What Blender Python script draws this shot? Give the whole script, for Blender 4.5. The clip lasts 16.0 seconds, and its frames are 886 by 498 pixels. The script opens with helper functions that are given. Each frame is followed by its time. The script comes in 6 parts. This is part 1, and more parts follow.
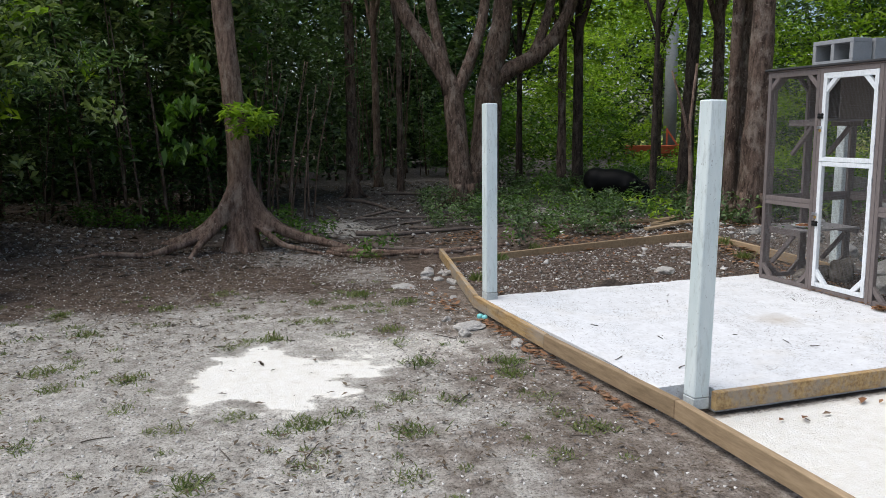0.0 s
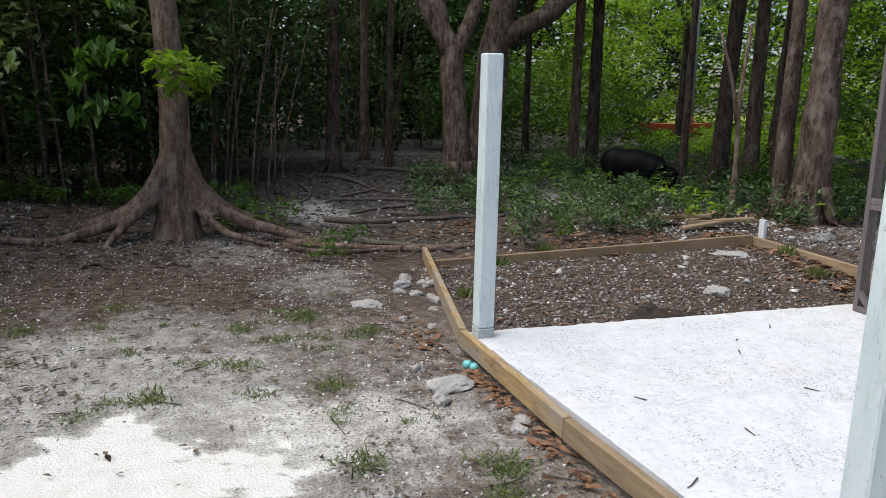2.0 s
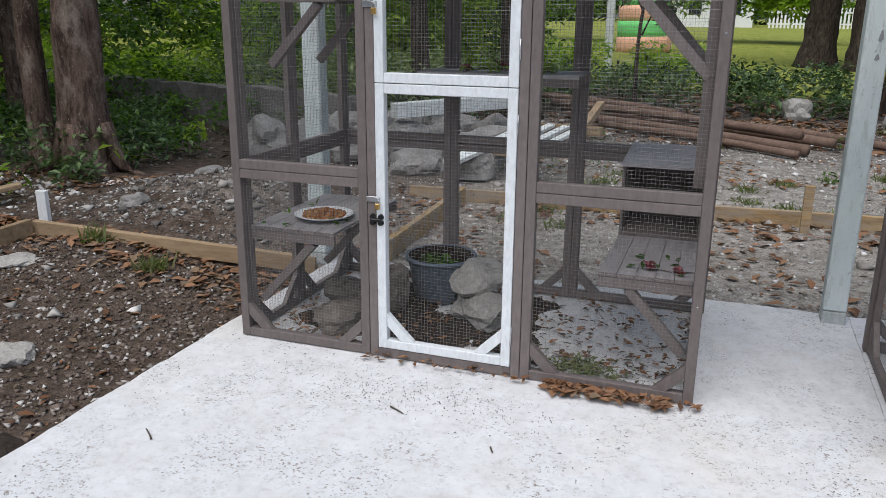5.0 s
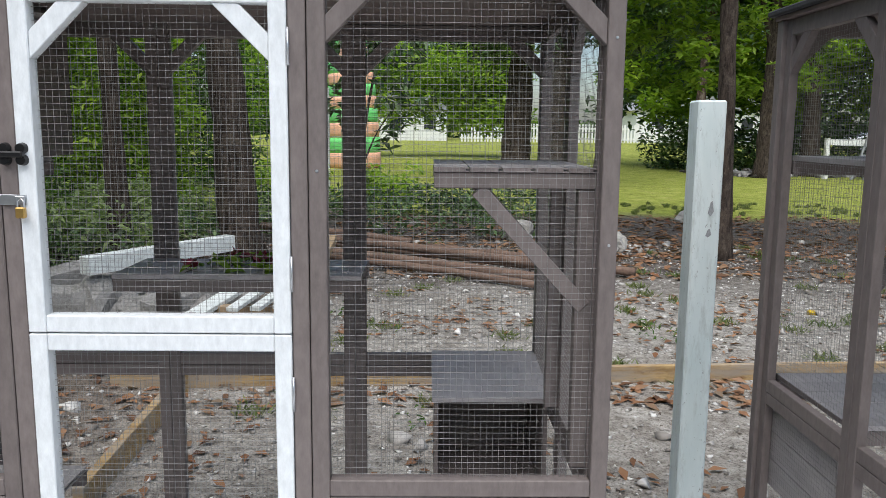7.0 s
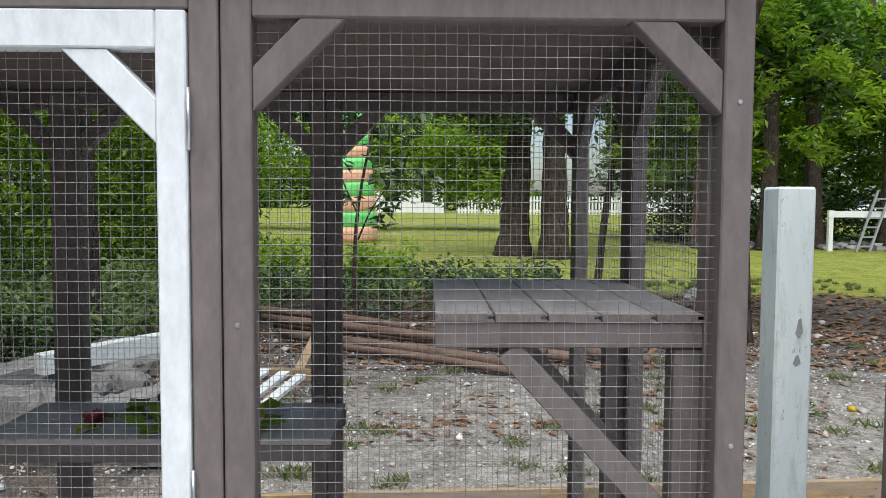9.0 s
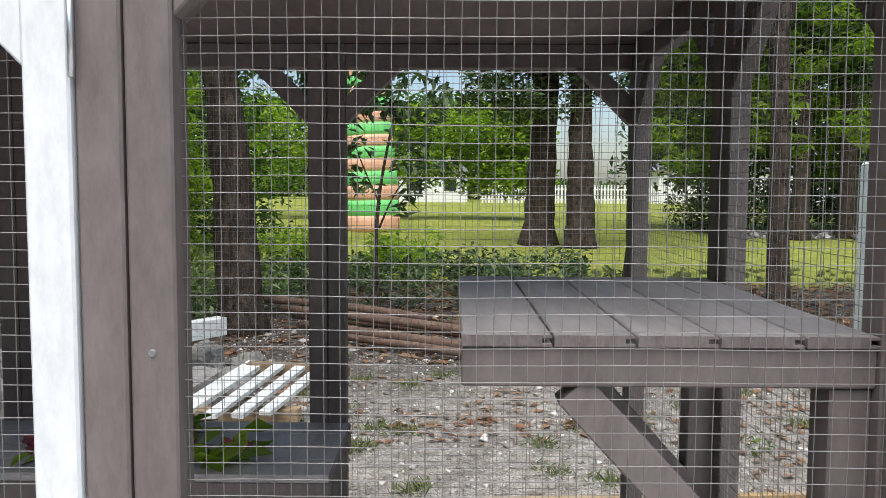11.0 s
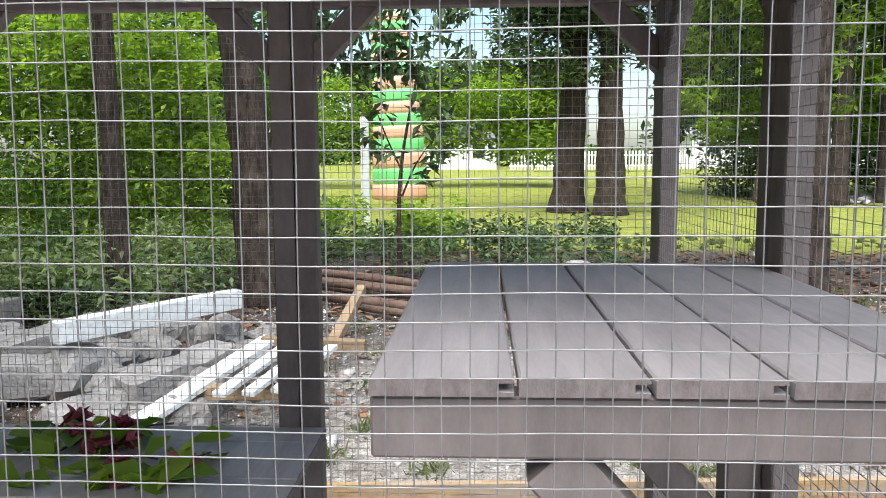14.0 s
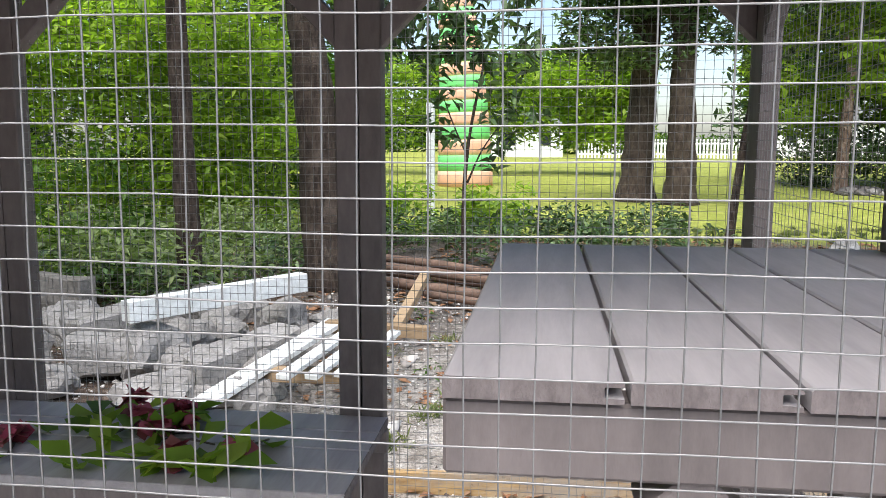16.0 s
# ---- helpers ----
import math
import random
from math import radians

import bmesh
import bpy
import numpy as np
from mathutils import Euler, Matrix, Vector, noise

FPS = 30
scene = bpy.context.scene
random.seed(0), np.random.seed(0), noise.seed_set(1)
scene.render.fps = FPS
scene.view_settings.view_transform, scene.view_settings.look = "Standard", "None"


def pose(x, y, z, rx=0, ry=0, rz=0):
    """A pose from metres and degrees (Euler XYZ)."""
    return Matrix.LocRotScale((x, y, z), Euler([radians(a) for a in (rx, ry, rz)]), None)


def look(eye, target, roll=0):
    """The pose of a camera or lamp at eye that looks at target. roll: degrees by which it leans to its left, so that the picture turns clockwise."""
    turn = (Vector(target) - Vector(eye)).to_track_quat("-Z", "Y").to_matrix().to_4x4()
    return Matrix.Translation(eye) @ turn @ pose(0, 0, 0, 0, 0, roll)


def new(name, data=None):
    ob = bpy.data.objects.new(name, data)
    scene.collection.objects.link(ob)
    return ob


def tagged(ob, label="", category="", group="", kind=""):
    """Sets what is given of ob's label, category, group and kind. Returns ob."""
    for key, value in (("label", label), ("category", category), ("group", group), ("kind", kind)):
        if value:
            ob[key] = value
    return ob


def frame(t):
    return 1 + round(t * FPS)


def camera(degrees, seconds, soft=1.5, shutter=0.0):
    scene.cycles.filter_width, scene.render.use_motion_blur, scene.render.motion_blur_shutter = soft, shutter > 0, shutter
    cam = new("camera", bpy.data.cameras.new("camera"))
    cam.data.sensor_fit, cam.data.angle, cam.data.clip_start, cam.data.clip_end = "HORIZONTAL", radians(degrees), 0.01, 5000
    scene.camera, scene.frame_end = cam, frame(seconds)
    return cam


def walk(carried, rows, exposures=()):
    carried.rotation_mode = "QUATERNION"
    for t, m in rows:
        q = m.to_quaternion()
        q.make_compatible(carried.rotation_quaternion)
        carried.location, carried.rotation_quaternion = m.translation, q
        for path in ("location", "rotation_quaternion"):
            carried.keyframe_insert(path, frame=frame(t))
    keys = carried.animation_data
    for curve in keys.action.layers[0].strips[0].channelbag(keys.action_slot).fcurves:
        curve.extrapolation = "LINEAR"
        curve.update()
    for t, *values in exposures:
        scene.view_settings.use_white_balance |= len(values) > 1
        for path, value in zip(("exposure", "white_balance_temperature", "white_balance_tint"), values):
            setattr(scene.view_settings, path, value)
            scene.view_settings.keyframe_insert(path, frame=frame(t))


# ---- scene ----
cam = camera(58.5, 16.0, 0.8)
PATH = [
    (0, (3.821, -4.74, 1.324), (1.944, -4.121, 1.019), -0.6),
    (0.5, (3.382, -4.554, 1.324), (1.422, -4.316, 1.003), -1.2),
    (1, (2.939, -4.427, 1.302), (0.979, -4.211, 0.967), -0.2),
    (1.5, (2.496, -4.199, 1.276), (0.573, -3.769, 0.933), 0.4),
    (2, (2.061, -4.025, 1.27), (0.196, -3.407, 0.893), 1.4),
    (2.5, (1.643, -3.893, 1.308), (-0.035, -2.888, 0.894), 2.6),
    (3, (1.193, -3.675, 1.256), (-0.388, -2.54, 0.792), 1.6),
    (3.5, (0.786, -3.471, 1.228), (-0.572, -2.093, 0.722), 2.4),
    (3.8, (0.619, -3.348, 1.188), (-0.553, -1.801, 0.702), 2.4),
    (4, (0.462, -3.228, 1.219), (-0.586, -1.609, 0.692), 1.4),
    (4.2, (0.337, -3.08, 1.204), (-0.618, -1.411, 0.653), 0.7),
    (6.3, (-0.306, -1.873, 1.359), (-0.536, 0.057, 0.888), 1.5),
    (6.5, (-0.356, -1.772, 1.373), (-0.513, 0.18, 0.966), 1.4),
    (6.6, (-0.364, -1.717, 1.407), (-0.458, 0.245, 1.031), 1.4),
    (7, (-0.366, -1.526, 1.43), (-0.334, 0.452, 1.133), 0.6),
    (7.6, (-0.3, -1.254, 1.465), (-0.276, 0.734, 1.251), 0.4),
    (8, (-0.317, -1.131, 1.464), (-0.325, 0.858, 1.253), 0.6),
    (8.5, (-0.388, -0.981, 1.487), (-0.397, 1.013, 1.327), 0.5),
    (9, (-0.369, -0.896, 1.491), (-0.331, 1.1, 1.373), 0.3),
    (9.2, (-0.341, -0.878, 1.494), (-0.317, 1.119, 1.375), 0.4),
    (11.3, (-0.37, -0.506, 1.467), (-0.391, 1.487, 1.306), 0.3),
    (11.5, (-0.356, -0.468, 1.471), (-0.339, 1.524, 1.293), 0.2),
    (12, (-0.306, -0.375, 1.47), (-0.291, 1.616, 1.284), 0.4),
    (12.5, (-0.296, -0.338, 1.469), (-0.304, 1.653, 1.275), 0.3),
    (13, (-0.298, -0.342, 1.469), (-0.335, 1.647, 1.261), 0.1),
    (13.5, (-0.3, -0.342, 1.464), (-0.394, 1.645, 1.252), -0.1),
    (14, (-0.306, -0.327, 1.462), (-0.402, 1.658, 1.235), -0.3),
    (14.5, (-0.307, -0.321, 1.451), (-0.397, 1.663, 1.217), -0.3),
    (15, (-0.298, -0.319, 1.453), (-0.393, 1.663, 1.199), -0.5),
    (15.5, (-0.282, -0.302, 1.453), (-0.44, 1.673, 1.182), -1.0),
    (16, (-0.321, -0.255, 1.446), (-0.577, 1.712, 1.188), 0.1),
]
walk(cam, [(t, look(eye, target, roll)) for t, eye, target, roll in PATH],
     exposures=[(0,.2,6400,9),(.5,.35,6400,9),(1,.4,6400,9),(1.5,.35,6400,9),(2,.25,6380,9),(2.5,.02,6350,9),(3,-.12,6350,10),(4.2,-.18,6330,10),(6.3,.36,6380,8),(9,.40,6420,7),(11.4,.68,6600,9),(12.2,1.17,6570,9),(14,1.21,6450,9),(16,1.2,6480,11)])


# ---- light ----
world = bpy.data.worlds.new("sky")
scene.world = world
world.use_nodes = True
wn = world.node_tree.nodes
sky = wn.new("ShaderNodeTexSky")
sky.sky_type, sky.sun_disc = "NISHITA", False
sky.sun_elevation, sky.sun_rotation = radians(64), radians(188)
sky.air_density, sky.dust_density, sky.ozone_density = 1.0, 2.0, 1.0
world.node_tree.links.new(sky.outputs[0], wn["Background"].inputs[0])
wn["Background"].inputs[1].default_value = 0.115
sun = new("sun", bpy.data.lights.new("sun", "SUN"))
sun.data.energy, sun.data.angle, sun.data.color = 3.2, radians(72), (1.0, 0.97, 0.94)
sun.matrix_world = look((0, 0, 0), (-math.sin(radians(188)) * math.cos(radians(64)), -math.cos(radians(188)) * math.cos(radians(64)), -math.sin(radians(64))))

rng = np.random.default_rng(7)


# ---- helpers of this scene ----
def link_mesh(name, bm, mat, parent=None, label="", smooth=False):
    me = bpy.data.meshes.new(name)
    bm.to_mesh(me)
    bm.free()
    if mat:
        me.materials.append(mat)
    if smooth:
        me.polygons.foreach_set("use_smooth", [True] * len(me.polygons))
    ob = new(name, me)
    if parent:
        ob.parent = parent
    if label:
        ob["label"] = label
    return ob


def part(name, bm, mat, parent, label="", smooth=False):
    return link_mesh(name, bm, mat, parent, label, smooth)


def thing(name, label, category, loc=(0, 0, 0), turn=0, group="", kind=""):
    ob = new(name)
    ob.empty_display_size = 0.1
    ob.location = loc
    ob.rotation_euler = (0, 0, radians(turn))
    return tagged(ob, label, category, group, kind)


def add_box(bm, x0, x1, y0, y1, z0, z1, bevel=0.0, m=None):
    made = bmesh.ops.create_cube(bm, size=1.0)["verts"]
    for v in made:
        v.co = Vector((x0 + (v.co.x + 0.5) * (x1 - x0), y0 + (v.co.y + 0.5) * (y1 - y0), z0 + (v.co.z + 0.5) * (z1 - z0)))
    if bevel:
        edges = list({e for v in made for e in v.link_edges})
        made = [v for v in bmesh.ops.bevel(bm, geom=edges, offset=bevel, segments=1, affect="EDGES", profile=0.5)["verts"]]
    if m:
        bmesh.ops.transform(bm, matrix=m, verts=made)
    return bm


def box(x0, x1, y0, y1, z0, z1, bevel=0.0015, m=None):
    return add_box(bmesh.new(), x0, x1, y0, y1, z0, z1, bevel, m)


def beam(p, q, w, h, bevel=0.0015, up=(0, 0, 1)):
    """A bar of section w by h from p to q."""
    p, q = Vector(p), Vector(q)
    d = (q - p).normalized()
    side = d.cross(Vector(up)).normalized()
    top = side.cross(d)
    m = Matrix((side, d, top)).transposed().to_4x4()
    m.translation = p
    return box(-w / 2, w / 2, 0, (q - p).length, -h / 2, h / 2, bevel, m)


def prism(points, y0, y1):
    """A plate in the xz plane, with thickness along y."""
    bm = bmesh.new()
    a = [bm.verts.new((x, y0, z)) for x, z in points]
    b = [bm.verts.new((x, y1, z)) for x, z in points]
    bm.faces.new(a)
    bm.faces.new(b[::-1])
    n = len(points)
    for i in range(n):
        bm.faces.new((a[(i + 1) % n], a[i], b[i], b[(i + 1) % n]))
    bmesh.ops.recalc_face_normals(bm, faces=bm.faces)
    return bm


def tube(points, radii, sides=8, close=True, rough=0.0):
    """A limb through points with a radius at each."""
    bm = bmesh.new()
    pts = [Vector(p) for p in points]
    rings = []
    for i, p in enumerate(pts):
        d = (pts[min(i + 1, len(pts) - 1)] - pts[max(i - 1, 0)]).normalized()
        ref = Vector((1, 0, 0)) if abs(d.x) < 0.8 else Vector((0, 1, 0))
        u = d.cross(ref).normalized()
        w = d.cross(u)
        ring = []
        for k in range(sides):
            a = 2 * math.pi * k / sides
            r = radii[i] * (1 + rough * (noise.noise(p * 2.3 + Vector((math.cos(a), math.sin(a), 0)) * 1.4)))
            ring.append(bm.verts.new(p + (u * math.cos(a) + w * math.sin(a)) * r))
        rings.append(ring)
    for a, b in zip(rings, rings[1:]):
        for k in range(sides):
            bm.faces.new((a[k], a[(k + 1) % sides], b[(k + 1) % sides], b[k]))
    if close:
        bm.faces.new(rings[0][::-1])
        bm.faces.new(rings[-1])
    bmesh.ops.recalc_face_normals(bm, faces=bm.faces)
    return bm


def join_into(bm, other):
    me = bpy.data.meshes.new("t")
    other.to_mesh(me)
    other.free()
    bm.from_mesh(me)
    bpy.data.meshes.remove(me)
    return bm


def smooth_path(points, n):
    """Catmull-Rom through points."""
    p = np.array(points, float)
    p = np.vstack([2 * p[0] - p[1], p, 2 * p[-1] - p[-2]])
    out = []
    seg = len(p) - 3
    for s in np.linspace(0, seg - 1e-6, n):
        i, t = int(s), s - int(s)
        a, b, c, d = p[i : i + 4]
        out.append(0.5 * (2 * b + (c - a) * t + (2 * a - 5 * b + 4 * c - d) * t * t + (3 * b - a - 3 * c + d) * t**3))
    return np.array(out)


def vnoise(x, y, seed=0):
    """Smooth value noise in 0 to 1 on arrays."""
    x, y = np.asarray(x, float), np.asarray(y, float)
    xi, yi = np.floor(x).astype(np.int64), np.floor(y).astype(np.int64)
    fx, fy = x - xi, y - yi
    fx, fy = fx * fx * (3 - 2 * fx), fy * fy * (3 - 2 * fy)

    def rnd(a, b):
        n = (a * 374761393 + b * 668265263 + seed * 1442695041) & 0x7FFFFFFF
        n = ((n ^ (n >> 13)) * 1274126177) & 0x7FFFFFFF
        return ((n ^ (n >> 16)) & 0xFFFF) / 65535.0

    a, b, c, d = rnd(xi, yi), rnd(xi + 1, yi), rnd(xi, yi + 1), rnd(xi + 1, yi + 1)
    return (a * (1 - fx) + b * fx) * (1 - fy) + (c * (1 - fx) + d * fx) * fy


def fbm(x, y, seed=0, octaves=4):
    s, a, t = 0, 1.0, 0
    for o in range(octaves):
        s = s + a * vnoise(x * 2**o, y * 2**o, seed + o)
        t, a = t + a, a * 0.55
    return s / t


def sstep(a, b, v):
    t = np.clip((v - a) / (b - a), 0, 1)
    return t * t * (3 - 2 * t)


def raw_mesh(name, verts, faces, mat, parent=None, smooth=False):
    """A mesh out of arrays; faces are rows of 3 or 4 corners."""
    verts, faces = np.asarray(verts, np.float32), np.asarray(faces, np.int32)
    me = bpy.data.meshes.new(name)
    me.vertices.add(len(verts))
    me.vertices.foreach_set("co", verts.ravel())
    n, k = faces.shape
    me.loops.add(n * k)
    me.loops.foreach_set("vertex_index", faces.ravel())
    me.polygons.add(n)
    me.polygons.foreach_set("loop_start", np.arange(0, n * k, k, dtype=np.int32))
    if smooth:
        me.polygons.foreach_set("use_smooth", np.ones(n, bool))
    me.update(calc_edges=True)
    me.materials.append(mat)
    ob = new(name, me)
    if parent:
        ob.parent = parent
    return ob


def leaf_arrays(centres, size, droop=0.15, wide=0.42, vary=0.35, tilt=0.42, curl=1.0):
    """Folded four-cornered leaves at the centres, turned at random."""
    n = len(centres)
    az = rng.uniform(0, 2 * math.pi, n)
    el = rng.normal(-droop, tilt, n)
    d = np.stack([np.cos(az) * np.cos(el), np.sin(az) * np.cos(el), np.sin(el)], 1)
    side = np.stack([-np.sin(az), np.cos(az), rng.normal(0, tilt * 1.07, n)], 1)
    side /= np.linalg.norm(side, axis=1)[:, None]
    up = np.cross(d, side)
    L = (np.asarray(size) * rng.uniform(1 - vary, 1 + vary, n))[:, None]
    fold = 0.12 * curl * L
    c = np.asarray(centres, float)
    a, b = c - d * L * 0.5, c + d * L * 0.5 - up * fold * 0.6
    mid = c - d * L * 0.06
    l, r = mid + side * L * wide * 0.5 + up * fold, mid - side * L * wide * 0.5 + up * fold
    verts = np.stack([a, r, b, l], 1).reshape(-1, 3)
    faces = np.arange(4 * n).reshape(n, 4)
    tris = np.concatenate([faces[:, [0, 1, 2]], faces[:, [0, 2, 3]]])
    return verts, tris


def leaves(name, centres, size, mat, parent=None, **kw):
    verts, tris = leaf_arrays(centres, size, **kw)
    return raw_mesh(name, verts, tris, mat, parent)


def clumps(centres, radii, per):
    """Points in soft balls round the centres."""
    c = np.repeat(np.asarray(centres, float), per, 0)
    r = np.repeat(np.asarray(radii, float) * np.ones(len(centres)), per)
    d = rng.normal(0, 1, c.shape)
    return c + d / np.linalg.norm(d, axis=1)[:, None] * (r * rng.uniform(0.15, 1, len(c)) ** 0.6)[:, None] * (1, 1, 0.75)


# ---- materials ----
def material(name):
    m = bpy.data.materials.new(name)
    m.use_nodes = True
    nt = m.node_tree
    return m, nt, nt.nodes["Principled BSDF"]


def node(nt, kind, **inputs):
    n = nt.nodes.new(kind)
    for key, value in inputs.items():
        key = key.replace("_", " ")
        n.inputs[key].default_value = value
    return n


def coords(nt, scale=(1, 1, 1), kind="Object"):
    tc = nt.nodes.new("ShaderNodeTexCoord")
    mp = nt.nodes.new("ShaderNodeMapping")
    mp.inputs["Scale"].default_value = scale
    nt.links.new(tc.outputs[kind], mp.inputs[0])
    return mp.outputs[0]


def ramp(nt, fac, stops):
    r = nt.nodes.new("ShaderNodeValToRGB")
    while len(r.color_ramp.elements) < len(stops):
        r.color_ramp.elements.new(0.5)
    for e, (p, c) in zip(r.color_ramp.elements, stops):
        e.position, e.color = p, (*c, 1)
    nt.links.new(fac, r.inputs[0])
    return r.outputs[0]


def mix(nt, fac, a, b, blend="MIX"):
    n = nt.nodes.new("ShaderNodeMix")
    n.data_type, n.blend_type = "RGBA", blend
    for sock, v in ((n.inputs[0], fac), (n.inputs[6], a), (n.inputs[7], b)):
        if hasattr(v, "is_output"):
            nt.links.new(v, sock)
        elif isinstance(v, (int, float)):
            sock.default_value = v
        else:
            sock.default_value = (*v, 1)
    return n.outputs[2]


def tex_noise(nt, vec, scale, detail=4, rough=0.6):
    n = node(nt, "ShaderNodeTexNoise", Scale=scale, Detail=detail, Roughness=rough)
    nt.links.new(vec, n.inputs["Vector"])
    return n.outputs[0]


def bump(nt, bsdf, height, strength, distance):
    b = node(nt, "ShaderNodeBump", Strength=strength, Distance=distance)
    nt.links.new(height, b.inputs["Height"])
    nt.links.new(b.outputs[0], bsdf.inputs["Normal"])


def two_scale(name, dark, light, coarse, fine, roughness=0.8, bump_s=0.3, bump_d=0.004, stretch=(1, 1, 1), spec=0.3, rand=0.0):
    """Colour between two tones by coarse and fine noise, with relief."""
    m, nt, b = material(name)
    v = coords(nt, stretch)
    c, f = tex_noise(nt, v, coarse, 3), tex_noise(nt, v, fine, 5, 0.7)
    col = ramp(nt, c, [(0.3, dark), (0.7, light)])
    fin = ramp(nt, f, [(0.3, tuple(x * 0.72 for x in dark)), (0.7, tuple(min(x * 1.12, 0.95) for x in light))])
    col = mix(nt, 0.5, col, fin)
    if rand:
        info = nt.nodes.new("ShaderNodeObjectInfo")
        tone = ramp(nt, info.outputs["Random"], [(0.0, (1 - rand,) * 3), (1.0, (1.0, 1.0, 1.0))])
        col = mix(nt, 1.0, col, tone, "MULTIPLY")
    nt.links.new(col, b.inputs["Base Color"])
    b.inputs["Roughness"].default_value, b.inputs["Specular IOR Level"].default_value = roughness, spec
    bump(nt, b, f, bump_s, bump_d)
    return m


def leaf_mat(name, tones, trans=0.35, rough=0.5, spec=0.35):
    m, nt, b = material(name)
    geo = nt.nodes.new("ShaderNodeNewGeometry")
    col = ramp(nt, geo.outputs["Random Per Island"], [(i / (len(tones) - 1), t) for i, t in enumerate(tones)])
    v = coords(nt, (1, 1, 1))
    col = mix(nt, 0.3, col, ramp(nt, tex_noise(nt, v, 0.7, 2), [(0.35, tuple(x * 0.5 for x in tones[0])), (0.65, tones[-1])]))
    nt.links.new(col, b.inputs["Base Color"])
    b.inputs["Roughness"].default_value, b.inputs["Specular IOR Level"].default_value = rough, spec
    t = nt.nodes.new("ShaderNodeBsdfTranslucent")
    nt.links.new(mix(nt, 1.0, col, (1.0, 1.15, 0.5), "MULTIPLY"), t.inputs[0])
    s = nt.nodes.new("ShaderNodeMixShader")
    s.inputs[0].default_value = trans
    nt.links.new(b.outputs[0], s.inputs[1])
    nt.links.new(t.outputs[0], s.inputs[2])
    nt.links.new(s.outputs[0], nt.nodes["Material Output"].inputs[0])
    return m


def plain(name, colour, roughness=0.6, metal=0.0, spec=0.4):
    m, nt, b = material(name)
    v = coords(nt)
    col = ramp(nt, tex_noise(nt, v, 30, 4), [(0.3, tuple(c * 0.85 for c in colour)), (0.7, tuple(min(1, c * 1.08) for c in colour))])
    nt.links.new(col, b.inputs["Base Color"])
    b.inputs["Roughness"].default_value, b.inputs["Metallic"].default_value = roughness, metal
    b.inputs["Specular IOR Level"].default_value = spec
    return m


M_TAUPE = two_scale("taupe_paint", (0.155, 0.13, 0.124), (0.215, 0.182, 0.173), 4, 60, 0.62, 0.25, 0.0015, (1, 1, 0.35), 0.3, 0.18)
# Frame paint again, coloured lighter to hold sky light on the boards.
M_TAUPE_SKYLIT = two_scale("taupe_skylit_plank", (0.31, 0.287, 0.288), (0.435, 0.407, 0.408), 5, 45, 0.5, 0.4, 0.0015, (1, 0.12, 1), 0.4, 0.2)
M_WHITE = two_scale("white_paint", (0.725, 0.755, 0.775), (0.765, 0.79, 0.81), 3, 70, 0.5, 0.2, 0.001, (1, 1, 0.4), 0.4)
M_POST, _nt, _b = material("pale_blue_white_paint")
_v, _vf = coords(_nt, (1, 1, 0.22)), coords(_nt, (1, 1, 0.6))
_c = ramp(_nt, tex_noise(_nt, _v, 9, 4), [(0.3, (0.56, 0.645, 0.645)), (0.7, (0.74, 0.80, 0.80))])
_c = mix(_nt, ramp(_nt, tex_noise(_nt, _v, 38, 6, 0.75), [(0.52, (0, 0, 0)), (0.68, (0.6, 0.6, 0.6))]), _c, (0.38, 0.42, 0.405))
_c = mix(_nt, ramp(_nt, tex_noise(_nt, _vf, 70, 5, 0.8), [(0.62, (0, 0, 0)), (0.68, (0.8, 0.8, 0.8))]), _c, (0.13, 0.135, 0.12))
_nt.links.new(_c, _b.inputs["Base Color"])
_b.inputs["Roughness"].default_value, _b.inputs["Specular IOR Level"].default_value = 0.55, 0.35
bump(_nt, _b, tex_noise(_nt, _v, 38, 6, 0.75), 0.4, 0.002)
M_ENDGRAIN = two_scale("end_grain", (0.105, 0.088, 0.084), (0.24, 0.205, 0.198), 30, 140, 0.9, 0.8, 0.002, (1, 1, 0.5))
M_FOOT = two_scale("dirty_paint", (0.36, 0.39, 0.39), (0.56, 0.60, 0.60), 12, 60, 0.8, 0.3, 0.002)
M_WIRE = plain("galvanised_wire", (0.285, 0.28, 0.275), 0.5, 0.65)
M_BLACK = plain("black_plastic", (0.012, 0.012, 0.013), 0.35)
M_ZINC = plain("zinc", (0.55, 0.57, 0.6), 0.35, 0.85)
M_BRASS = plain("brass", (0.55, 0.36, 0.12), 0.35, 0.8)
M_TIMBER, _nt, _b = material("treated_pine")
_v, _vf = coords(_nt, (0.15, 1, 1)), coords(_nt)
_g = tex_noise(_nt, _v, 40, 5, 0.7)
_c = ramp(_nt, _g, [(0.35, (0.25, 0.155, 0.068)), (0.62, (0.45, 0.315, 0.155))])
_c = mix(_nt, ramp(_nt, tex_noise(_nt, _v, 7, 5, 0.75), [(0.45, (0, 0, 0)), (0.60, (0.75, 0.75, 0.75))]), _c, (0.30, 0.27, 0.235))
_c = mix(_nt, ramp(_nt, tex_noise(_nt, _vf, 13, 6, 0.8), [(0.58, (0, 0, 0)), (0.70, (0.7, 0.7, 0.7))]), _c, (0.10, 0.07, 0.045))
_nt.links.new(_c, _b.inputs["Base Color"])
_b.inputs["Roughness"].default_value, _b.inputs["Specular IOR Level"].default_value = 0.8, 0.2
bump(_nt, _b, _g, 0.5, 0.003)
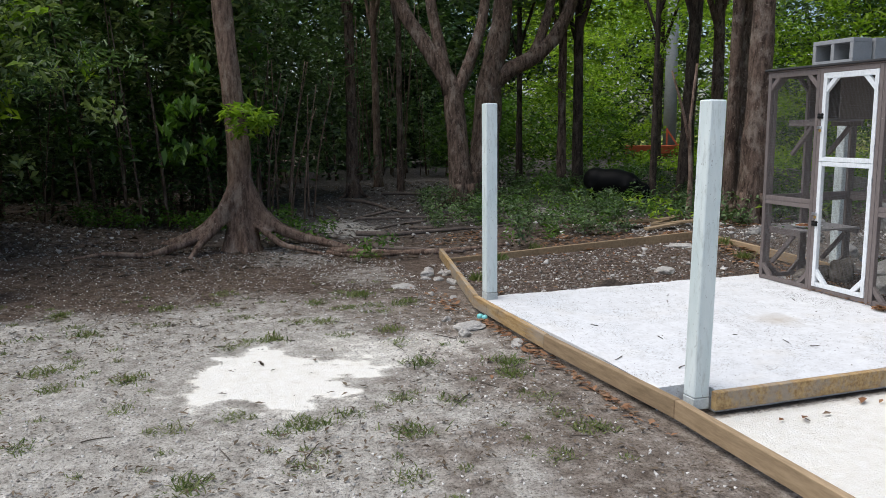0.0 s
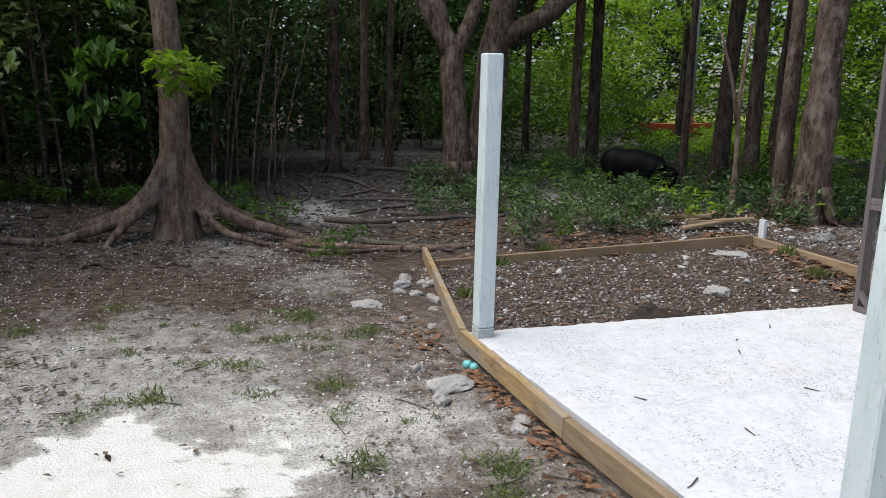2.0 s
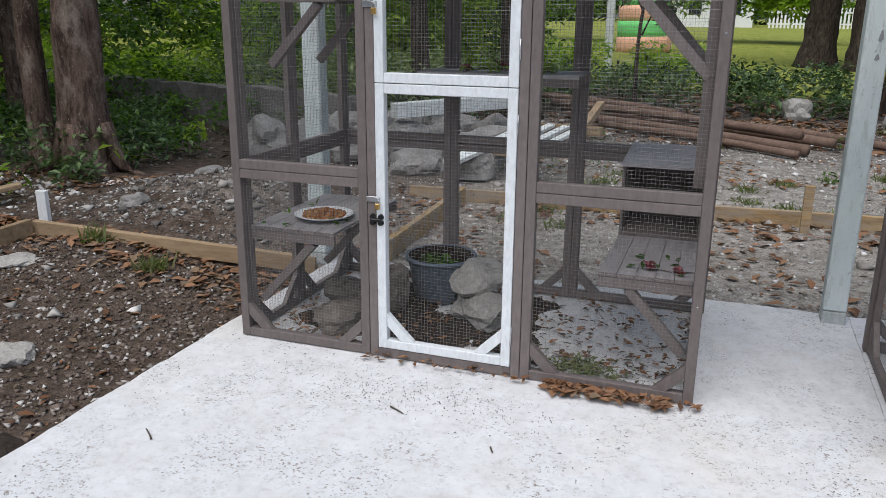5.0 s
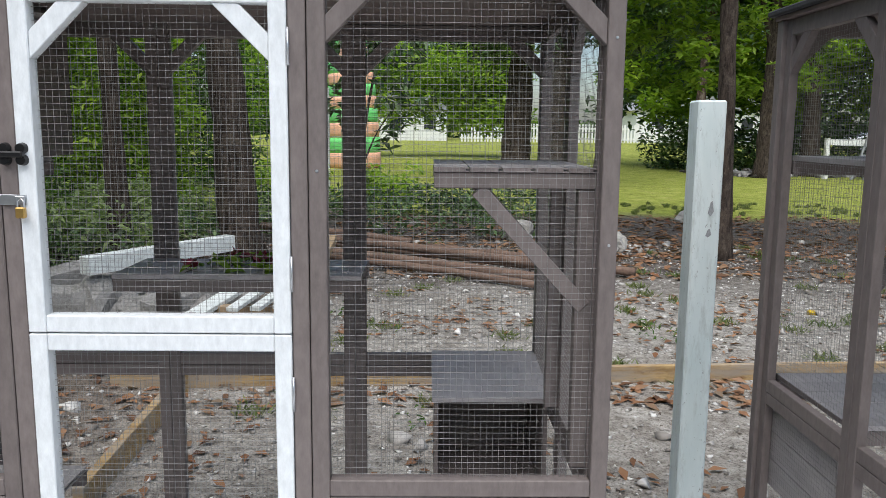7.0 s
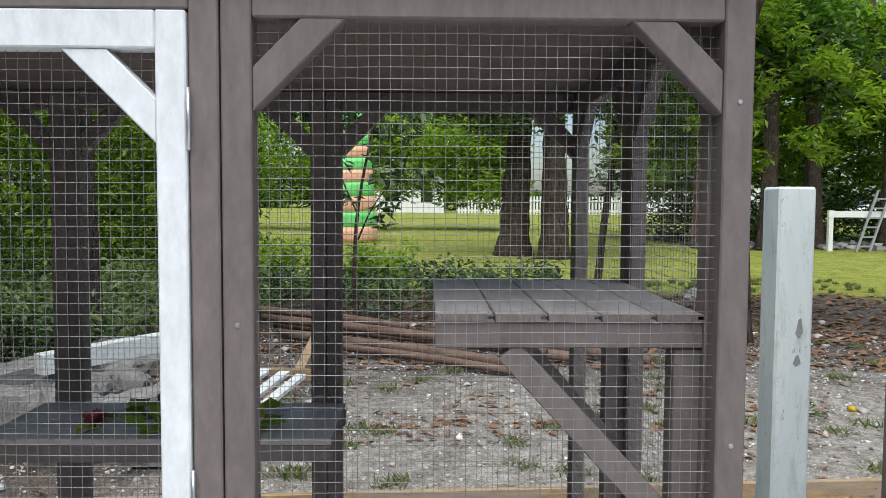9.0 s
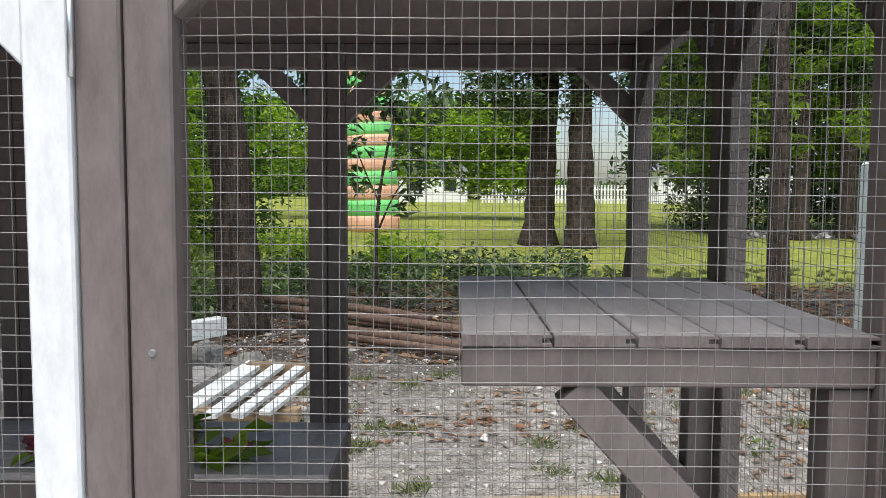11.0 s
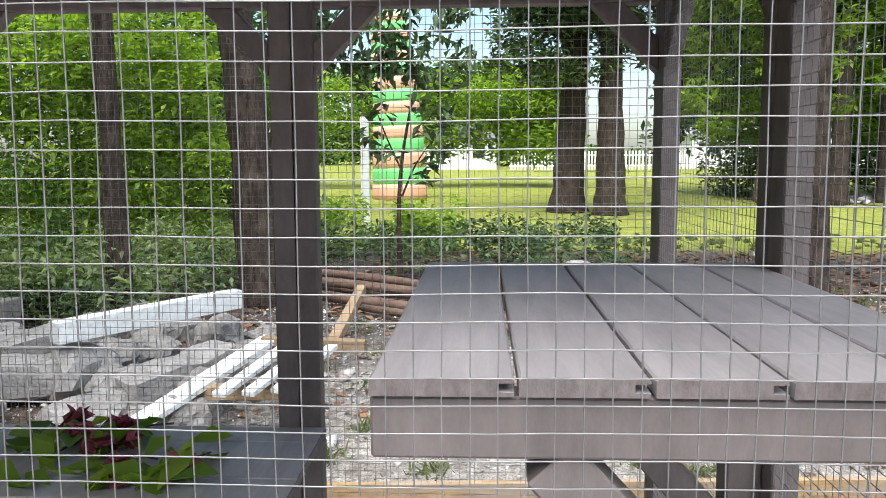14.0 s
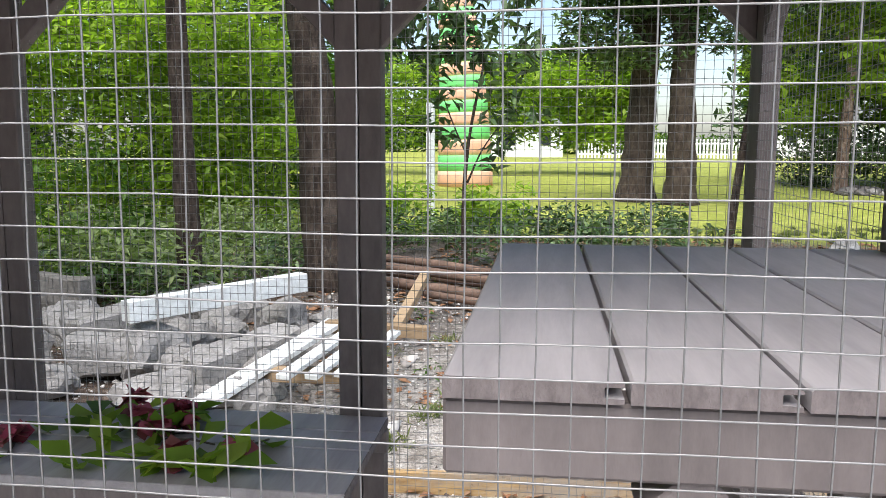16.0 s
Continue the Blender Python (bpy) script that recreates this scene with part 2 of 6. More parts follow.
M_TIMBER_OLD = two_scale("weathered_pine", (0.20, 0.14, 0.082), (0.42, 0.31, 0.195), 3, 40, 0.85, 0.5, 0.003, (0.15, 1, 1), 0.2, 0.2)
M_ROOF = two_scale("roof_felt", (0.035, 0.036, 0.038), (0.06, 0.06, 0.063), 5, 120, 0.9, 0.4, 0.002)
M_CEIL = two_scale("ceiling_board", (0.15, 0.118, 0.108), (0.215, 0.172, 0.158), 3, 50, 0.7, 0.2, 0.001, (1, 0.15, 1))
M_STONE = two_scale("limestone", (0.13, 0.122, 0.112), (0.36, 0.35, 0.335), 6, 38, 0.9, 0.8, 0.012)
M_ROCK = two_scale("pale_limestone", (0.24, 0.225, 0.205), (0.50, 0.48, 0.45), 7, 60, 0.9, 0.7, 0.008)
M_ROCK_BROWN = two_scale("brown_limestone", (0.085, 0.072, 0.060), (0.25, 0.22, 0.19), 8, 45, 0.92, 0.8, 0.010)
M_BLOCK = two_scale("cinder_block", (0.24, 0.25, 0.26), (0.36, 0.37, 0.38), 6, 150, 0.92, 0.5, 0.003)
M_STATUE = two_scale("black_statue_paint", (0.0015, 0.0017, 0.002), (0.0035, 0.0038, 0.0042), 5, 40, 0.55, 0.3, 0.003, (1, 1, 1), 0.10)


def bark(name, dark, mid, pale):
    """Fissured bark with paler patches."""
    m, nt, b = material(name)
    v, vs = coords(nt, (1, 1, 0.22)), coords(nt, (1, 1, 0.6))
    ridges, patches, fine = tex_noise(nt, v, 22, 6, 0.7), tex_noise(nt, vs, 6, 5, 0.7), tex_noise(nt, vs, 90, 3, 0.7)
    col = ramp(nt, ridges, [(0.38, dark), (0.60, mid)])
    col = mix(nt, ramp(nt, patches, [(0.52, (0, 0, 0)), (0.66, (0.75, 0.75, 0.75))]), col, pale)
    col = mix(nt, 0.6, col, ramp(nt, fine, [(0.35, (0.6, 0.6, 0.6)), (0.6, (1.1, 1.1, 1.1))]), "MULTIPLY")
    lichen = ramp(nt, tex_noise(nt, coords(nt, (1, 1, 0.8)), 34, 5, 0.8), [(0.60, (0, 0, 0)), (0.66, (0.75, 0.75, 0.75))])
    col = mix(nt, lichen, col, tuple(min(0.5, 1.35 * q) for q in pale))
    nt.links.new(col, b.inputs["Base Color"])
    b.inputs["Roughness"].default_value, b.inputs["Specular IOR Level"].default_value = 0.9, 0.2
    bump(nt, b, mix(nt, 0.4, ridges, fine), 1.0, 0.035)
    return m


M_BARK = bark("bark", (0.045, 0.029, 0.022), (0.19, 0.132, 0.102), (0.33, 0.268, 0.222))
M_BARK_PALE = bark("pale_bark", (0.095, 0.060, 0.045), (0.27, 0.185, 0.14), (0.38, 0.30, 0.24))
M_BARK_DARK = bark("dark_bark", (0.022, 0.016, 0.013), (0.085, 0.064, 0.050), (0.13, 0.105, 0.085))
M_BRANCH = two_scale("dead_wood", (0.045, 0.034, 0.028), (0.20, 0.16, 0.135), 9, 50, 0.9, 0.8, 0.006)
# Leaf colours carry shade in the dark tones and sunlight in the bright.
M_LEAF_DARK_SHADE = leaf_mat("dark_shade_leaves", [(0.006, 0.014, 0.007), (0.028, 0.066, 0.025), (0.08, 0.16, 0.056), (0.21, 0.30, 0.125)], 0.32, 0.42, 0.4)
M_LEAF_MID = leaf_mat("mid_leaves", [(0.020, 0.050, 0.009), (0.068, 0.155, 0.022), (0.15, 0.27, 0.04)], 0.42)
M_LEAF_SUN_TONE = leaf_mat("sun_toned_leaves", [(0.09, 0.18, 0.02), (0.23, 0.37, 0.04), (0.42, 0.54, 0.075)], 0.55)
M_LEAF_OLIVE = leaf_mat("olive_leaves", [(0.07, 0.11, 0.045), (0.19, 0.26, 0.105), (0.36, 0.43, 0.20)], 0.45)
M_GRASS = leaf_mat("grass_blades", [(0.06, 0.10, 0.025), (0.13, 0.19, 0.05), (0.23, 0.28, 0.10), (0.22, 0.19, 0.11)], 0.4, 0.6)
M_LITTER = leaf_mat("dry_leaves", [(0.085, 0.042, 0.026), (0.23, 0.105, 0.052), (0.37, 0.195, 0.105), (0.20, 0.15, 0.105)], 0.1, 0.8, 0.15)
M_LITTER_OLD = leaf_mat("old_leaves", [(0.035, 0.026, 0.02), (0.10, 0.07, 0.048), (0.17, 0.125, 0.09), (0.12, 0.105, 0.088)], 0.05, 0.85, 0.15)
M_SOIL = two_scale("dark_soil", (0.022, 0.016, 0.013), (0.085, 0.066, 0.053), 14, 70, 0.95, 1.0, 0.02)
M_TWIG = plain("twigs", (0.09, 0.075, 0.06), 0.9)
M_PEBBLE, _nt, _b = material("pebbles")
_geo = _nt.nodes.new("ShaderNodeNewGeometry")
_nt.links.new(ramp(_nt, _geo.outputs["Random Per Island"], [(0, (0.07, 0.063, 0.056)), (0.6, (0.17, 0.158, 0.145)), (0.88, (0.30, 0.285, 0.265)), (1, (0.50, 0.485, 0.46))]), _b.inputs["Base Color"])
_b.inputs["Roughness"].default_value = 0.92

M_PEBBLE_DARK, _nt, _b = material("dark_pebbles")
_geo = _nt.nodes.new("ShaderNodeNewGeometry")
_nt.links.new(ramp(_nt, _geo.outputs["Random Per Island"], [(0, (0.06, 0.045, 0.036)), (0.6, (0.16, 0.120, 0.098)), (0.88, (0.29, 0.26, 0.235)), (1, (0.55, 0.535, 0.51))]), _b.inputs["Base Color"])
_b.inputs["Roughness"].default_value = 0.92
M_SCRAP = leaf_mat("leaf_scraps", [(0.05, 0.036, 0.025), (0.13, 0.095, 0.065), (0.22, 0.17, 0.12), (0.09, 0.07, 0.05)], 0.05, 0.85, 0.15)
M_PEBBLE_PALE, _nt, _b = material("pale_pebbles")
_geo = _nt.nodes.new("ShaderNodeNewGeometry")
_nt.links.new(ramp(_nt, _geo.outputs["Random Per Island"], [(0, (0.16, 0.14, 0.12)), (0.4, (0.36, 0.335, 0.31)), (0.8, (0.52, 0.5, 0.475)), (1, (0.75, 0.73, 0.7))]), _b.inputs["Base Color"])
_b.inputs["Roughness"].default_value = 0.92


# ---- ground ----
def ground_z(x, y):
    x, y = np.asarray(x, float), np.asarray(y, float)
    z = -0.105 + 0.035 * (fbm(x * 0.7, y * 0.7, 3) - 0.5) + 0.02 * (fbm(x * 4, y * 4, 5, 3) - 0.5)
    z = z + 0.22 * sstep(-4.5, -13, x) + 0.012 * np.clip(y - 16, 0, 60)
    z = z + 0.30 * np.exp(-(((x + 6.3) / 1.3) ** 2 + ((y + 6.8) / 1.5) ** 2)) * (0.7 + 0.6 * fbm(x * 2, y * 2, 9))
    z = z + 0.22 * np.exp(-(((x + 3.05) / 0.75) ** 2 + ((y - 1.75) / 0.5) ** 2)) * (0.5 + fbm(x * 3, y * 3, 11))
    z = z + 0.15 * sstep(-2.2, 0.9, y) * sstep(-1.95, -3.3, x) * sstep(-9, -4.5, x) * sstep(5.0, 2.0, y)
    slab = sstep(-2.05, -1.93, x) * sstep(2.75, 2.6, x) * sstep(-2.68, -2.58, y) * sstep(1.25, 1.15, y)
    return z * (1 - slab) + (-0.13) * slab


def axis(lo, hi, near_lo, near_hi, fine, grow):
    out = list(np.arange(near_lo, near_hi, fine))
    step, v = fine, near_hi
    while v < hi:
        out.append(v)
        step *= grow
        v += step
    out.append(hi)
    step, v, low = fine, near_lo, []
    while v > lo:
        step *= grow
        v -= step
        low.append(max(v, lo))
    return np.array(low[::-1] + out)


def build_ground():
    xs, ys = axis(-350, 350, -7.5, 3.6, 0.035, 1.07), axis(-350, 400, -7.2, 7.0, 0.04, 1.07)
    X, Y = np.meshgrid(xs, ys)
    Z = ground_z(X, Y)
    nx, ny = len(xs), len(ys)
    idx = np.arange(nx * ny).reshape(ny, nx)
    faces = np.stack([idx[:-1, :-1], idx[:-1, 1:], idx[1:, 1:], idx[1:, :-1]], -1).reshape(-1, 4)
    n1, n2 = fbm(X * 0.9, Y * 0.9, 21), fbm(X * 3.5, Y * 3.5, 27)
    # pale sand, loose white sand, dark soil with painted shade near the wood, grass
    pale = sstep(-3.3, -1.3, X + 2.4 * (n1 - 0.5) + 1.8 * (n2 - 0.5)) * sstep(-2.3, -2.7, Y + 0.5 * (n1 - 0.5))
    pale = pale * (0.12 + 0.88 * sstep(-2.9, -4.2, Y + 1.6 * (n2 - 0.5) + 1.2 * (n1 - 0.5)))
    pale = np.maximum(pale, 0.50 * sstep(1.0, 1.3, Y) * sstep(7.5, 5.0, Y + (n1 - 0.5) * 2) * sstep(-2.4, -1.6, X))
    n3 = fbm(X * 9, Y * 9, 35)
    for cx, cy, rx, ry, k in ((-6.9, -2.55, 0.8, 0.4, 0.75), (-3.6, -3.15, 0.7, 0.4, 0.36), (-5.0, -3.6, 0.8, 0.4, 0.36), (-3.05, 1.75, 0.85, 0.5, 0.2), (-7.8, 0.6, 0.9, 0.4, 0.5)):
        pale = np.maximum(pale, k * sstep(1.3, 0.5, np.sqrt(((X - cx) / rx) ** 2 + ((Y - cy) / ry) ** 2) + 1.2 * (n2 - 0.5) + 0.8 * (n3 - 0.5)))
    ex, ey = (X + 0.70) / 0.46, (Y + 4.28) / 0.52
    patch = sstep(1.22, 0.78, np.sqrt(ex**2 + ey**2) + 1.2 * (n2 - 0.5) + 1.1 * (n3 - 0.5) + 0.5 * (n1 - 0.5))
    tail = 0.36 * sstep(1.3, 0.3, np.sqrt(((X + 1.05) / 0.5) ** 2 + ((Y + 3.35) / 0.75) ** 2) + 1.4 * (n2 - 0.5) + 0.8 * (n3 - 0.5))
    right = 0.9 * sstep(0.62, 0.7, X) * sstep(-2.44, -2.36, Y) * sstep(1.3, 1.2, Y) * sstep(0.25, 0.5, n1 + 0.2)
    white = np.clip(np.maximum(np.maximum(patch, tail), right), 0, 1)
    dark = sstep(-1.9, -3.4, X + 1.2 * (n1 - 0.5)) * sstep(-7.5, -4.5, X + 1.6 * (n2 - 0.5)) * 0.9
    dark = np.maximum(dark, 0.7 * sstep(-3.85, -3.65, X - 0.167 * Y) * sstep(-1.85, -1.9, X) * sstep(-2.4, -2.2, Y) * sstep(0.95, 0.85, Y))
    # Dark soil colour here also paints the shade under the wood edge trees.
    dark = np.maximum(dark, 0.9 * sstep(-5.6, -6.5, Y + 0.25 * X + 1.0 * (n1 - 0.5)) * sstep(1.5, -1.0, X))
    lawn = sstep(12.6, 14.2, Y + 0.16 * X + 2.5 * (n1 - 0.5)) * sstep(-60, -50, X)
    litter = sstep(-4.4, -6.5, X + 1.5 * (n1 - 0.5))
    litter = np.maximum(litter, sstep(3.2, 4.4, Y + (n2 - 0.5)) * 0.8)
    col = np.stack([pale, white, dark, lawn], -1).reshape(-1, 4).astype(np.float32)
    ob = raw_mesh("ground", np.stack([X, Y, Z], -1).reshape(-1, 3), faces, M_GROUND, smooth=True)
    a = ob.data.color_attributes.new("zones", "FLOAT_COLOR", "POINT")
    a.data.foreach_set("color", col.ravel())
    a2 = ob.data.color_attributes.new("litter", "FLOAT_COLOR", "POINT")
    l4 = np.repeat(litter.reshape(-1, 1), 4, 1).astype(np.float32)
    a2.data.foreach_set("color", l4.ravel())
    tagged(ob, "pale sandy ground with gravel, leaf litter and lawn", "ground", kind="structure")


M_GROUND, nt, b = material("ground")
v = coords(nt)
za = nt.nodes.new("ShaderNodeVertexColor")
za.layer_name = "zones"
zl = nt.nodes.new("ShaderNodeVertexColor")
zl.layer_name = "litter"
sep = nt.nodes.new("ShaderNodeSeparateColor")
nt.links.new(za.outputs[0], sep.inputs[0])
nA, nB, nC = tex_noise(nt, v, 2.2, 6, 0.65), tex_noise(nt, v, 14, 6, 0.7), tex_noise(nt, v, 75, 4, 0.7)
vor = node(nt, "ShaderNodeTexVoronoi", Scale=42)
nt.links.new(v, vor.inputs["Vector"])
base = ramp(nt, nB, [(0.28, (0.10, 0.080, 0.064)), (0.5, (0.205, 0.172, 0.146)), (0.72, (0.33, 0.295, 0.26))])
litterc = ramp(nt, nB, [(0.3, (0.042, 0.035, 0.030)), (0.54, (0.105, 0.094, 0.088)), (0.72, (0.28, 0.27, 0.262))])
palec = ramp(nt, nB, [(0.22, (0.17, 0.152, 0.135)), (0.40, (0.34, 0.32, 0.29)), (0.60, (0.48, 0.46, 0.425)), (0.8, (0.58, 0.56, 0.53))])
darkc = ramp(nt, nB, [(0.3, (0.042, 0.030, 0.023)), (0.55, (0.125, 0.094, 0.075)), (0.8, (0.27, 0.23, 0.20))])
whitec = ramp(nt, nB, [(0.22, (0.66, 0.62, 0.54)), (0.4, (0.84, 0.81, 0.74)), (0.7, (0.91, 0.89, 0.84))])
lawnc = ramp(nt, nA, [(0.3, (0.17, 0.205, 0.035)), (0.5, (0.25, 0.285, 0.055)), (0.7, (0.33, 0.335, 0.10))])


def edge(mask, lo=0.22, hi=0.88):
    """A mask roughened by the fine noise."""
    add = nt.nodes.new("ShaderNodeMath")
    add.operation = "MULTIPLY_ADD"
    add.inputs[1].default_value = 0.5
    nt.links.new(nB, add.inputs[0])
    nt.links.new(mask, add.inputs[2])
    return ramp(nt, add.outputs[0], [(lo + 0.1, (0, 0, 0)), (hi + 0.1, (1, 1, 1))])


col = mix(nt, zl.outputs[0], base, litterc)
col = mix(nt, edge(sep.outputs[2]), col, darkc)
col = mix(nt, edge(sep.outputs[0]), col, palec)
col = mix(nt, edge(sep.outputs[1]), col, whitec)
lawn_col = mix(nt, za.outputs[1], col, lawnc)
mott = ramp(nt, tex_noise(nt, v, 5.5, 5, 0.75), [(0.32, (0.66, 0.63, 0.60)), (0.5, (1, 0.99, 0.97)), (0.68, (1.16, 1.16, 1.16))])
lawn_col = mix(nt, 1.0, lawn_col, mott, "MULTIPLY")
speck = ramp(nt, nC, [(0.34, (0.36, 0.34, 0.32)), (0.48, (1, 1, 1)), (0.70, (1.25, 1.25, 1.25))])
col = mix(nt, 1.0, lawn_col, speck, "MULTIPLY")
nt.links.new(mix(nt, edge(sep.outputs[1], 0.6, 1.2), col, whitec), b.inputs["Base Color"])
b.inputs["Roughness"].default_value, b.inputs["Specular IOR Level"].default_value = 0.95, 0.15
bump(nt, b, nC, 0.9, 0.02)
build_ground()

# ---- slab ----
M_SLAB, nt, b = material("white_concrete")
v = coords(nt)
nA, nB, nC = tex_noise(nt, v, 1.3, 5, 0.6), tex_noise(nt, v, 9, 6, 0.7), tex_noise(nt, v, 95, 3, 0.7)
vs_ = coords(nt, (1, 0.22, 1))
nS, nM = tex_noise(nt, vs_, 22, 5, 0.7), tex_noise(nt, v, 3.1, 5, 0.7)
col = ramp(nt, nB, [(0.25, (0.55, 0.55, 0.55)), (0.5, (0.63, 0.635, 0.645)), (0.75, (0.71, 0.72, 0.735))])
col = mix(nt, ramp(nt, nM, [(0.48, (0, 0, 0)), (0.68, (0.55, 0.55, 0.55))]), col, (0.60, 0.625, 0.65))
col = mix(nt, ramp(nt, nA, [(0.52, (0, 0, 0)), (0.72, (0.5, 0.5, 0.5))]), col, (0.63, 0.585, 0.51))
col = mix(nt, ramp(nt, nS, [(0.60, (0, 0, 0)), (0.70, (0.35, 0.35, 0.35))]), col, (0.50, 0.50, 0.49))
grit = mix(nt, 1.0, ramp(nt, nC, [(0.57, (0, 0, 0)), (0.63, (1, 1, 1))]), ramp(nt, nM, [(0.46, (0, 0, 0)), (0.58, (1, 1, 1))]), "MULTIPLY")
col = mix(nt, grit, col, (0.26, 0.235, 0.21))
nD = tex_noise(nt, v, 30, 6, 0.8)
col = mix(nt, 0.8, col, ramp(nt, nD, [(0.28, (0.72, 0.71, 0.70)), (0.5, (1, 1, 1))]), "MULTIPLY")
sp = nt.nodes.new("ShaderNodeVectorMath")
sp.operation = "DISTANCE"
sp.inputs[1].default_value = (-0.48, -0.92, 0)
nt.links.new(v, sp.inputs[0])
adds = nt.nodes.new("ShaderNodeMath")
adds.operation = "MULTIPLY_ADD"
adds.inputs[1].default_value = 0.22
nt.links.new(nB, adds.inputs[0])
nt.links.new(sp.outputs["Value"], adds.inputs[2])
col = mix(nt, ramp(nt, adds.outputs[0], [(0.12, (0.55, 0.55, 0.55)), (0.32, (0, 0, 0))]), col, (0.36, 0.29, 0.20))
nt.links.new(col, b.inputs["Base Color"])
b.inputs["Roughness"].default_value, b.inputs["Specular IOR Level"].default_value = 0.85, 0.25
bump(nt, b, nB, 0.25, 0.006)


def slab_mesh(name, x0, x1, y0, y1, label, skew=0.0, notch=None):
    bm = bmesh.new()
    bmesh.ops.create_grid(bm, x_segments=60, y_segments=70, size=0.5)
    for q in bm.verts:
        q.co.x, q.co.y = x0 + (q.co.x + 0.5) * (x1 - x0), y0 + (q.co.y + 0.5) * (y1 - y0)
        edge_f = (q.co.y - y0) < 0.001
        lip = min(q.co.x - x0, x1 - q.co.x, q.co.y - y0, y1 - q.co.y)
        q.co.z = 0.004 * noise.noise(q.co * 3.0) - 0.004 + (-0.012 * abs(noise.noise(q.co * 9)) if lip < 0.01 else 0)
        if lip < 0.01:
            q.co.y += skew * (q.co.x - x0) if edge_f else 0
            q.co.x += 0.004 * noise.noise(q.co * 5 + Vector((7, 0, 0)))
    if notch:
        gone = [q for q in bm.faces if q.calc_center_median().x > notch[0] and q.calc_center_median().y < notch[1]]
        bmesh.ops.delete(bm, geom=gone, context="FACES")
    rim = [e for e in bm.edges if e.is_boundary]
    down = bmesh.ops.extrude_edge_only(bm, edges=rim)["geom"]
    for q in down:
        if isinstance(q, bmesh.types.BMVert):
            q.co.z = -0.125
    bmesh.ops.recalc_face_normals(bm, faces=bm.faces)
    return tagged(link_mesh(name, bm, M_SLAB, smooth=False), label, "slab", kind="structure")


slab_mesh("slab", -1.90, 0.60, -2.55, 1.13, "white painted concrete slab with specks and stains", 0.030, (0.49, -2.25))
slab_mesh("slab_side", 0.602, 2.6, -0.95, 1.13, "white concrete slab beside the enclosure")

# ---- timber edging ----
def edging(p, q, h=0.09, w=0.038, mat=None, label="weathered pine board set on edge round the bed"):
    bm = beam(p, q, w, h, 0.003)
    ob = link_mesh("edging_board", bm, mat or M_TIMBER_OLD)
    return tagged(ob, label, "timber", "edging boards")


E1 = "yellow treated pine board along the slab edge"
edging((-4.33, -2.075, -0.045), (-1.93, -2.575, -0.040), 0.10, 0.04, M_TIMBER, "yellow pine board running out from the slab corner")
edging((-1.925, -2.575, -0.045), (-0.66, -2.572, -0.045), 0.095, 0.04, M_TIMBER, E1)
edging((-0.655, -2.572, -0.048), (0.66, -2.50, -0.05), 0.095, 0.04, M_TIMBER_OLD, "weathered grey pine board along the slab edge")
edging((0.665, -2.50, -0.05), (2.9, -2.56, -0.05), 0.095, 0.04, M_TIMBER_OLD, "weathered pine board edging the white sand")
edging((0.622, -2.262, -0.052), (0.622, -0.98, -0.052), 0.095, 0.038, M_TIMBER, E1)
edging((-4.07, -2.06, -0.113), (-3.61, 0.71, 0.096), 0.10, 0.04)
edging((-3.62, 0.745, 0.085), (-1.96, 0.985, -0.02), 0.09, 0.04)
edging((-2.25, 3.02, -0.06), (2.6, 3.33, -0.06), 0.11, 0.04, M_TIMBER, "yellow pine board laid across the yard behind")
edging((-1.74, 1.42, -0.045), (-1.80, 2.96, -0.045), 0.15, 0.045, M_TIMBER, "weathered pine board meeting the long board")
stake = tagged(link_mesh("stake", beam((-3.70, 0.90, -0.05), (-3.70, 0.90, 0.262), 0.07, 0.03, 0.002, (0, 1, 0)), M_WHITE), "short white painted stake behind the bed board", "stake")
stake2 = tagged(link_mesh("stake", beam((0.56, 3.02, -0.12), (0.56, 3.02, 0.21), 0.06, 0.04, 0.002, (0, 1, 0)), M_TIMBER), "short yellow pine stake nailed behind the long board", "stake")


# ---- white posts ----
def post(x, y, z0, z1, turn, label):
    t = thing("timber_post", label, "post", (x, y, 0), turn, "slab posts")
    part("shaft", box(-0.046, 0.046, -0.046, 0.046, z0 + 0.06, z1, 0.006), M_POST, t)
    part("base_wrap", box(-0.047, 0.047, -0.047, 0.047, z0, z0 + 0.058, 0.004), M_FOOT, t, "scuffed grey foot")
    return t


post(-1.815, -2.50, -0.01, 1.495, 2, "pale blue-white painted square post at the slab corner")
leaning = post(0.550, -2.312, -0.10, 1.44, 0, "pale blue-white square post with cracked faces")
leaning.rotation_euler[0] = radians(-1.25)
nicked = post(0.525, 1.05, -0.01, 1.533, 1, "pale blue-white square post with two nicks")
for nx_, nz_, nh_ in ((0.013, 1.189, 0.05), (0.009, 1.109, 0.028)):
    part("nick", prism([(nx_ - 0.010, nz_ - nh_ * 0.3), (nx_ - 0.002, nz_ - nh_ * 0.5), (nx_ + 0.009, nz_ - nh_ * 0.2), (nx_ + 0.003, nz_ + nh_ * 0.5), (nx_ - 0.003, nz_ + nh_ * 0.4)], -0.0475, -0.044), M_BLOCK, nicked, "grey chipped spot")
post(-1.95, 1.03, -0.01, 1.5, 3, "pale blue-white square post behind the enclosure")


# ---- enclosures ----
BAR, YD, ZT = 0.035, 0.95, 1.74
X_SPLIT = (-1.762, -1.19, -0.602, 0.0)
WIRE = 0.0127


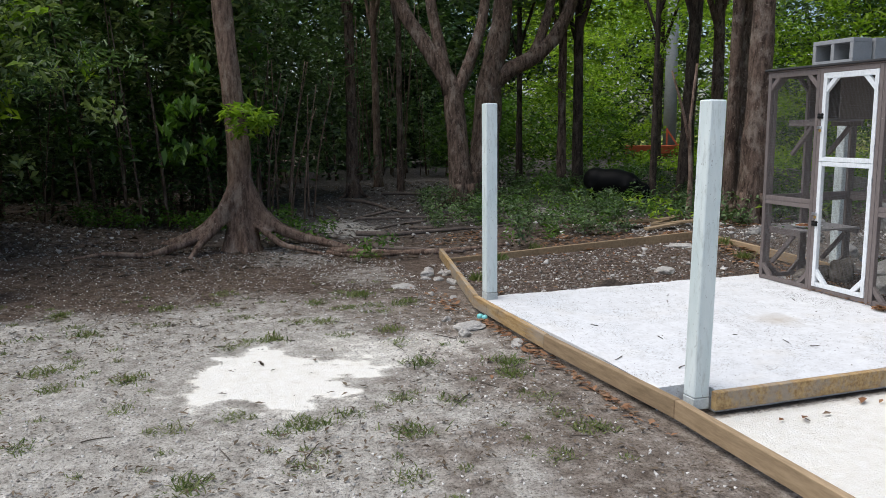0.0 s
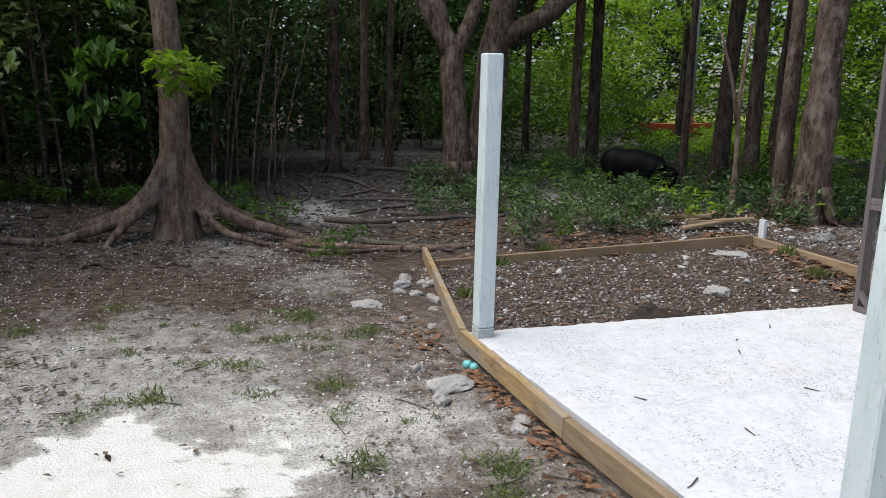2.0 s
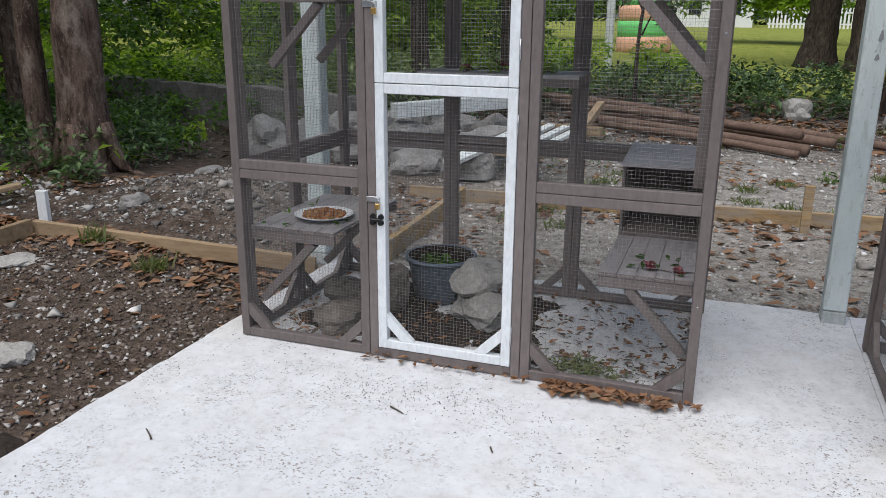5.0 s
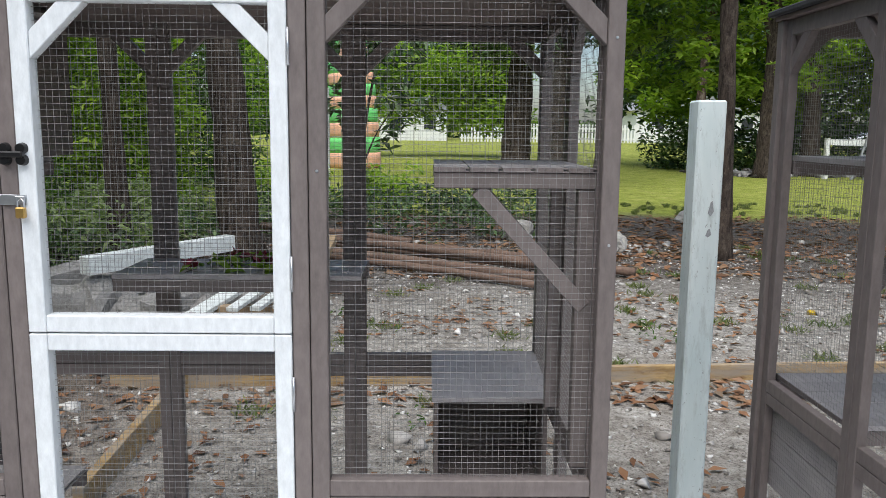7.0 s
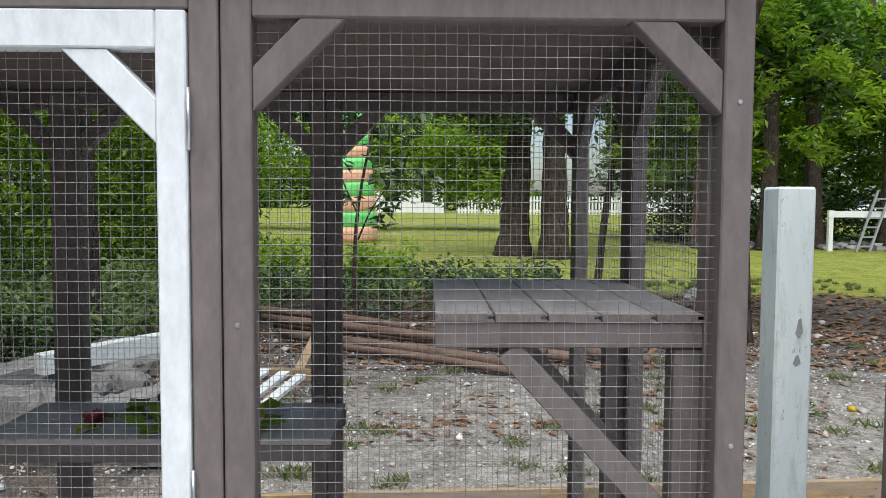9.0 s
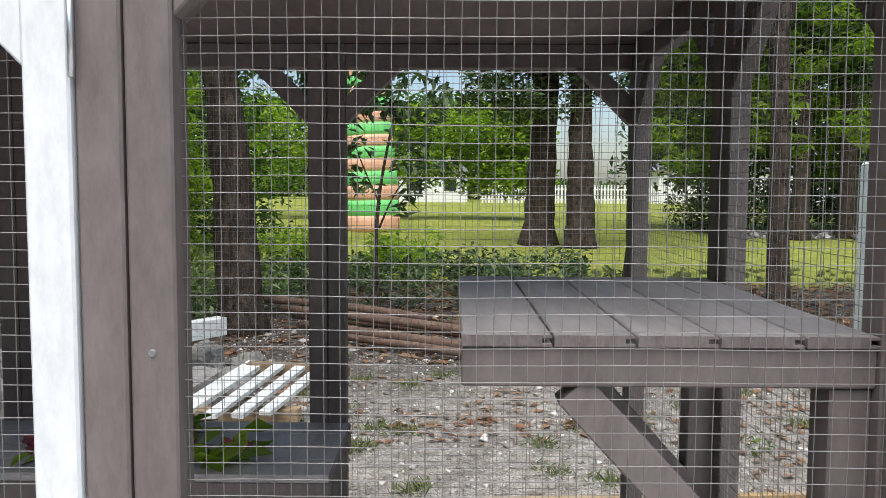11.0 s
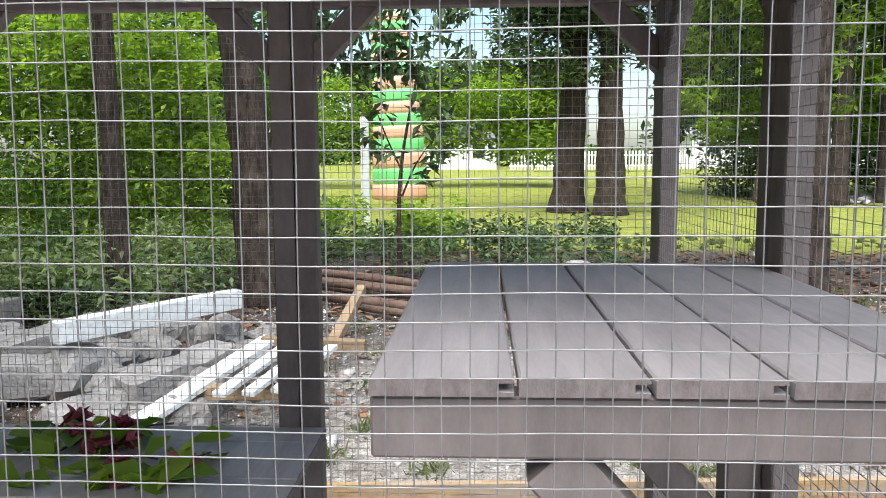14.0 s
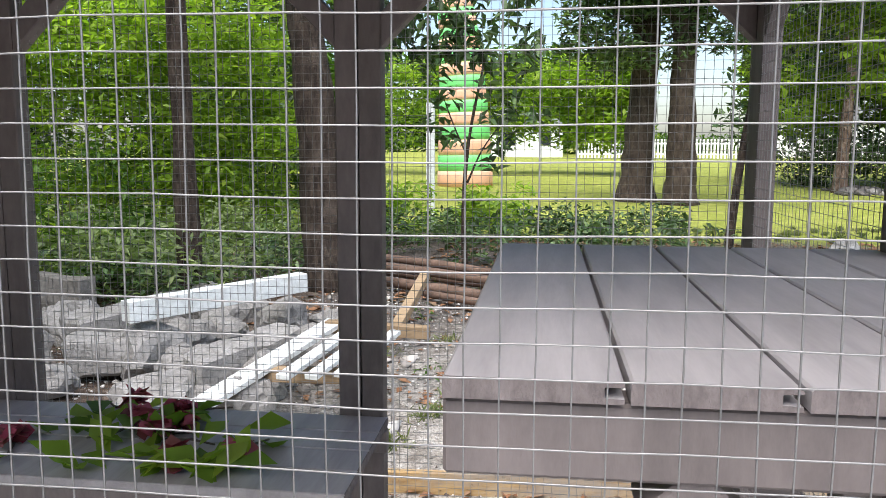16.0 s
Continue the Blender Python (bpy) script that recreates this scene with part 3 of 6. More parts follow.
def wire_bm(w, h, radius, fine):
    """A welded square net w wide and h high in the xz plane."""
    verts, faces = [], []

    def strand(points, axis_):
        n0 = len(verts)
        for p in points:
            for k in range(4):
                a = math.pi / 2 * k + math.pi / 4
                o = (radius * math.cos(a), radius * math.sin(a))
                verts.append((p[0] + o[0], p[1] + o[1], p[2]) if axis_ == "z" else (p[0], p[1] + o[1], p[2] + o[0]))
        for i in range(len(points) - 1):
            for k in range(4):
                a, b_ = n0 + 4 * i, n0 + 4 * i + 4
                faces.append((a + k, a + (k + 1) % 4, b_ + (k + 1) % 4, b_ + k))

    ph = random.random() * 50
    for i in range(1, int(w / WIRE) + 1):
        x, n = i * WIRE - WIRE * 0.4, max(2, int(h / fine))
        strand([(x + 0.0012 * noise.noise((x * 9 + ph, z * 7, 1)) + 0.0005 * noise.noise((x * 90, z * 60, ph)), 0.0008 + 0.003 * noise.noise((x * 4, z * 4, ph)), z) for z in np.linspace(0, h, n)], "z")
    for j in range(1, int(h / WIRE) + 1):
        z, n = j * WIRE - WIRE * 0.4, max(2, int(w / fine))
        strand([(x, -0.0008 + 0.003 * noise.noise((x * 4, z * 4, ph)), z + 0.0012 * noise.noise((x * 7, z * 9 + ph, 5)) + 0.0005 * noise.noise((x * 60, z * 90, ph + 9))) for x in np.linspace(0, w, n)], "x")
    return np.array(verts), np.array(faces)


def net(parent, x0, z0, w, h, m=None, radius=0.00043, fine=0.06, y=0.018):
    vs, fs = wire_bm(w, h, radius, fine)
    vs = vs + (x0, y, z0)
    if m:
        vs = np.array([tuple(m @ Vector(q)) for q in vs])
    ob = raw_mesh("wire_mesh", vs, fs, M_WIRE, parent)
    ob["kind"] = "stuff"
    return ob


def corner_brace(parent, x, z, sx, sz, mat, m=None, y0=0.003, y1=0.033):
    o, i = 0.105, 0.055
    pts = [(x + sx * i, z), (x + sx * o, z), (x, z + sz * o), (x, z + sz * i)]
    bm = prism(pts, y0, y1)
    bmesh.ops.bevel(bm, geom=bm.edges[:], offset=0.0015, segments=1, affect="EDGES")
    if m:
        bmesh.ops.transform(bm, matrix=m, verts=bm.verts)
    return part("corner_brace", bm, mat, parent)


def bar(parent, name, x0, x1, z0, z1, mat, m=None, y0=0.0, y1=BAR):
    return part(name, box(x0, x1, y0, y1, z0, z1, 0.002, m), mat, parent)


def panel(cage, x0, x1, m=None, fine=0.08, braces="tb", radius=0.00043, net_y=0.018):
    """One wall panel: two posts, rails at the foot, the middle and the top, braces and net."""
    g = 0.0008
    bar(cage, "post", x0 + g, x0 + BAR, 0, ZT, M_TAUPE, m)
    bar(cage, "post", x1 - BAR, x1 - g, 0, ZT, M_TAUPE, m)
    a, b_ = x0 + BAR + 0.0003, x1 - BAR - 0.0003
    for z0, z1 in ((0, BAR), (0.650, 0.6845), (0.6865, 0.722), (ZT - 0.044, ZT)):
        bar(cage, "rail", a, b_, z0, z1, M_TAUPE, m, 0.001, BAR - 0.001)
    for sx, x in ((1, a), (-1, b_)):
        if "t" in braces:
            corner_brace(cage, x, ZT - 0.044, sx, -1, M_TAUPE, m)
        if "b" in braces:
            corner_brace(cage, x, BAR, sx, 1, M_TAUPE, m)
    net(cage, a - 0.006, 0.722, b_ - a + 0.012, ZT - 0.044 - 0.722, m, radius, fine, net_y)
    net(cage, a - 0.006, BAR, b_ - a + 0.012, 0.650 - BAR, m, radius, fine, net_y)


def door_leaf(cage, x0, x1, z0, z1, corners, label):
    rail_t = 0.042 if corners == "t" else 0.034
    frame_bm = bmesh.new()
    add_box(frame_bm, x0, x0 + 0.034, -0.004, 0.031, z0, z1, 0.002)
    add_box(frame_bm, x1 - 0.034, x1, -0.004, 0.031, z0, z1, 0.002)
    add_box(frame_bm, x0 + 0.0345, x1 - 0.0345, -0.003, 0.030, z0, z0 + 0.034, 0.002)
    add_box(frame_bm, x0 + 0.0345, x1 - 0.0345, -0.003, 0.030, z1 - rail_t, z1, 0.002)
    d = part("door", frame_bm, M_WHITE, cage, label)
    for c in corners:
        sz = -1 if c == "t" else 1
        z = z1 - rail_t - 0.0005 if c == "t" else z0 + 0.0345
        corner_brace(d, x0 + 0.0345, z, 1, sz, M_WHITE, None, 0.0, 0.028)
        corner_brace(d, x1 - 0.0345, z, -1, sz, M_WHITE, None, 0.0, 0.028)
    net(d, x0 + 0.03, z0 + 0.03, x1 - x0 - 0.06, z1 - z0 - 0.06, None, 0.00043, 0.08, 0.02)
    for z in (z0 + 0.12, z1 - 0.12):
        hb = tube([(x1 + 0.003, -0.006, z - 0.035), (x1 + 0.003, -0.006, z + 0.035)], [0.0026, 0.0026], 8)
        part("hinge", hb, M_ZINC, d, "small steel butt hinge", True)
    return d


def knob(parent, x, z):
    """A black turn latch: two lobed plates with a bolt."""
    bm = bmesh.new()
    for cx in (-0.016, 0.016):
        for dz in (-0.011, 0.011):
            c = bmesh.ops.create_cone(bm, cap_ends=True, segments=14, radius1=0.011, radius2=0.009, depth=0.012)["verts"]
            bmesh.ops.transform(bm, matrix=pose(x + cx, -0.010, z + dz, 90), verts=c)
    add_box(bm, x - 0.022, x + 0.022, -0.022, -0.006, z - 0.006, z + 0.006, 0.003)
    return part("latch", bm, M_BLACK, parent, "black plastic turn latch")


def hasp(parent, x, z):
    bm = add_box(bmesh.new(), x - 0.03, x + 0.024, -0.0065, -0.004, z - 0.010, z + 0.010, 0.001)
    add_box(bm, x + 0.004, x + 0.022, -0.012, -0.006, z - 0.008, z + 0.008, 0.002)
    part("hasp", bm, M_ZINC, parent, "zinc hasp plate")
    pb = add_box(bmesh.new(), x + 0.008, x + 0.026, -0.022, -0.011, z - 0.034, z - 0.013, 0.002)
    p_ = part("padlock", pb, M_BRASS, parent, "small brass padlock")
    pts = [(x + 0.011, -0.0165, z - 0.014), (x + 0.011, -0.0165, z - 0.002), (x + 0.017, -0.0165, z + 0.004), (x + 0.023, -0.0165, z - 0.002), (x + 0.023, -0.0165, z - 0.014)]
    part("shackle", tube(pts, [0.0018] * 5, 6), M_ZINC, p_)


def plank_shelf(cage, x0, x1, y0, y1, z, widths, along="y", front=0.038, board=True, thick=0.0135):
    """Planks on a frame: z is the top."""
    pos = x0 if along == "y" else y0
    for w in widths:
        q = pos + w
        if along == "y":
            # a groove runs along one edge, a short tongue along the other
            a, b_, c = pos + 0.0012, q - 0.0012, z - thick * 0.5
            bm = prism([(a, z - thick), (b_, z - thick), (b_, c - 0.0024), (b_ - 0.0075, c - 0.0020), (b_ - 0.0075, c + 0.0020), (b_, c + 0.0024), (b_, z - 0.0012), (b_ - 0.0012, z), (a + 0.0012, z), (a, z - 0.0012)], y0, y1 - 0.004 * random.random())
        else:
            bm = box(x0, x1 - 0.003 * random.random(), pos + 0.0012, q - 0.0012, z - thick, z, 0.0015)
        plank = part("plank", bm, M_TAUPE_SKYLIT, cage)
        plank.data.materials.append(M_ENDGRAIN)
        for face in plank.data.polygons:
            if abs(face.normal[1 if along == "y" else 0]) > 0.6:
                face.material_index = 1
        pos = q
    if board:
        zz = z - thick - 0.001
        part("shelf_rail", box(x0 + 0.001, x1 - 0.001, y0 + 0.004, y0 + 0.024, zz - front, zz, 0.0015), M_TAUPE, cage)
        part("shelf_rail", box(x0 + 0.001, x1 - 0.001, y1 - 0.028, y1 - 0.008, zz - front, zz, 0.0015), M_TAUPE, cage)


def diagonal(cage, p, q, w=0.032, h=0.03):
    part("strut", beam(p, q, w, h, 0.0015, (0, 1, 0)), M_TAUPE, cage)


def nest_box(cage, x0, x1, y0, y1, z0, z1, slope, label):
    """A plank box with an open front and a sloping boarded top."""
    bm = bmesh.new()
    add_box(bm, x0, x0 + 0.012, y0, y1, z0, z1 - slope, 0.001)
    add_box(bm, x1 - 0.012, x1, y0, y1, z0, z1 - slope, 0.001)
    add_box(bm, x0 + 0.0125, x1 - 0.0125, y1 - 0.012, y1, z0, z1 - slope, 0.001)
    add_box(bm, x0 + 0.0125, x1 - 0.0125, y0 + 0.002, y1 - 0.0125, z0, z0 + 0.012, 0.001)
    b_ = part("nest_box", bm, M_TAUPE, cage, label)
    n = 4
    for i in range(n):
        ya, yb = y0 - 0.012 + (y1 - y0 + 0.012) * i / n, y0 - 0.012 + (y1 - y0 + 0.012) * (i + 1) / n
        tilt = math.atan2(slope, y1 - y0)
        m = pose(0, y0, z1 - slope + 0.001, math.degrees(tilt))
        part("roof_board", box(x0 - 0.006, x1 + 0.006, (ya - y0) / math.cos(tilt) + 0.001, (yb - y0) / math.cos(tilt) - 0.001, 0, 0.012, 0.001, m), M_TAUPE_SKYLIT, b_)
    return b_


def shell(cage, full=True, lower_boards=False):
    """Side and back walls, roof and ceiling common to both enclosures."""
    xs = X_SPLIT
    back = Matrix.Translation((0, YD, 0)) @ Matrix.Rotation(math.pi, 4, "Z")
    for a, b_ in zip(xs, xs[1:]):
        panel(cage, -b_, -a, back, 0.2)
    cuts = (0.037, 0.425, YD - 0.037)
    for side, x in (("l", xs[0]), ("r", xs[-1])):
        for y0, y1 in zip(cuts, cuts[1:]):
            s_ = -1 if side == "r" else 1
            m = Matrix(((0, 0.72 * s_, 0, x + 0.012 * s_), (1, 0, 0, 0), (0, 0, 1, 0), (0, 0, 0, 1)))
            panel(cage, y0, y1, m, 0.12, net_y=0.0355)
    part("ceiling_board", box(xs[0] - 0.005, xs[-1] + 0.005, -0.005, YD + 0.005, ZT + 0.001, ZT + 0.012, 0.001), M_CEIL, cage, "brown boarded underside of the roof")
    part("roof", box(xs[0] - 0.02, xs[-1] + 0.02, -0.025, YD + 0.025, ZT + 0.013, ZT + 0.03, 0.004), M_ROOF, cage, "dark felt roof")


cage = thing("animal_enclosure", "walk-in taupe wooden enclosure with wire mesh and white doors", "enclosure")
shell(cage)
panel(cage, X_SPLIT[0], X_SPLIT[1], None, 0.08)
panel(cage, X_SPLIT[2], X_SPLIT[3], None, 0.025)
for a, b_ in ((-1.1885, -1.1545), (-0.6365, -0.6035)):
    bar(cage, "door_jamb", a, b_, 0, ZT, M_TAUPE)
bar(cage, "rail", -1.154, -0.637, 0, BAR, M_TAUPE)
bar(cage, "rail", -1.154, -0.637, ZT - 0.036, ZT, M_TAUPE)
door_leaf(cage, -1.1525, -0.6385, 0.038, 1.0265, "b", "white painted lower door leaf with mesh")
door_leaf(cage, -1.1525, -0.6385, 1.0295, ZT - 0.038, "t", "white painted upper door leaf with mesh")
knob(cage, -1.150, 0.54)
knob(cage, -1.156, 1.377)
hasp(cage, -1.160, 0.615)
hasp(cage, -1.162, 1.290)
for x, z in ((-0.017, 1.606), (-0.017, 1.21), (-0.585, 1.35), (-0.017, 0.35)):
    bm = bmesh.new()
    c = bmesh.ops.create_cone(bm, cap_ends=True, segments=12, radius1=0.0032, radius2=0.0024, depth=0.0016)["verts"]
    bmesh.ops.transform(bm, matrix=pose(x, -0.0008, z, 90), verts=c)
    part("screw", bm, M_ZINC, cage)

# perches, shelves and boxes inside the enclosure
plank_shelf(cage, -0.361, -0.036, 0.040, 0.465, 1.358, (0.072, 0.0645, 0.064, 0.066, 0.0585), front=0.0315, thick=0.009)
diagonal(cage, (-0.272, 0.062, 1.313), (-0.052, 0.062, 1.075))
diagonal(cage, (-0.262, 0.43, 1.311), (-0.052, 0.43, 1.075))
part("strut", box(-0.070, -0.037, 0.05, 0.085, 0.73, 1.3155, 0.0015), M_TAUPE, cage)
part("strut", box(-0.070, -0.037, 0.415, 0.45, 0.73, 1.3155, 0.0015), M_TAUPE, cage)
plank_shelf(cage, -1.245, -0.555, 0.63, 0.912, 1.028, (0.071, 0.071, 0.070, 0.070), "x", 0.034)
plank_shelf(cage, -0.352, -0.036, 0.045, 0.912, 0.420, (0.064, 0.063, 0.063, 0.063, 0.063))
diagonal(cage, (-0.25, 0.07, 0.365), (-0.052, 0.07, 0.15))
plank_shelf(cage, -1.726, -1.36, 0.05, 0.68, 0.452, (0.073, 0.073, 0.073, 0.073, 0.073))
diagonal(cage, (-1.46, 0.08, 0.395), (-1.70, 0.08, 0.14))
diagonal(cage, (-1.46, 0.62, 0.395), (-1.70, 0.62, 0.14))
plank_shelf(cage, -1.726, -1.40, 0.20, 0.68, 1.350, (0.065, 0.065, 0.065, 0.065, 0.065))
diagonal(cage, (-1.48, 0.23, 1.296), (-1.70, 0.23, 1.06))
diagonal(cage, (-1.48, 0.62, 1.296), (-1.70, 0.62, 1.06))
nest_box(cage, -0.352, -0.040, 0.55, 0.905, 0.421, 0.728, 0.030, "taupe plank nest box with a dark open front")
nest_box(cage, -1.725, -1.38, 0.40, 0.75, 1.351, 1.71, 0.012, "large dark nest box under the roof")

# second enclosure
cage2 = thing("animal_enclosure", "second taupe wooden mesh enclosure with boarded lower walls", "enclosure", (2.366, -0.20, 0))
shell(cage2, False)
panel(cage2, X_SPLIT[0], X_SPLIT[1], None, 0.2)
panel(cage2, X_SPLIT[1], X_SPLIT[2], None, 0.2)
panel(cage2, X_SPLIT[2], X_SPLIT[3], None, 0.2)
for y0, y1 in ((0.475, 0.90), (0.06, 0.40)):
    plank_shelf(cage2, -1.722, -1.40, y0, y1, 1.37, (0.065, 0.065, 0.065, 0.065, 0.06))
    diagonal(cage2, (-1.48, y0 + 0.03, 1.31), (-1.70, y0 + 0.03, 1.05))
plank_shelf(cage2, -1.715, -0.9, 0.48, 0.905, 0.735, (0.085, 0.085, 0.085, 0.085, 0.085), "x")
for i in range(3):
    part("side_board", box(-1.722, -1.710, 0.465, 0.91, 0.40 + 0.083 * i, 0.480 + 0.083 * i, 0.001), M_TAUPE_SKYLIT, cage2)
diagonal(cage2, (-1.70, 0.50, 0.38), (-1.50, 0.50, 0.10))


# ---- things in and on the enclosure ----
def rough_stone(name, loc, size, seed, label="rough grey limestone rock in the enclosure", mat=None):
    bm = bmesh.new()
    bmesh.ops.create_icosphere(bm, subdivisions=3, radius=1.0)
    o = Vector((seed * 3.1, seed * 1.7, seed * 0.9))
    for q in bm.verts:
        n = q.co.normalized()
        q.co = n * (1 + 0.38 * noise.noise(n * 1.3 + o) + 0.16 * noise.noise(n * 3.4 + o) + 0.07 * noise.noise(n * 8 + o))
        q.co = Vector((q.co.x * size[0], q.co.y * size[1], max(q.co.z, -0.62) * size[2]))
    low = min(q.co.z for q in bm.verts)
    for q in bm.verts:
        q.co.z -= low
    ob = link_mesh(name, bm, mat or M_STONE, None, "", False)
    ob.location = loc
    ob.rotation_euler[2] = seed
    return tagged(ob, label, "rock", "rocks")


rough_stone("rock", (-0.925, 0.565, 0.125), (0.145, 0.115, 0.075), 1.0, "pale limestone slab rock leaning on another", M_ROCK)
rough_stone("rock", (-0.90, 0.52, 0.0), (0.18, 0.14, 0.08), 2.0, "flat grey limestone rock on the sandy floor", M_ROCK)
rough_stone("rock", (-1.32, 0.46, 0.0), (0.09, 0.09, 0.13), 3.0, "upright brown limestone rock beside the pot", M_ROCK_BROWN)
rough_stone("rock", (-1.42, 0.20, 0.0), (0.12, 0.10, 0.075), 4.0, "low brown limestone rock near the door", M_ROCK_BROWN)
rough_stone("rock", (-1.53, 0.55, 0.0), (0.13, 0.13, 0.06), 5.0, "flat brown limestone rock on the soil", M_ROCK_BROWN)

# blue-grey plastic pot
pot = thing("plant_pot", "weathered blue-grey plastic pot with green cuttings", "pot", (-1.165, 0.725, 0))
pot.scale = (1, 1, 0.67)
bm = bmesh.new()
prof = [(0.0, 0.004), (0.115, 0.0), (0.122, 0.01), (0.15, 0.26), (0.152, 0.27), (0.163, 0.272), (0.166, 0.30), (0.160, 0.303), (0.150, 0.30), (0.140, 0.20), (0.0, 0.20)]
rings = []
for r, z in prof:
    rings.append([bm.verts.new((r * math.cos(a), r * math.sin(a), z)) for a in np.linspace(0, 2 * math.pi, 36, endpoint=False)] if r > 0 else [bm.verts.new((0, 0, z))])
for a, b_ in zip(rings, rings[1:]):
    n = 36
    for k in range(n):
        if len(a) == 1:
            bm.faces.new((a[0], b_[(k + 1) % n], b_[k]))
        elif len(b_) == 1:
            bm.faces.new((a[k], a[(k + 1) % n], b_[0]))
        else:
            bm.faces.new((a[k], a[(k + 1) % n], b_[(k + 1) % n], b_[k]))
bmesh.ops.recalc_face_normals(bm, faces=bm.faces)
M_POT = two_scale("pot_plastic", (0.09, 0.12, 0.155), (0.19, 0.235, 0.285), 5, 60, 0.55, 0.2, 0.002)
body = part("pot_body", bm, M_POT, pot, "", True)
body.data.materials.append(M_SOIL)
for face in body.data.polygons:
    if face.center.z > 0.205 and math.hypot(face.center.x, face.center.y) < 0.147 or face.center.z > 0.19 and math.hypot(face.center.x, face.center.y) < 0.12:
        face.material_index = 1
bm = bmesh.new()
bmesh.ops.create_circle(bm, cap_ends=True, segments=32, radius=0.141)
bmesh.ops.translate(bm, vec=(0, 0, 0.215), verts=bm.verts)
part("potting_soil", bm, M_SOIL, pot, "dark damp soil")
cc = clumps([(0.03, 0.0, 0.25), (-0.05, 0.04, 0.245), (0.05, -0.06, 0.25), (-0.02, -0.05, 0.26)], 0.07, 30)
leaves("greenery", cc, 0.05, M_LEAF_MID, pot)["kind"] = "stuff"

# enamel plate with chopped food
plate = thing("plate", "white plate of chopped brown and orange food", "plate", (-1.504, 0.25, 0.4525))
bm = bmesh.new()
prof = [(0.0, 0.004), (0.07, 0.003), (0.09, 0.010), (0.118, 0.020), (0.121, 0.023), (0.117, 0.024), (0.088, 0.014), (0.068, 0.008), (0.0, 0.008)]
rings = []
for r, z in prof:
    rings.append([bm.verts.new((r * math.cos(a), r * math.sin(a), z)) for a in np.linspace(0, 2 * math.pi, 40, endpoint=False)] if r > 0 else [bm.verts.new((0, 0, z))])
for a, b_ in zip(rings, rings[1:]):
    for k in range(40):
        if len(a) == 1:
            bm.faces.new((a[0], b_[(k + 1) % 40], b_[k]))
        elif len(b_) == 1:
            bm.faces.new((a[k], a[(k + 1) % 40], b_[0]))
        else:
            bm.faces.new((a[k], a[(k + 1) % 40], b_[(k + 1) % 40], b_[k]))
bmesh.ops.recalc_face_normals(bm, faces=bm.faces)
part("dish", bm, M_WHITE, plate, "", True)


def crumbs(name, pts, size, mat, parent=None, flat=0.6):
    """Small angular lumps, each an island of its own."""
    base = np.array([(1, 1, 1), (1, -1, -1), (-1, 1, -1), (-1, -1, 1), (0.2, 0.1, -1.3), (-0.1, 0.2, 1.3)], float)
    tri = np.array([(0, 1, 4), (1, 3, 4), (3, 2, 4), (2, 0, 4), (0, 5, 1), (1, 5, 3), (3, 5, 2), (2, 5, 0)])
    n = len(pts)
    sz = np.asarray(size) * np.ones(n)
    sc = rng.uniform(0.55, 1.2, (n, 1, 3)) * sz[:, None, None] * 0.5 * (1, 1, flat)
    a = rng.uniform(0, 6.28, n)
    v_ = (base[None] + rng.normal(0, 0.22, (n, 6, 3))) * sc
    x = v_[..., 0] * np.cos(a)[:, None] - v_[..., 1] * np.sin(a)[:, None]
    y = v_[..., 0] * np.sin(a)[:, None] + v_[..., 1] * np.cos(a)[:, None]
    v_ = np.stack([x, y, v_[..., 2]], -1) + np.asarray(pts)[:, None]
    f_ = (tri[None] + 6 * np.arange(n)[:, None, None]).reshape(-1, 3)
    return raw_mesh(name, v_.reshape(-1, 3), f_, mat, parent)


M_FOOD = leaf_mat("chopped_food", [(0.16, 0.045, 0.025), (0.42, 0.12, 0.03), (0.12, 0.045, 0.03), (0.62, 0.38, 0.13)], 0.0, 0.5)
r_, a_ = 0.085 * np.sqrt(rng.uniform(0, 1, 260)), rng.uniform(0, 6.28, 260)
fo = crumbs("food", np.stack([r_ * np.cos(a_), r_ * np.sin(a_), 0.016 + 0.016 * rng.uniform(0, 1, 260) * (1 - r_ / 0.1)], 1), 0.016, M_FOOD, plate, 0.8)
fo["label"], fo["kind"] = "chopped brown and orange food", "stuff"

# cut flowers and leaves on the shelves
M_ROSE = leaf_mat("wilted_petals", [(0.14, 0.015, 0.025), (0.36, 0.04, 0.09), (0.50, 0.13, 0.17), (0.16, 0.05, 0.04)], 0.2, 0.6)


def flower(x, y, z, r, seed):
    t = thing("wilted_flower", "wilted dark red flower lying on the planks", "flower", (x, y, z), seed * 40, "cut flowers")
    n = 16
    pts = clumps([(0, 0, r * 0.45)], r * 0.55, n)
    pts[:, 2] = np.abs(pts[:, 2]) * 0.8 + 0.006
    leaves("petals", pts, r * 0.95, M_ROSE, t, droop=-0.3, wide=0.85)
    part("stem", tube([(0, 0, 0.004), (r * 1.2, 0.01, 0.003), (r * 2.2, -0.005, 0.003)], [0.002, 0.002, 0.0015], 6), M_TWIG, t)


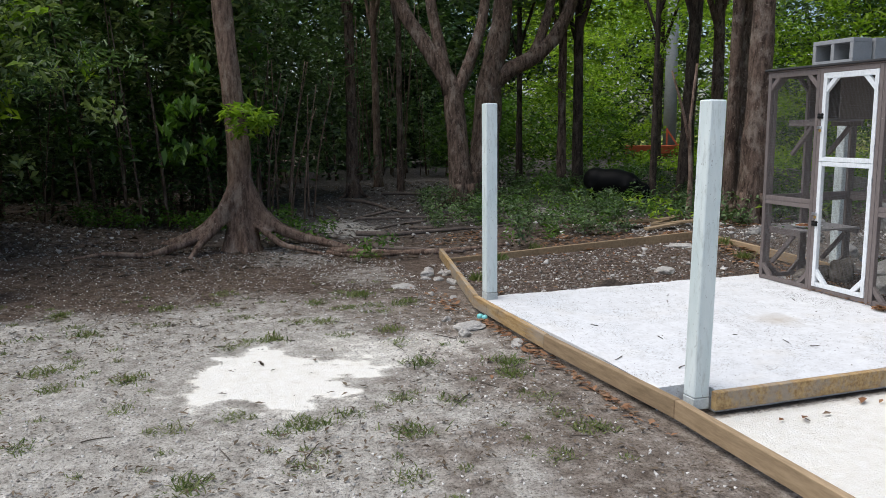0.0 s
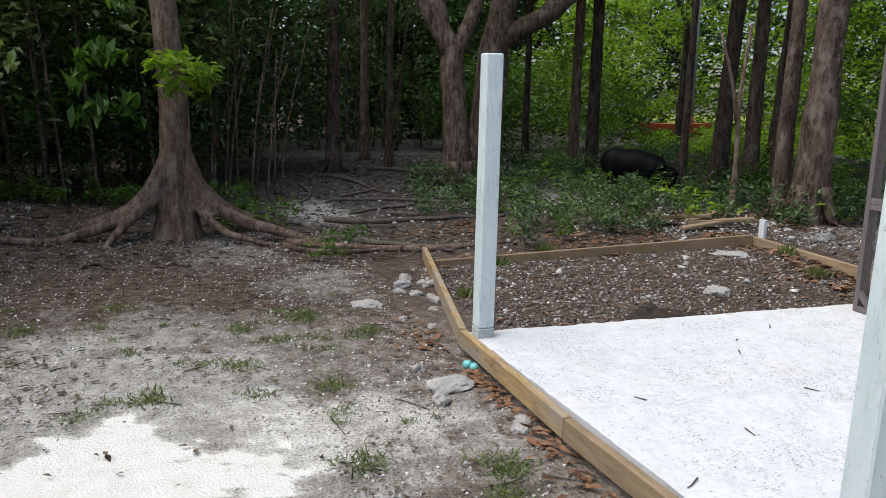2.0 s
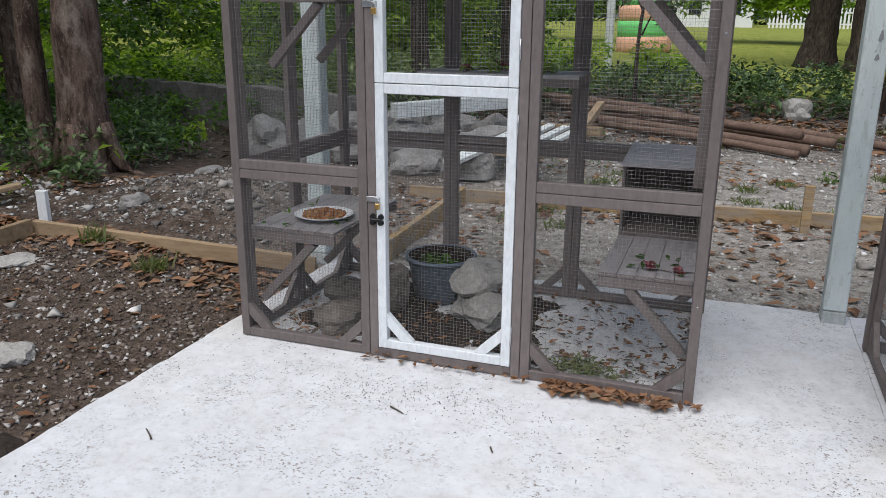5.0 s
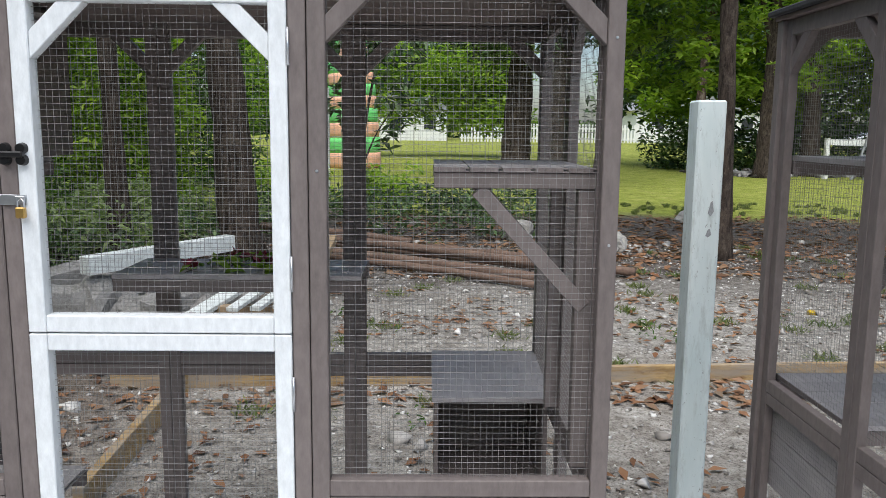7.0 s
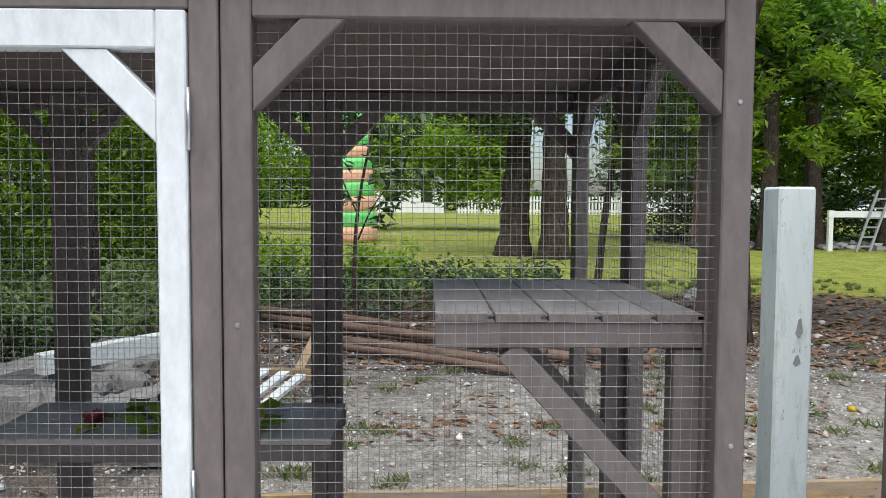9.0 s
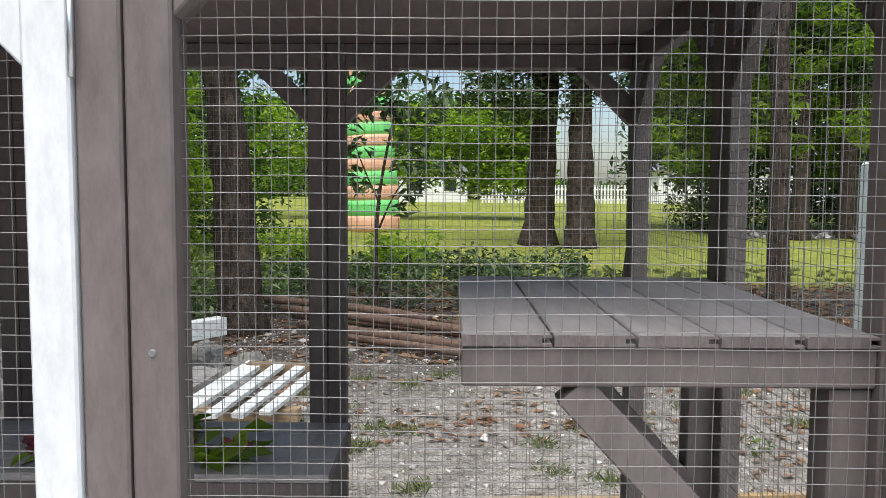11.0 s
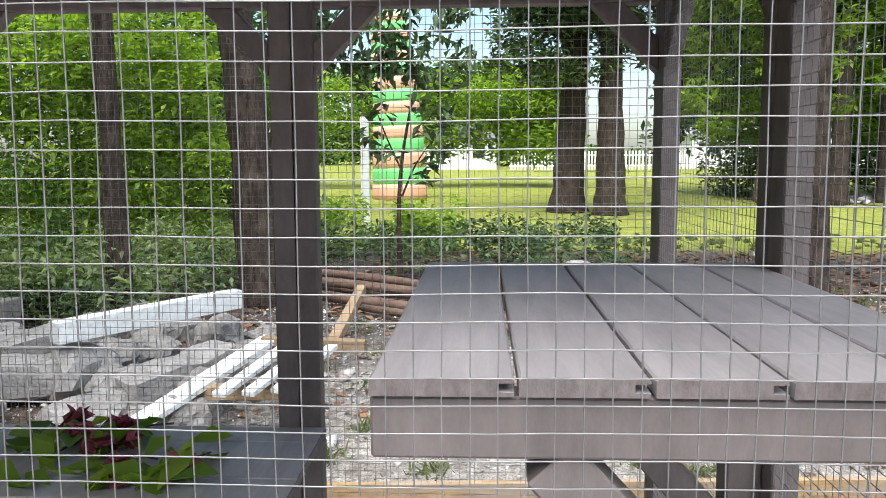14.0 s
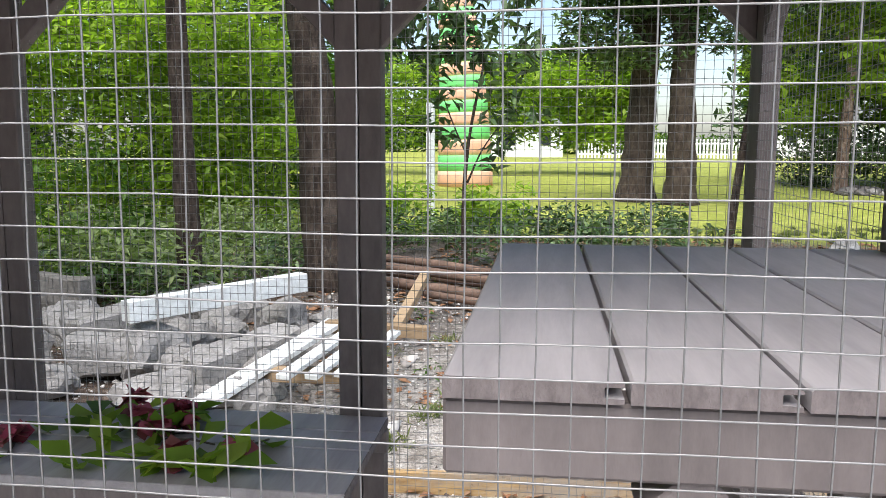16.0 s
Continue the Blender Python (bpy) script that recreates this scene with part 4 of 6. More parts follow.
ZS = 1.0285
for i, (x, y, r) in enumerate(((-0.867, 0.762, 0.042), (-0.875, 0.865, 0.036), (-0.722, 0.722, 0.030), (-0.792, 0.675, 0.036), (-0.955, 0.885, 0.036), (-0.835, 0.80, 0.032), (-0.925, 0.82, 0.034), (-1.055, 0.725, 0.032))):
    flower(x, y, ZS, r, i)
for i, (x, y, r) in enumerate(((-0.19, 0.12, 0.035), (-0.09, 0.10, 0.03))):
    flower(x, y, 0.4205, r, i + 9)
pts = np.column_stack([np.vstack([rng.normal((-0.90, 0.80), (0.06, 0.055), (34, 2)), rng.normal((-0.74, 0.68), (0.05, 0.035), (20, 2)), rng.normal((-0.88, 0.66), (0.05, 0.025), (6, 2))]), rng.uniform(ZS + 0.004, ZS + 0.024, 60)])
pts[:, 1] = np.clip(pts[:, 1], 0.65, 0.89)
tagged(leaves("cut_leaves", pts, 0.06, M_LEAF_SUN_TONE, None, droop=0.0, wide=0.55), "green and yellow cut leaves strewn on a shelf", "leaves", kind="stuff")
pts = np.stack([rng.uniform(-0.28, -0.06, 11), rng.uniform(0.06, 0.3, 11), rng.uniform(0.423, 0.43, 11)], 1)
tagged(leaves("cut_leaves", pts, 0.045, M_LEAF_MID, None, droop=0.0), "green cut leaves strewn on the low shelf", "leaves", kind="stuff")
pts = np.stack([rng.uniform(-1.70, -1.38, 24), rng.uniform(0.06, 0.5, 24), rng.uniform(0.455, 0.47, 24)], 1)
tagged(leaves("cut_leaves", pts, 0.04, M_LEAF_MID, None, droop=0.0), "green cut leaves strewn by the plate", "leaves", kind="stuff")


# cinder blocks on the roof
def cinder(x, y, turn, label):
    bm = bmesh.new()
    L, D, H, t_ = 0.39, 0.19, 0.19, 0.032
    add_box(bm, -L / 2, L / 2, -D / 2, D / 2, 0, t_, 0.002)
    add_box(bm, -L / 2, L / 2, -D / 2, D / 2, H - t_, H, 0.002)
    for cx in (-L / 2 + t_ / 2, 0, L / 2 - t_ / 2):
        add_box(bm, cx - t_ / 2, cx + t_ / 2, -D / 2 + 0.001, D / 2 - 0.001, t_ + 0.0005, H - t_ - 0.0005, 0.0)
    ob = link_mesh("cinder_block", bm, M_BLOCK)
    ob.location, ob.rotation_euler = (x, y, ZT + 0.031), (0, 0, radians(turn))
    return tagged(ob, label, "cinder block", "cinder blocks")


cinder(-1.22, 0.22, 2, "grey hollow cinder block weighing down the roof")
cinder(-1.20, 0.44, -3, "grey hollow cinder block weighing down the roof")


# ---- trees ----
def gz(x, y):
    return float(ground_z(np.array([x]), np.array([y]))[0])


def trunk_mesh(points, r0, r1, n=22, sides=14, flare=1.35, rough=0.22):
    path = smooth_path(points, n)
    ts = np.linspace(0, 1, n)
    radii = r0 + (r1 - r0) * ts
    radii = radii * (1 + (flare - 1) * np.exp(-ts * 14))
    return tube(path, radii, sides, True, rough), path, radii


def tree(label, points, r0, r1, mat, limbs=(), crown=None, leaf=None, size=0.12, name="tree", flare=1.35, group="trees"):
    """points: the stem from the ground up; limbs: (points, r0, r1); crown: clump centres, radius, leaves each."""
    x, y, z = points[0]
    t = thing(name, label, "tree", (0, 0, 0), 0, group)
    bm, path, _ = trunk_mesh(points, r0, r1, flare=flare)
    tr = part("trunk", bm, mat, t, "", True)
    for pts, a, b_ in limbs:
        bm, _, _ = trunk_mesh(pts, a, b_, 9, 8, 1.1)
        part("limb", bm, mat, t, "", True)
    if r0 > 0.09 and y < 7.5:
        turn = random.uniform(0, 6.28)
        for k in range(5):
            a = turn + k * 1.2566 + random.uniform(-0.3, 0.3)
            u = Vector((math.cos(a), math.sin(a), 0))
            ways = [Vector((x, y, z + 0.1)) + u * (r0 * d) + Vector((0, 0, r0 * h)) for d, h in ((0.75, 2.1), (1.15, 0.9), (1.9, 0.15), (3.4, -0.45))]
            part("root", tube(smooth_path(ways, 8), np.linspace(r0 * 0.42, r0 * 0.12, 8), 8, True, 0.3), mat, t, "", True)
    if crown is not None:
        c, r, per = crown
        cr = leaves("crown", clumps(c, r, per), size, leaf or M_LEAF_MID, t)
    return t


def ball_points(cx, cy, cz, rx, ry, rz, n):
    d = rng.normal(0, 1, (n, 3))
    d /= np.linalg.norm(d, axis=1)[:, None]
    return np.array((cx, cy, cz)) + d * (rng.uniform(0.25, 1, (n, 1)) ** 0.5) * (rx, ry, rz)


# buttressed tree by the clearing
bx, by = -5.75, -4.08
g0 = gz(bx, by)
butt = thing("buttress_tree", "tall tree with pale flaring buttress roots", "tree", (0, 0, 0), 0, "trees")
butt_bm, _, _ = trunk_mesh([(bx, by, g0 - 0.1), (bx, by, g0 + 0.6), (bx, by - 0.01, 1.3), (bx, by - 0.10, 2.6), (bx, by - 0.16, 4.0), (bx, by - 0.2, 7)], 0.145, 0.095, 28, 16, 2.1)
roots = (
    (((0.03, -0.03, 0.98), (0.05, -0.13, 0.62), (0.09, -0.30, 0.34), (0.18, -0.58, 0.17), (0.32, -0.95, 0.06), (0.42, -1.35, -0.03)), 0.105, 0.035),
    (((0.03, 0.03, 0.95), (0.06, 0.13, 0.60), (0.11, 0.30, 0.33), (0.22, 0.58, 0.17), (0.42, 0.95, 0.08), (0.60, 1.25, -0.01)), 0.105, 0.04),
    (((0.09, -0.01, 0.62), (0.15, -0.01, 0.32), (0.22, 0.0, 0.12), (0.34, 0.02, -0.06)), 0.06, 0.035),
    (((0.06, -0.20, 0.42), (0.22, -0.42, 0.20), (0.42, -0.56, 0.06), (0.62, -0.66, -0.06)), 0.06, 0.03),
    (((0.10, 0.20, 0.36), (0.32, 0.36, 0.12), (0.52, 0.62, 0.04), (0.72, 0.95, -0.03)), 0.05, 0.025),
    (((-0.05, -0.10, 0.6), (-0.15, -0.4, 0.25), (-0.3, -0.9, 0.05), (-0.4, -1.2, -0.05)), 0.10, 0.03),
    (((-0.05, 0.10, 0.6), (-0.15, 0.4, 0.25), (-0.3, 0.9, 0.05), (-0.4, 1.2, -0.05)), 0.10, 0.03),
)
for r, r_a, r_b in roots:
    r_pts = smooth_path([(bx + q[0], by + q[1], g0 + q[2]) for q in ((0.0, 0.0, r[0][2] + 0.12),) + r[1:]], 16)
    r_t = np.linspace(0, 1, 16)
    join_into(butt_bm, tube(r_pts, (r_a + (r_b - r_a) * r_t) * (0.45 + 0.55 * sstep(0.0, 0.22, r_t)), 12, True, 0.35))
butt_trunk = part("trunk", butt_bm, M_BARK_PALE, butt, "brown trunk flaring into buttress roots", True)
rm = butt_trunk.modifiers.new("remesh", "REMESH")
rm.mode, rm.voxel_size, rm.use_smooth_shade = "VOXEL", 0.022, True
sm = butt_trunk.modifiers.new("smooth", "SMOOTH")
sm.factor, sm.iterations = 0.5, 8
for r, a in ((((0.55, 0.95, 0.02), (0.9, 1.5, 0.02), (1.1, 2.2, 0.025), (1.0, 3.0, 0.0)), 0.045), (((0.5, -1.1, 0.02), (0.45, -1.5, 0.02), (0.6, -1.9, -0.02)), 0.035), (((0.6, 0.9, 0.01), (1.0, 1.1, 0.02), (1.05, 1.6, 0.02), (0.7, 2.1, -0.01)), 0.03)):
    bm, _, _ = trunk_mesh([(bx + q[0], by + q[1], gz(bx + q[0], by + q[1]) + q[2]) for q in r], a, a * 0.5, 12, 8, 1.0, 0.3)
    part("surface_root", bm, M_BARK_PALE, butt, "", True)
spr = [(-5.35 + rng.normal(0, 0.05), -4.05 + rng.normal(0, 0.16), 1.45 + rng.normal(0, 0.12)) for _ in range(9)]
leaves("sprig", clumps(spr, 0.14, 26), 0.13, M_LEAF_SUN_TONE, butt, droop=0.25, wide=0.3)["label"] = "bright green sprig on the trunk"
spr = [(-5.3 + rng.normal(0, 0.06), -4.75 + rng.normal(0, 0.14), 1.35 + rng.normal(0, 0.28)) for _ in range(8)]
leaves("twig_leaves", clumps(spr, 0.13, 14), 0.17, M_LEAF_MID, butt, droop=0.8, wide=0.4)
leaves("crown", clumps(ball_points(bx - 0.9, by - 0.6, 4.6, 2.0, 2.2, 1.4, 55), 0.36, 30), 0.15, M_LEAF_DARK_SHADE, butt)

# forked pair of big trees
FORK_A = ([(-8.36, -0.36, gz(-8.36, -0.36) - 0.1), (-8.52, -0.38, 0.91), (-8.65, -0.41, 1.64), (-8.73, -0.45, 2.0), (-8.96, -0.82, 2.7), (-9.19, -1.18, 3.4), (-9.5, -1.7, 5.2)],
          [(-8.71, -0.46, 1.85), (-8.85, -0.56, 2.56), (-9.03, -0.68, 3.39), (-9.2, -0.8, 5.0)], [(-8.67, -0.40, 1.75), (-8.68, -0.05, 2.56), (-8.74, 0.18, 3.38), (-8.8, 0.3, 5.0)])
FORK_B = ([(-9.15, 0.25, gz(-9.15, 0.25) - 0.1), (-9.32, 0.44, 1.56), (-9.4, 0.55, 2.28), (-9.45, 0.73, 2.93), (-9.51, 0.82, 3.52), (-9.6, 1.0, 5.6)],
          [(-9.38, 0.50, 2.0), (-9.31, 0.84, 2.29), (-9.23, 1.16, 2.45), (-9.14, 1.57, 2.76), (-9.13, 1.98, 3.51), (-9.1, 2.3, 4.8)], [(-9.23, 1.13, 2.44), (-9.21, 1.33, 2.68), (-9.25, 1.62, 3.51), (-9.3, 1.8, 4.6)])
tree("large forked tree with brown scaly bark", FORK_A[0], 0.19, 0.10, M_BARK, [(FORK_A[1], 0.12, 0.08), (FORK_A[2], 0.11, 0.07)],
     (ball_points(-9.0, -0.4, 5.8, 2.4, 2.6, 1.4, 55), 0.4, 28), M_LEAF_DARK_SHADE, 0.15)
tree("large tree with a heavy spreading limb", FORK_B[0], 0.24, 0.15, M_BARK, [(FORK_B[1], 0.165, 0.10), (FORK_B[2], 0.10, 0.07)],
     (ball_points(-9.3, 1.2, 6.0, 2.5, 2.8, 1.4, 55), 0.4, 28), M_LEAF_DARK_SHADE, 0.15)

# trees on the gentler side
for (x, y, r, lean, h, mat, lab, leaf) in (
    (-4.70, 2.33, 0.185, 0.10, 6.5, M_BARK, "stout brown tree beside the stone wall", M_LEAF_MID),
    (-7.8, 4.6, 0.15, 0.05, 6.5, M_BARK, "brown tree behind the undergrowth", M_LEAF_MID),
    (-10.6, 6.9, 0.16, 0.25, 7.0, M_BARK_DARK, "dark leaning tree behind the undergrowth", M_LEAF_SUN_TONE),
    (-5.15, 2.32, 0.10, 0.05, 6.5, M_BARK, "brown stem close behind the stout tree", M_LEAF_MID),
    (-8.15, 4.35, 0.13, -0.05, 6.5, M_BARK, "brown tree beside its twin in the undergrowth", M_LEAF_MID),
    (-7.3, 3.1, 0.13, 0.30, 6.5, M_BARK_DARK, "dark leaning tree in the undergrowth", M_LEAF_MID),
    (-7.2, 2.45, 0.055, 0.05, 6.0, M_BARK_DARK, "thin dark stem in the undergrowth", M_LEAF_MID),
    (-3.56, 6.6, 0.115, -0.1, 7.0, M_BARK_DARK, "brown tree among the green shrubs", M_LEAF_SUN_TONE),
    (-9.83, 2.15, 0.10, 0.0, 6.0, M_BARK, "slender brown tree in the undergrowth", M_LEAF_MID),
    (-9.67, 2.4, 0.115, 0.0, 6.0, M_BARK_DARK, "slender dark tree in the undergrowth", M_LEAF_MID),
    (-10.9, 1.75, 0.07, 0.0, 5.5, M_BARK_DARK, "thin dark tree at the wood edge", M_LEAF_DARK_SHADE),
    (-13.4, 6.6, 0.09, 0.1, 6.0, M_BARK_DARK, "thin dark tree at the wood edge", M_LEAF_SUN_TONE),
    (-10.45, -1.75, 0.12, -0.05, 6.5, M_BARK, "straight tree in the dark wood", M_LEAF_DARK_SHADE),
    (-12.2, -0.85, 0.09, -0.25, 6.5, M_BARK_PALE, "pale thin tree in the dark wood", M_LEAF_DARK_SHADE),
    (-10.8, -0.75, 0.07, 0.0, 6.5, M_BARK, "thin tree in the dark wood", M_LEAF_DARK_SHADE),
    (-2.68, 8.13, 0.245, -0.5, 8.0, M_BARK_DARK, "stout dark tree behind the rubble heap", M_LEAF_SUN_TONE),
    # Dark leaf colour puts shade into both lawn tree crowns.
    (2.1, 22.0, 0.46, 0.35, 9.0, M_BARK_DARK, "thick brown tree on the lawn", M_LEAF_DARK_SHADE),
    (3.15, 21.0, 0.40, -0.1, 9.0, M_BARK_DARK, "thick dark tree on the lawn", M_LEAF_DARK_SHADE),
    (3.18, 8.0, 0.13, -0.12, 6.5, M_BARK_DARK, "young pale tree behind the white post", M_LEAF_MID),
    (2.1, 10.7, 0.06, 0.55, 6.0, M_BARK_DARK, "thin dark leaning tree before the lawn", M_LEAF_MID),
    (10.6, 24.5, 0.30, 0.1, 9.0, M_BARK_DARK, "dark tree at the lawn edge", M_LEAF_MID),
    (12.6, 25.5, 0.34, -0.2, 9.0, M_BARK_DARK, "dark tree at the lawn edge", M_LEAF_MID),
    (8.8, 26.0, 0.20, 0.3, 9.0, M_BARK, "brown tree at the lawn edge", M_LEAF_MID),
    (14.8, 25.0, 0.26, 0.1, 9.0, M_BARK_DARK, "dark tree at the lawn edge", M_LEAF_SUN_TONE),
    (17.5, 27.0, 0.26, 0.0, 9.0, M_BARK_DARK, "dark tree at the lawn edge", M_LEAF_SUN_TONE),
):
    z = gz(x, y)
    far = y > 12
    n, cr = (80, 0.75) if far else ((80, 0.45) if 0 < y < 7.2 and x < -4.5 else (45, 0.42))
    lo = 0.74 if far else 0.8
    tree(lab, [(x, y, z - 0.1), (x + lean * 0.2, y, z + h * 0.2), (x + lean * 0.6, y, z + h * 0.5), (x + lean, y, z + h)], r, r * 0.55, mat,
         [([(x + lean * 0.6, y, z + h * 0.5), (x + lean * 0.6 + 0.5, y + 0.2, z + h * 0.72), (x + 0.8 + lean, y + 0.3, z + h * 0.95)], r * 0.5, r * 0.25),
          ([(x + lean * 0.5, y, z + h * 0.45), (x + lean * 0.5 - 0.5, y - 0.1, z + h * 0.65), (x - 0.9 + lean, y - 0.2, z + h * 0.9)], r * 0.45, r * 0.22)],
         (ball_points(x + lean, y, z + h * lo, h * 0.3, h * 0.28, h * 0.2, n), cr, 34), leaf, 0.34 if far else 0.15)

tree("young sapling with dark drooping leaves", [(-1.30, 9.4, -0.1), (-1.32, 9.4, 0.8), (-1.25, 9.4, 1.6), (-1.05, 9.4, 2.6)], 0.035, 0.012, M_BARK_DARK,
     [([(-1.28, 9.4, 1.0), (-1.1, 9.4, 1.4), (-0.85, 9.4, 1.75)], 0.014, 0.006), ([(-1.27, 9.4, 1.3), (-1.45, 9.4, 1.7), (-1.6, 9.4, 2.1)], 0.014, 0.006)],
     (np.array([(-0.9, 9.4, 1.75), (-0.75, 9.4, 1.5), (-1.05, 9.4, 2.1), (-1.5, 9.4, 2.0), (-1.15, 9.4, 2.5), (-0.8, 9.4, 2.0), (-1.0, 9.4, 1.3), (-1.7, 9.3, 2.3), (-1.45, 9.4, 1.5), (-0.6, 9.4, 2.35), (-1.3, 9.5, 2.8), (-0.9, 9.4, 2.9), (-1.75, 9.4, 1.75), (-0.5, 9.4, 1.8)]), 0.22, 17), M_LEAF_DARK_SHADE, 0.2, "sapling")
# pale sapling in the undergrowth
tree("pale bare sapling in the undergrowth", [(-5.05, 1.6, -0.1), (-5.05, 1.62, 0.7), (-5.0, 1.55, 1.3), (-5.1, 1.7, 2.1)], 0.036, 0.016, M_BARK_PALE,
     [([(-5.02, 1.57, 1.05), (-4.95, 1.4, 1.5), (-5.0, 1.25, 2.0)], 0.025, 0.012)], name="sapling")


# ---- woods ----
def along_line(points, n, depth):
    p = smooth_path(points, 200)
    i = rng.integers(0, 200, n)
    d = np.gradient(p, axis=0)[i]
    nrm = np.stack([d[:, 1], -d[:, 0]], 1) / np.linalg.norm(d[:, :2], axis=1)[:, None]
    return p[i, :2] + nrm * (depth * rng.uniform(0, 1, (n, 1)))


def thicket(name, line, n, depth, z0, z1, r, per, size, mat, label):
    xy = along_line([(a, b_, 0) for a, b_ in line], n, depth)
    zz = z0 + (z1 - z0) * rng.uniform(0, 1, n)
    # an open strip runs through the wood to the boat
    ahead = -8 - xy[:, 0]
    shut = (np.abs(xy[:, 1] - 2.85 - 0.71 * ahead) > 0.75 + 0.05 * ahead) | (ahead < -2) | (ahead > 11) | (zz > 2.6) | (zz < 0.35)
    c = np.column_stack([xy, zz + ground_z(xy[:, 0], xy[:, 1]) + 0.1])[shut]
    ob = leaves(name, clumps(c, r, per), size, mat)
    return tagged(ob, label, "foliage", kind="stuff")


# wood line: its inner side is to the right of the way along the points
W_LEFT = [(-2.2, -10.5), (-4.6, -8.6), (-6.9, -7.2), (-7.4, -5.0), (-7.6, -3.6)]
W_PATH = [(-12.5, -4.0), (-14.0, -1.0), (-14.5, 2.0)]
thicket("woodland_foliage", W_LEFT[::-1], 1000, 3.2, 0.5, 4.6, 0.34, 30, 0.15, M_LEAF_DARK_SHADE, "dense dark green foliage of the wood edge")
thicket("woodland_foliage", W_LEFT[::-1], 420, 1.6, 0.05, 1.6, 0.24, 26, 0.09, M_LEAF_DARK_SHADE, "low dark shrubs at the wood edge")
thicket("woodland_foliage", [(-9.0, -3.4), (-10.5, -4.4), (-13.5, -5.5)], 420, 2.5, 0.2, 5.0, 0.36, 34, 0.13, M_LEAF_DARK_SHADE, "dark foliage behind the tree")
thicket("woodland_foliage", W_PATH[::-1], 400, 3.0, 0.2, 5.5, 0.34, 34, 0.13, M_LEAF_DARK_SHADE, "dark foliage deep in the wood")
# Sun-toned leaves put this foliage's sunlight into its colour.
thicket("woodland_foliage", [(-15.2, 5.0), (-16.2, 7), (-17, 10)][::-1], 100, 4.0, 1.2, 6.5, 0.4, 34, 0.16, M_LEAF_SUN_TONE, "sunlit foliage of the wood")
thicket("woodland_foliage", [(-20.5, 8), (-21, 12), (-18, 18)][::-1], 380, 4.0, 0.1, 6.0, 0.5, 34, 0.2, M_LEAF_SUN_TONE, "bright green foliage in the sun behind")
thicket("woodland_foliage", [(-26, 2), (-30, 14), (-22, 30)][::-1], 1100, 4.0, 0.0, 9.0, 1.1, 34, 0.42, M_LEAF_DARK_SHADE, "tall green trees far behind")
# Bright shrubs coloured as sunlit, the ones behind coloured as shaded.
thicket("woodland_foliage", [(-13.5, 9.5), (-11.0, 12.0), (-8.0, 13.2), (-5.6, 13.2)][::-1], 330, 3.0, 0.1, 5.5, 0.42, 34, 0.17, M_LEAF_SUN_TONE, "bright green shrubs and young trees")
thicket("woodland_foliage", [(-14.0, 10.5), (-11.5, 13.0), (-8.0, 14.4), (-5.6, 14.4)][::-1], 420, 3.0, 0.1, 5.5, 0.5, 34, 0.17, M_LEAF_DARK_SHADE, "darker shrubs behind the bright ones")
thicket("woodland_foliage", [(-8.5, 9.8), (-6.4, 10.5), (-4.2, 11.2)][::-1], 460, 1.6, 0.0, 3.8, 0.36, 26, 0.17, M_LEAF_SUN_TONE, "green shrubs behind the rubble")
thicket("woodland_foliage", [(-40, 75), (-12, 80), (7.5, 81.5)][::-1], 700, 6.0, 0.0, 10.0, 1.9, 30, 0.85, M_LEAF_MID, "far line of green trees")
thicket("woodland_foliage", [(19.5, 80), (34, 77), (70, 60)][::-1], 800, 6.0, 0.0, 10.0, 1.9, 30, 0.85, M_LEAF_MID, "far line of green trees")
thicket("woodland_foliage", [(6, 81.5), (13, 81), (20, 80)][::-1], 90, 4.0, 0.0, 1.6, 1.0, 30, 0.5, M_LEAF_MID, "low far hedge between the trees")
thicket("woodland_foliage", [(-9, 34), (0, 36), (2.6, 35)][::-1], 260, 3.0, 1.4, 5.0, 0.9, 44, 0.34, M_LEAF_SUN_TONE, "rounded sunlit tree crowns beyond the lawn")
# Bright leaves stand for sunlit sprays, dark ones behind for their shade.
thicket("woodland_foliage", [(7.5, 27), (13, 28.5), (20, 27.5), (28, 22)][::-1], 420, 3.0, 1.9, 10.0, 0.75, 60, 0.34, M_LEAF_SUN_TONE, "leafy trees along the lawn edge")
thicket("woodland_foliage", [(7.0, 30), (13, 31.5), (21, 30.5), (30, 25)][::-1], 420, 2.0, 1.6, 10.0, 1.0, 34, 0.4, M_LEAF_DARK_SHADE, "inner foliage along the lawn edge, shaded by dark leaf colour")
thicket("woodland_foliage", [(8.5, 27), (14, 28), (22, 27)][::-1], 260, 3.0, 0.0, 1.6, 0.6, 30, 0.25, M_LEAF_DARK_SHADE, "shrubs below the trees, shaded by dark leaf colour")
# Dark leaf colour holds the shade of the deep wood.
thicket("woodland_foliage", [(-2.0, -13.5), (-5.5, -11.5), (-10.5, -9.0), (-12.0, -5.5)][::-1], 1000, 4.0, 0.0, 6.0, 0.75, 34, 0.3, M_LEAF_DARK_SHADE, "deep dark foliage of the wood")
thicket("woodland_foliage", [(-16.0, -7.0), (-18.5, -1.0), (-18.5, 4.0)][::-1], 1100, 4.0, 0.0, 9.5, 0.8, 34, 0.32, M_LEAF_DARK_SHADE, "deep dark foliage of the wood")
thicket("woodland_foliage", [(-13.2, 1.5), (-14.2, 5.0), (-13.6, 9.0)][::-1], 330, 1.6, 0.0, 1.9, 0.34, 30, 0.13, M_LEAF_MID, "green shrubs below the trees at the wood edge")
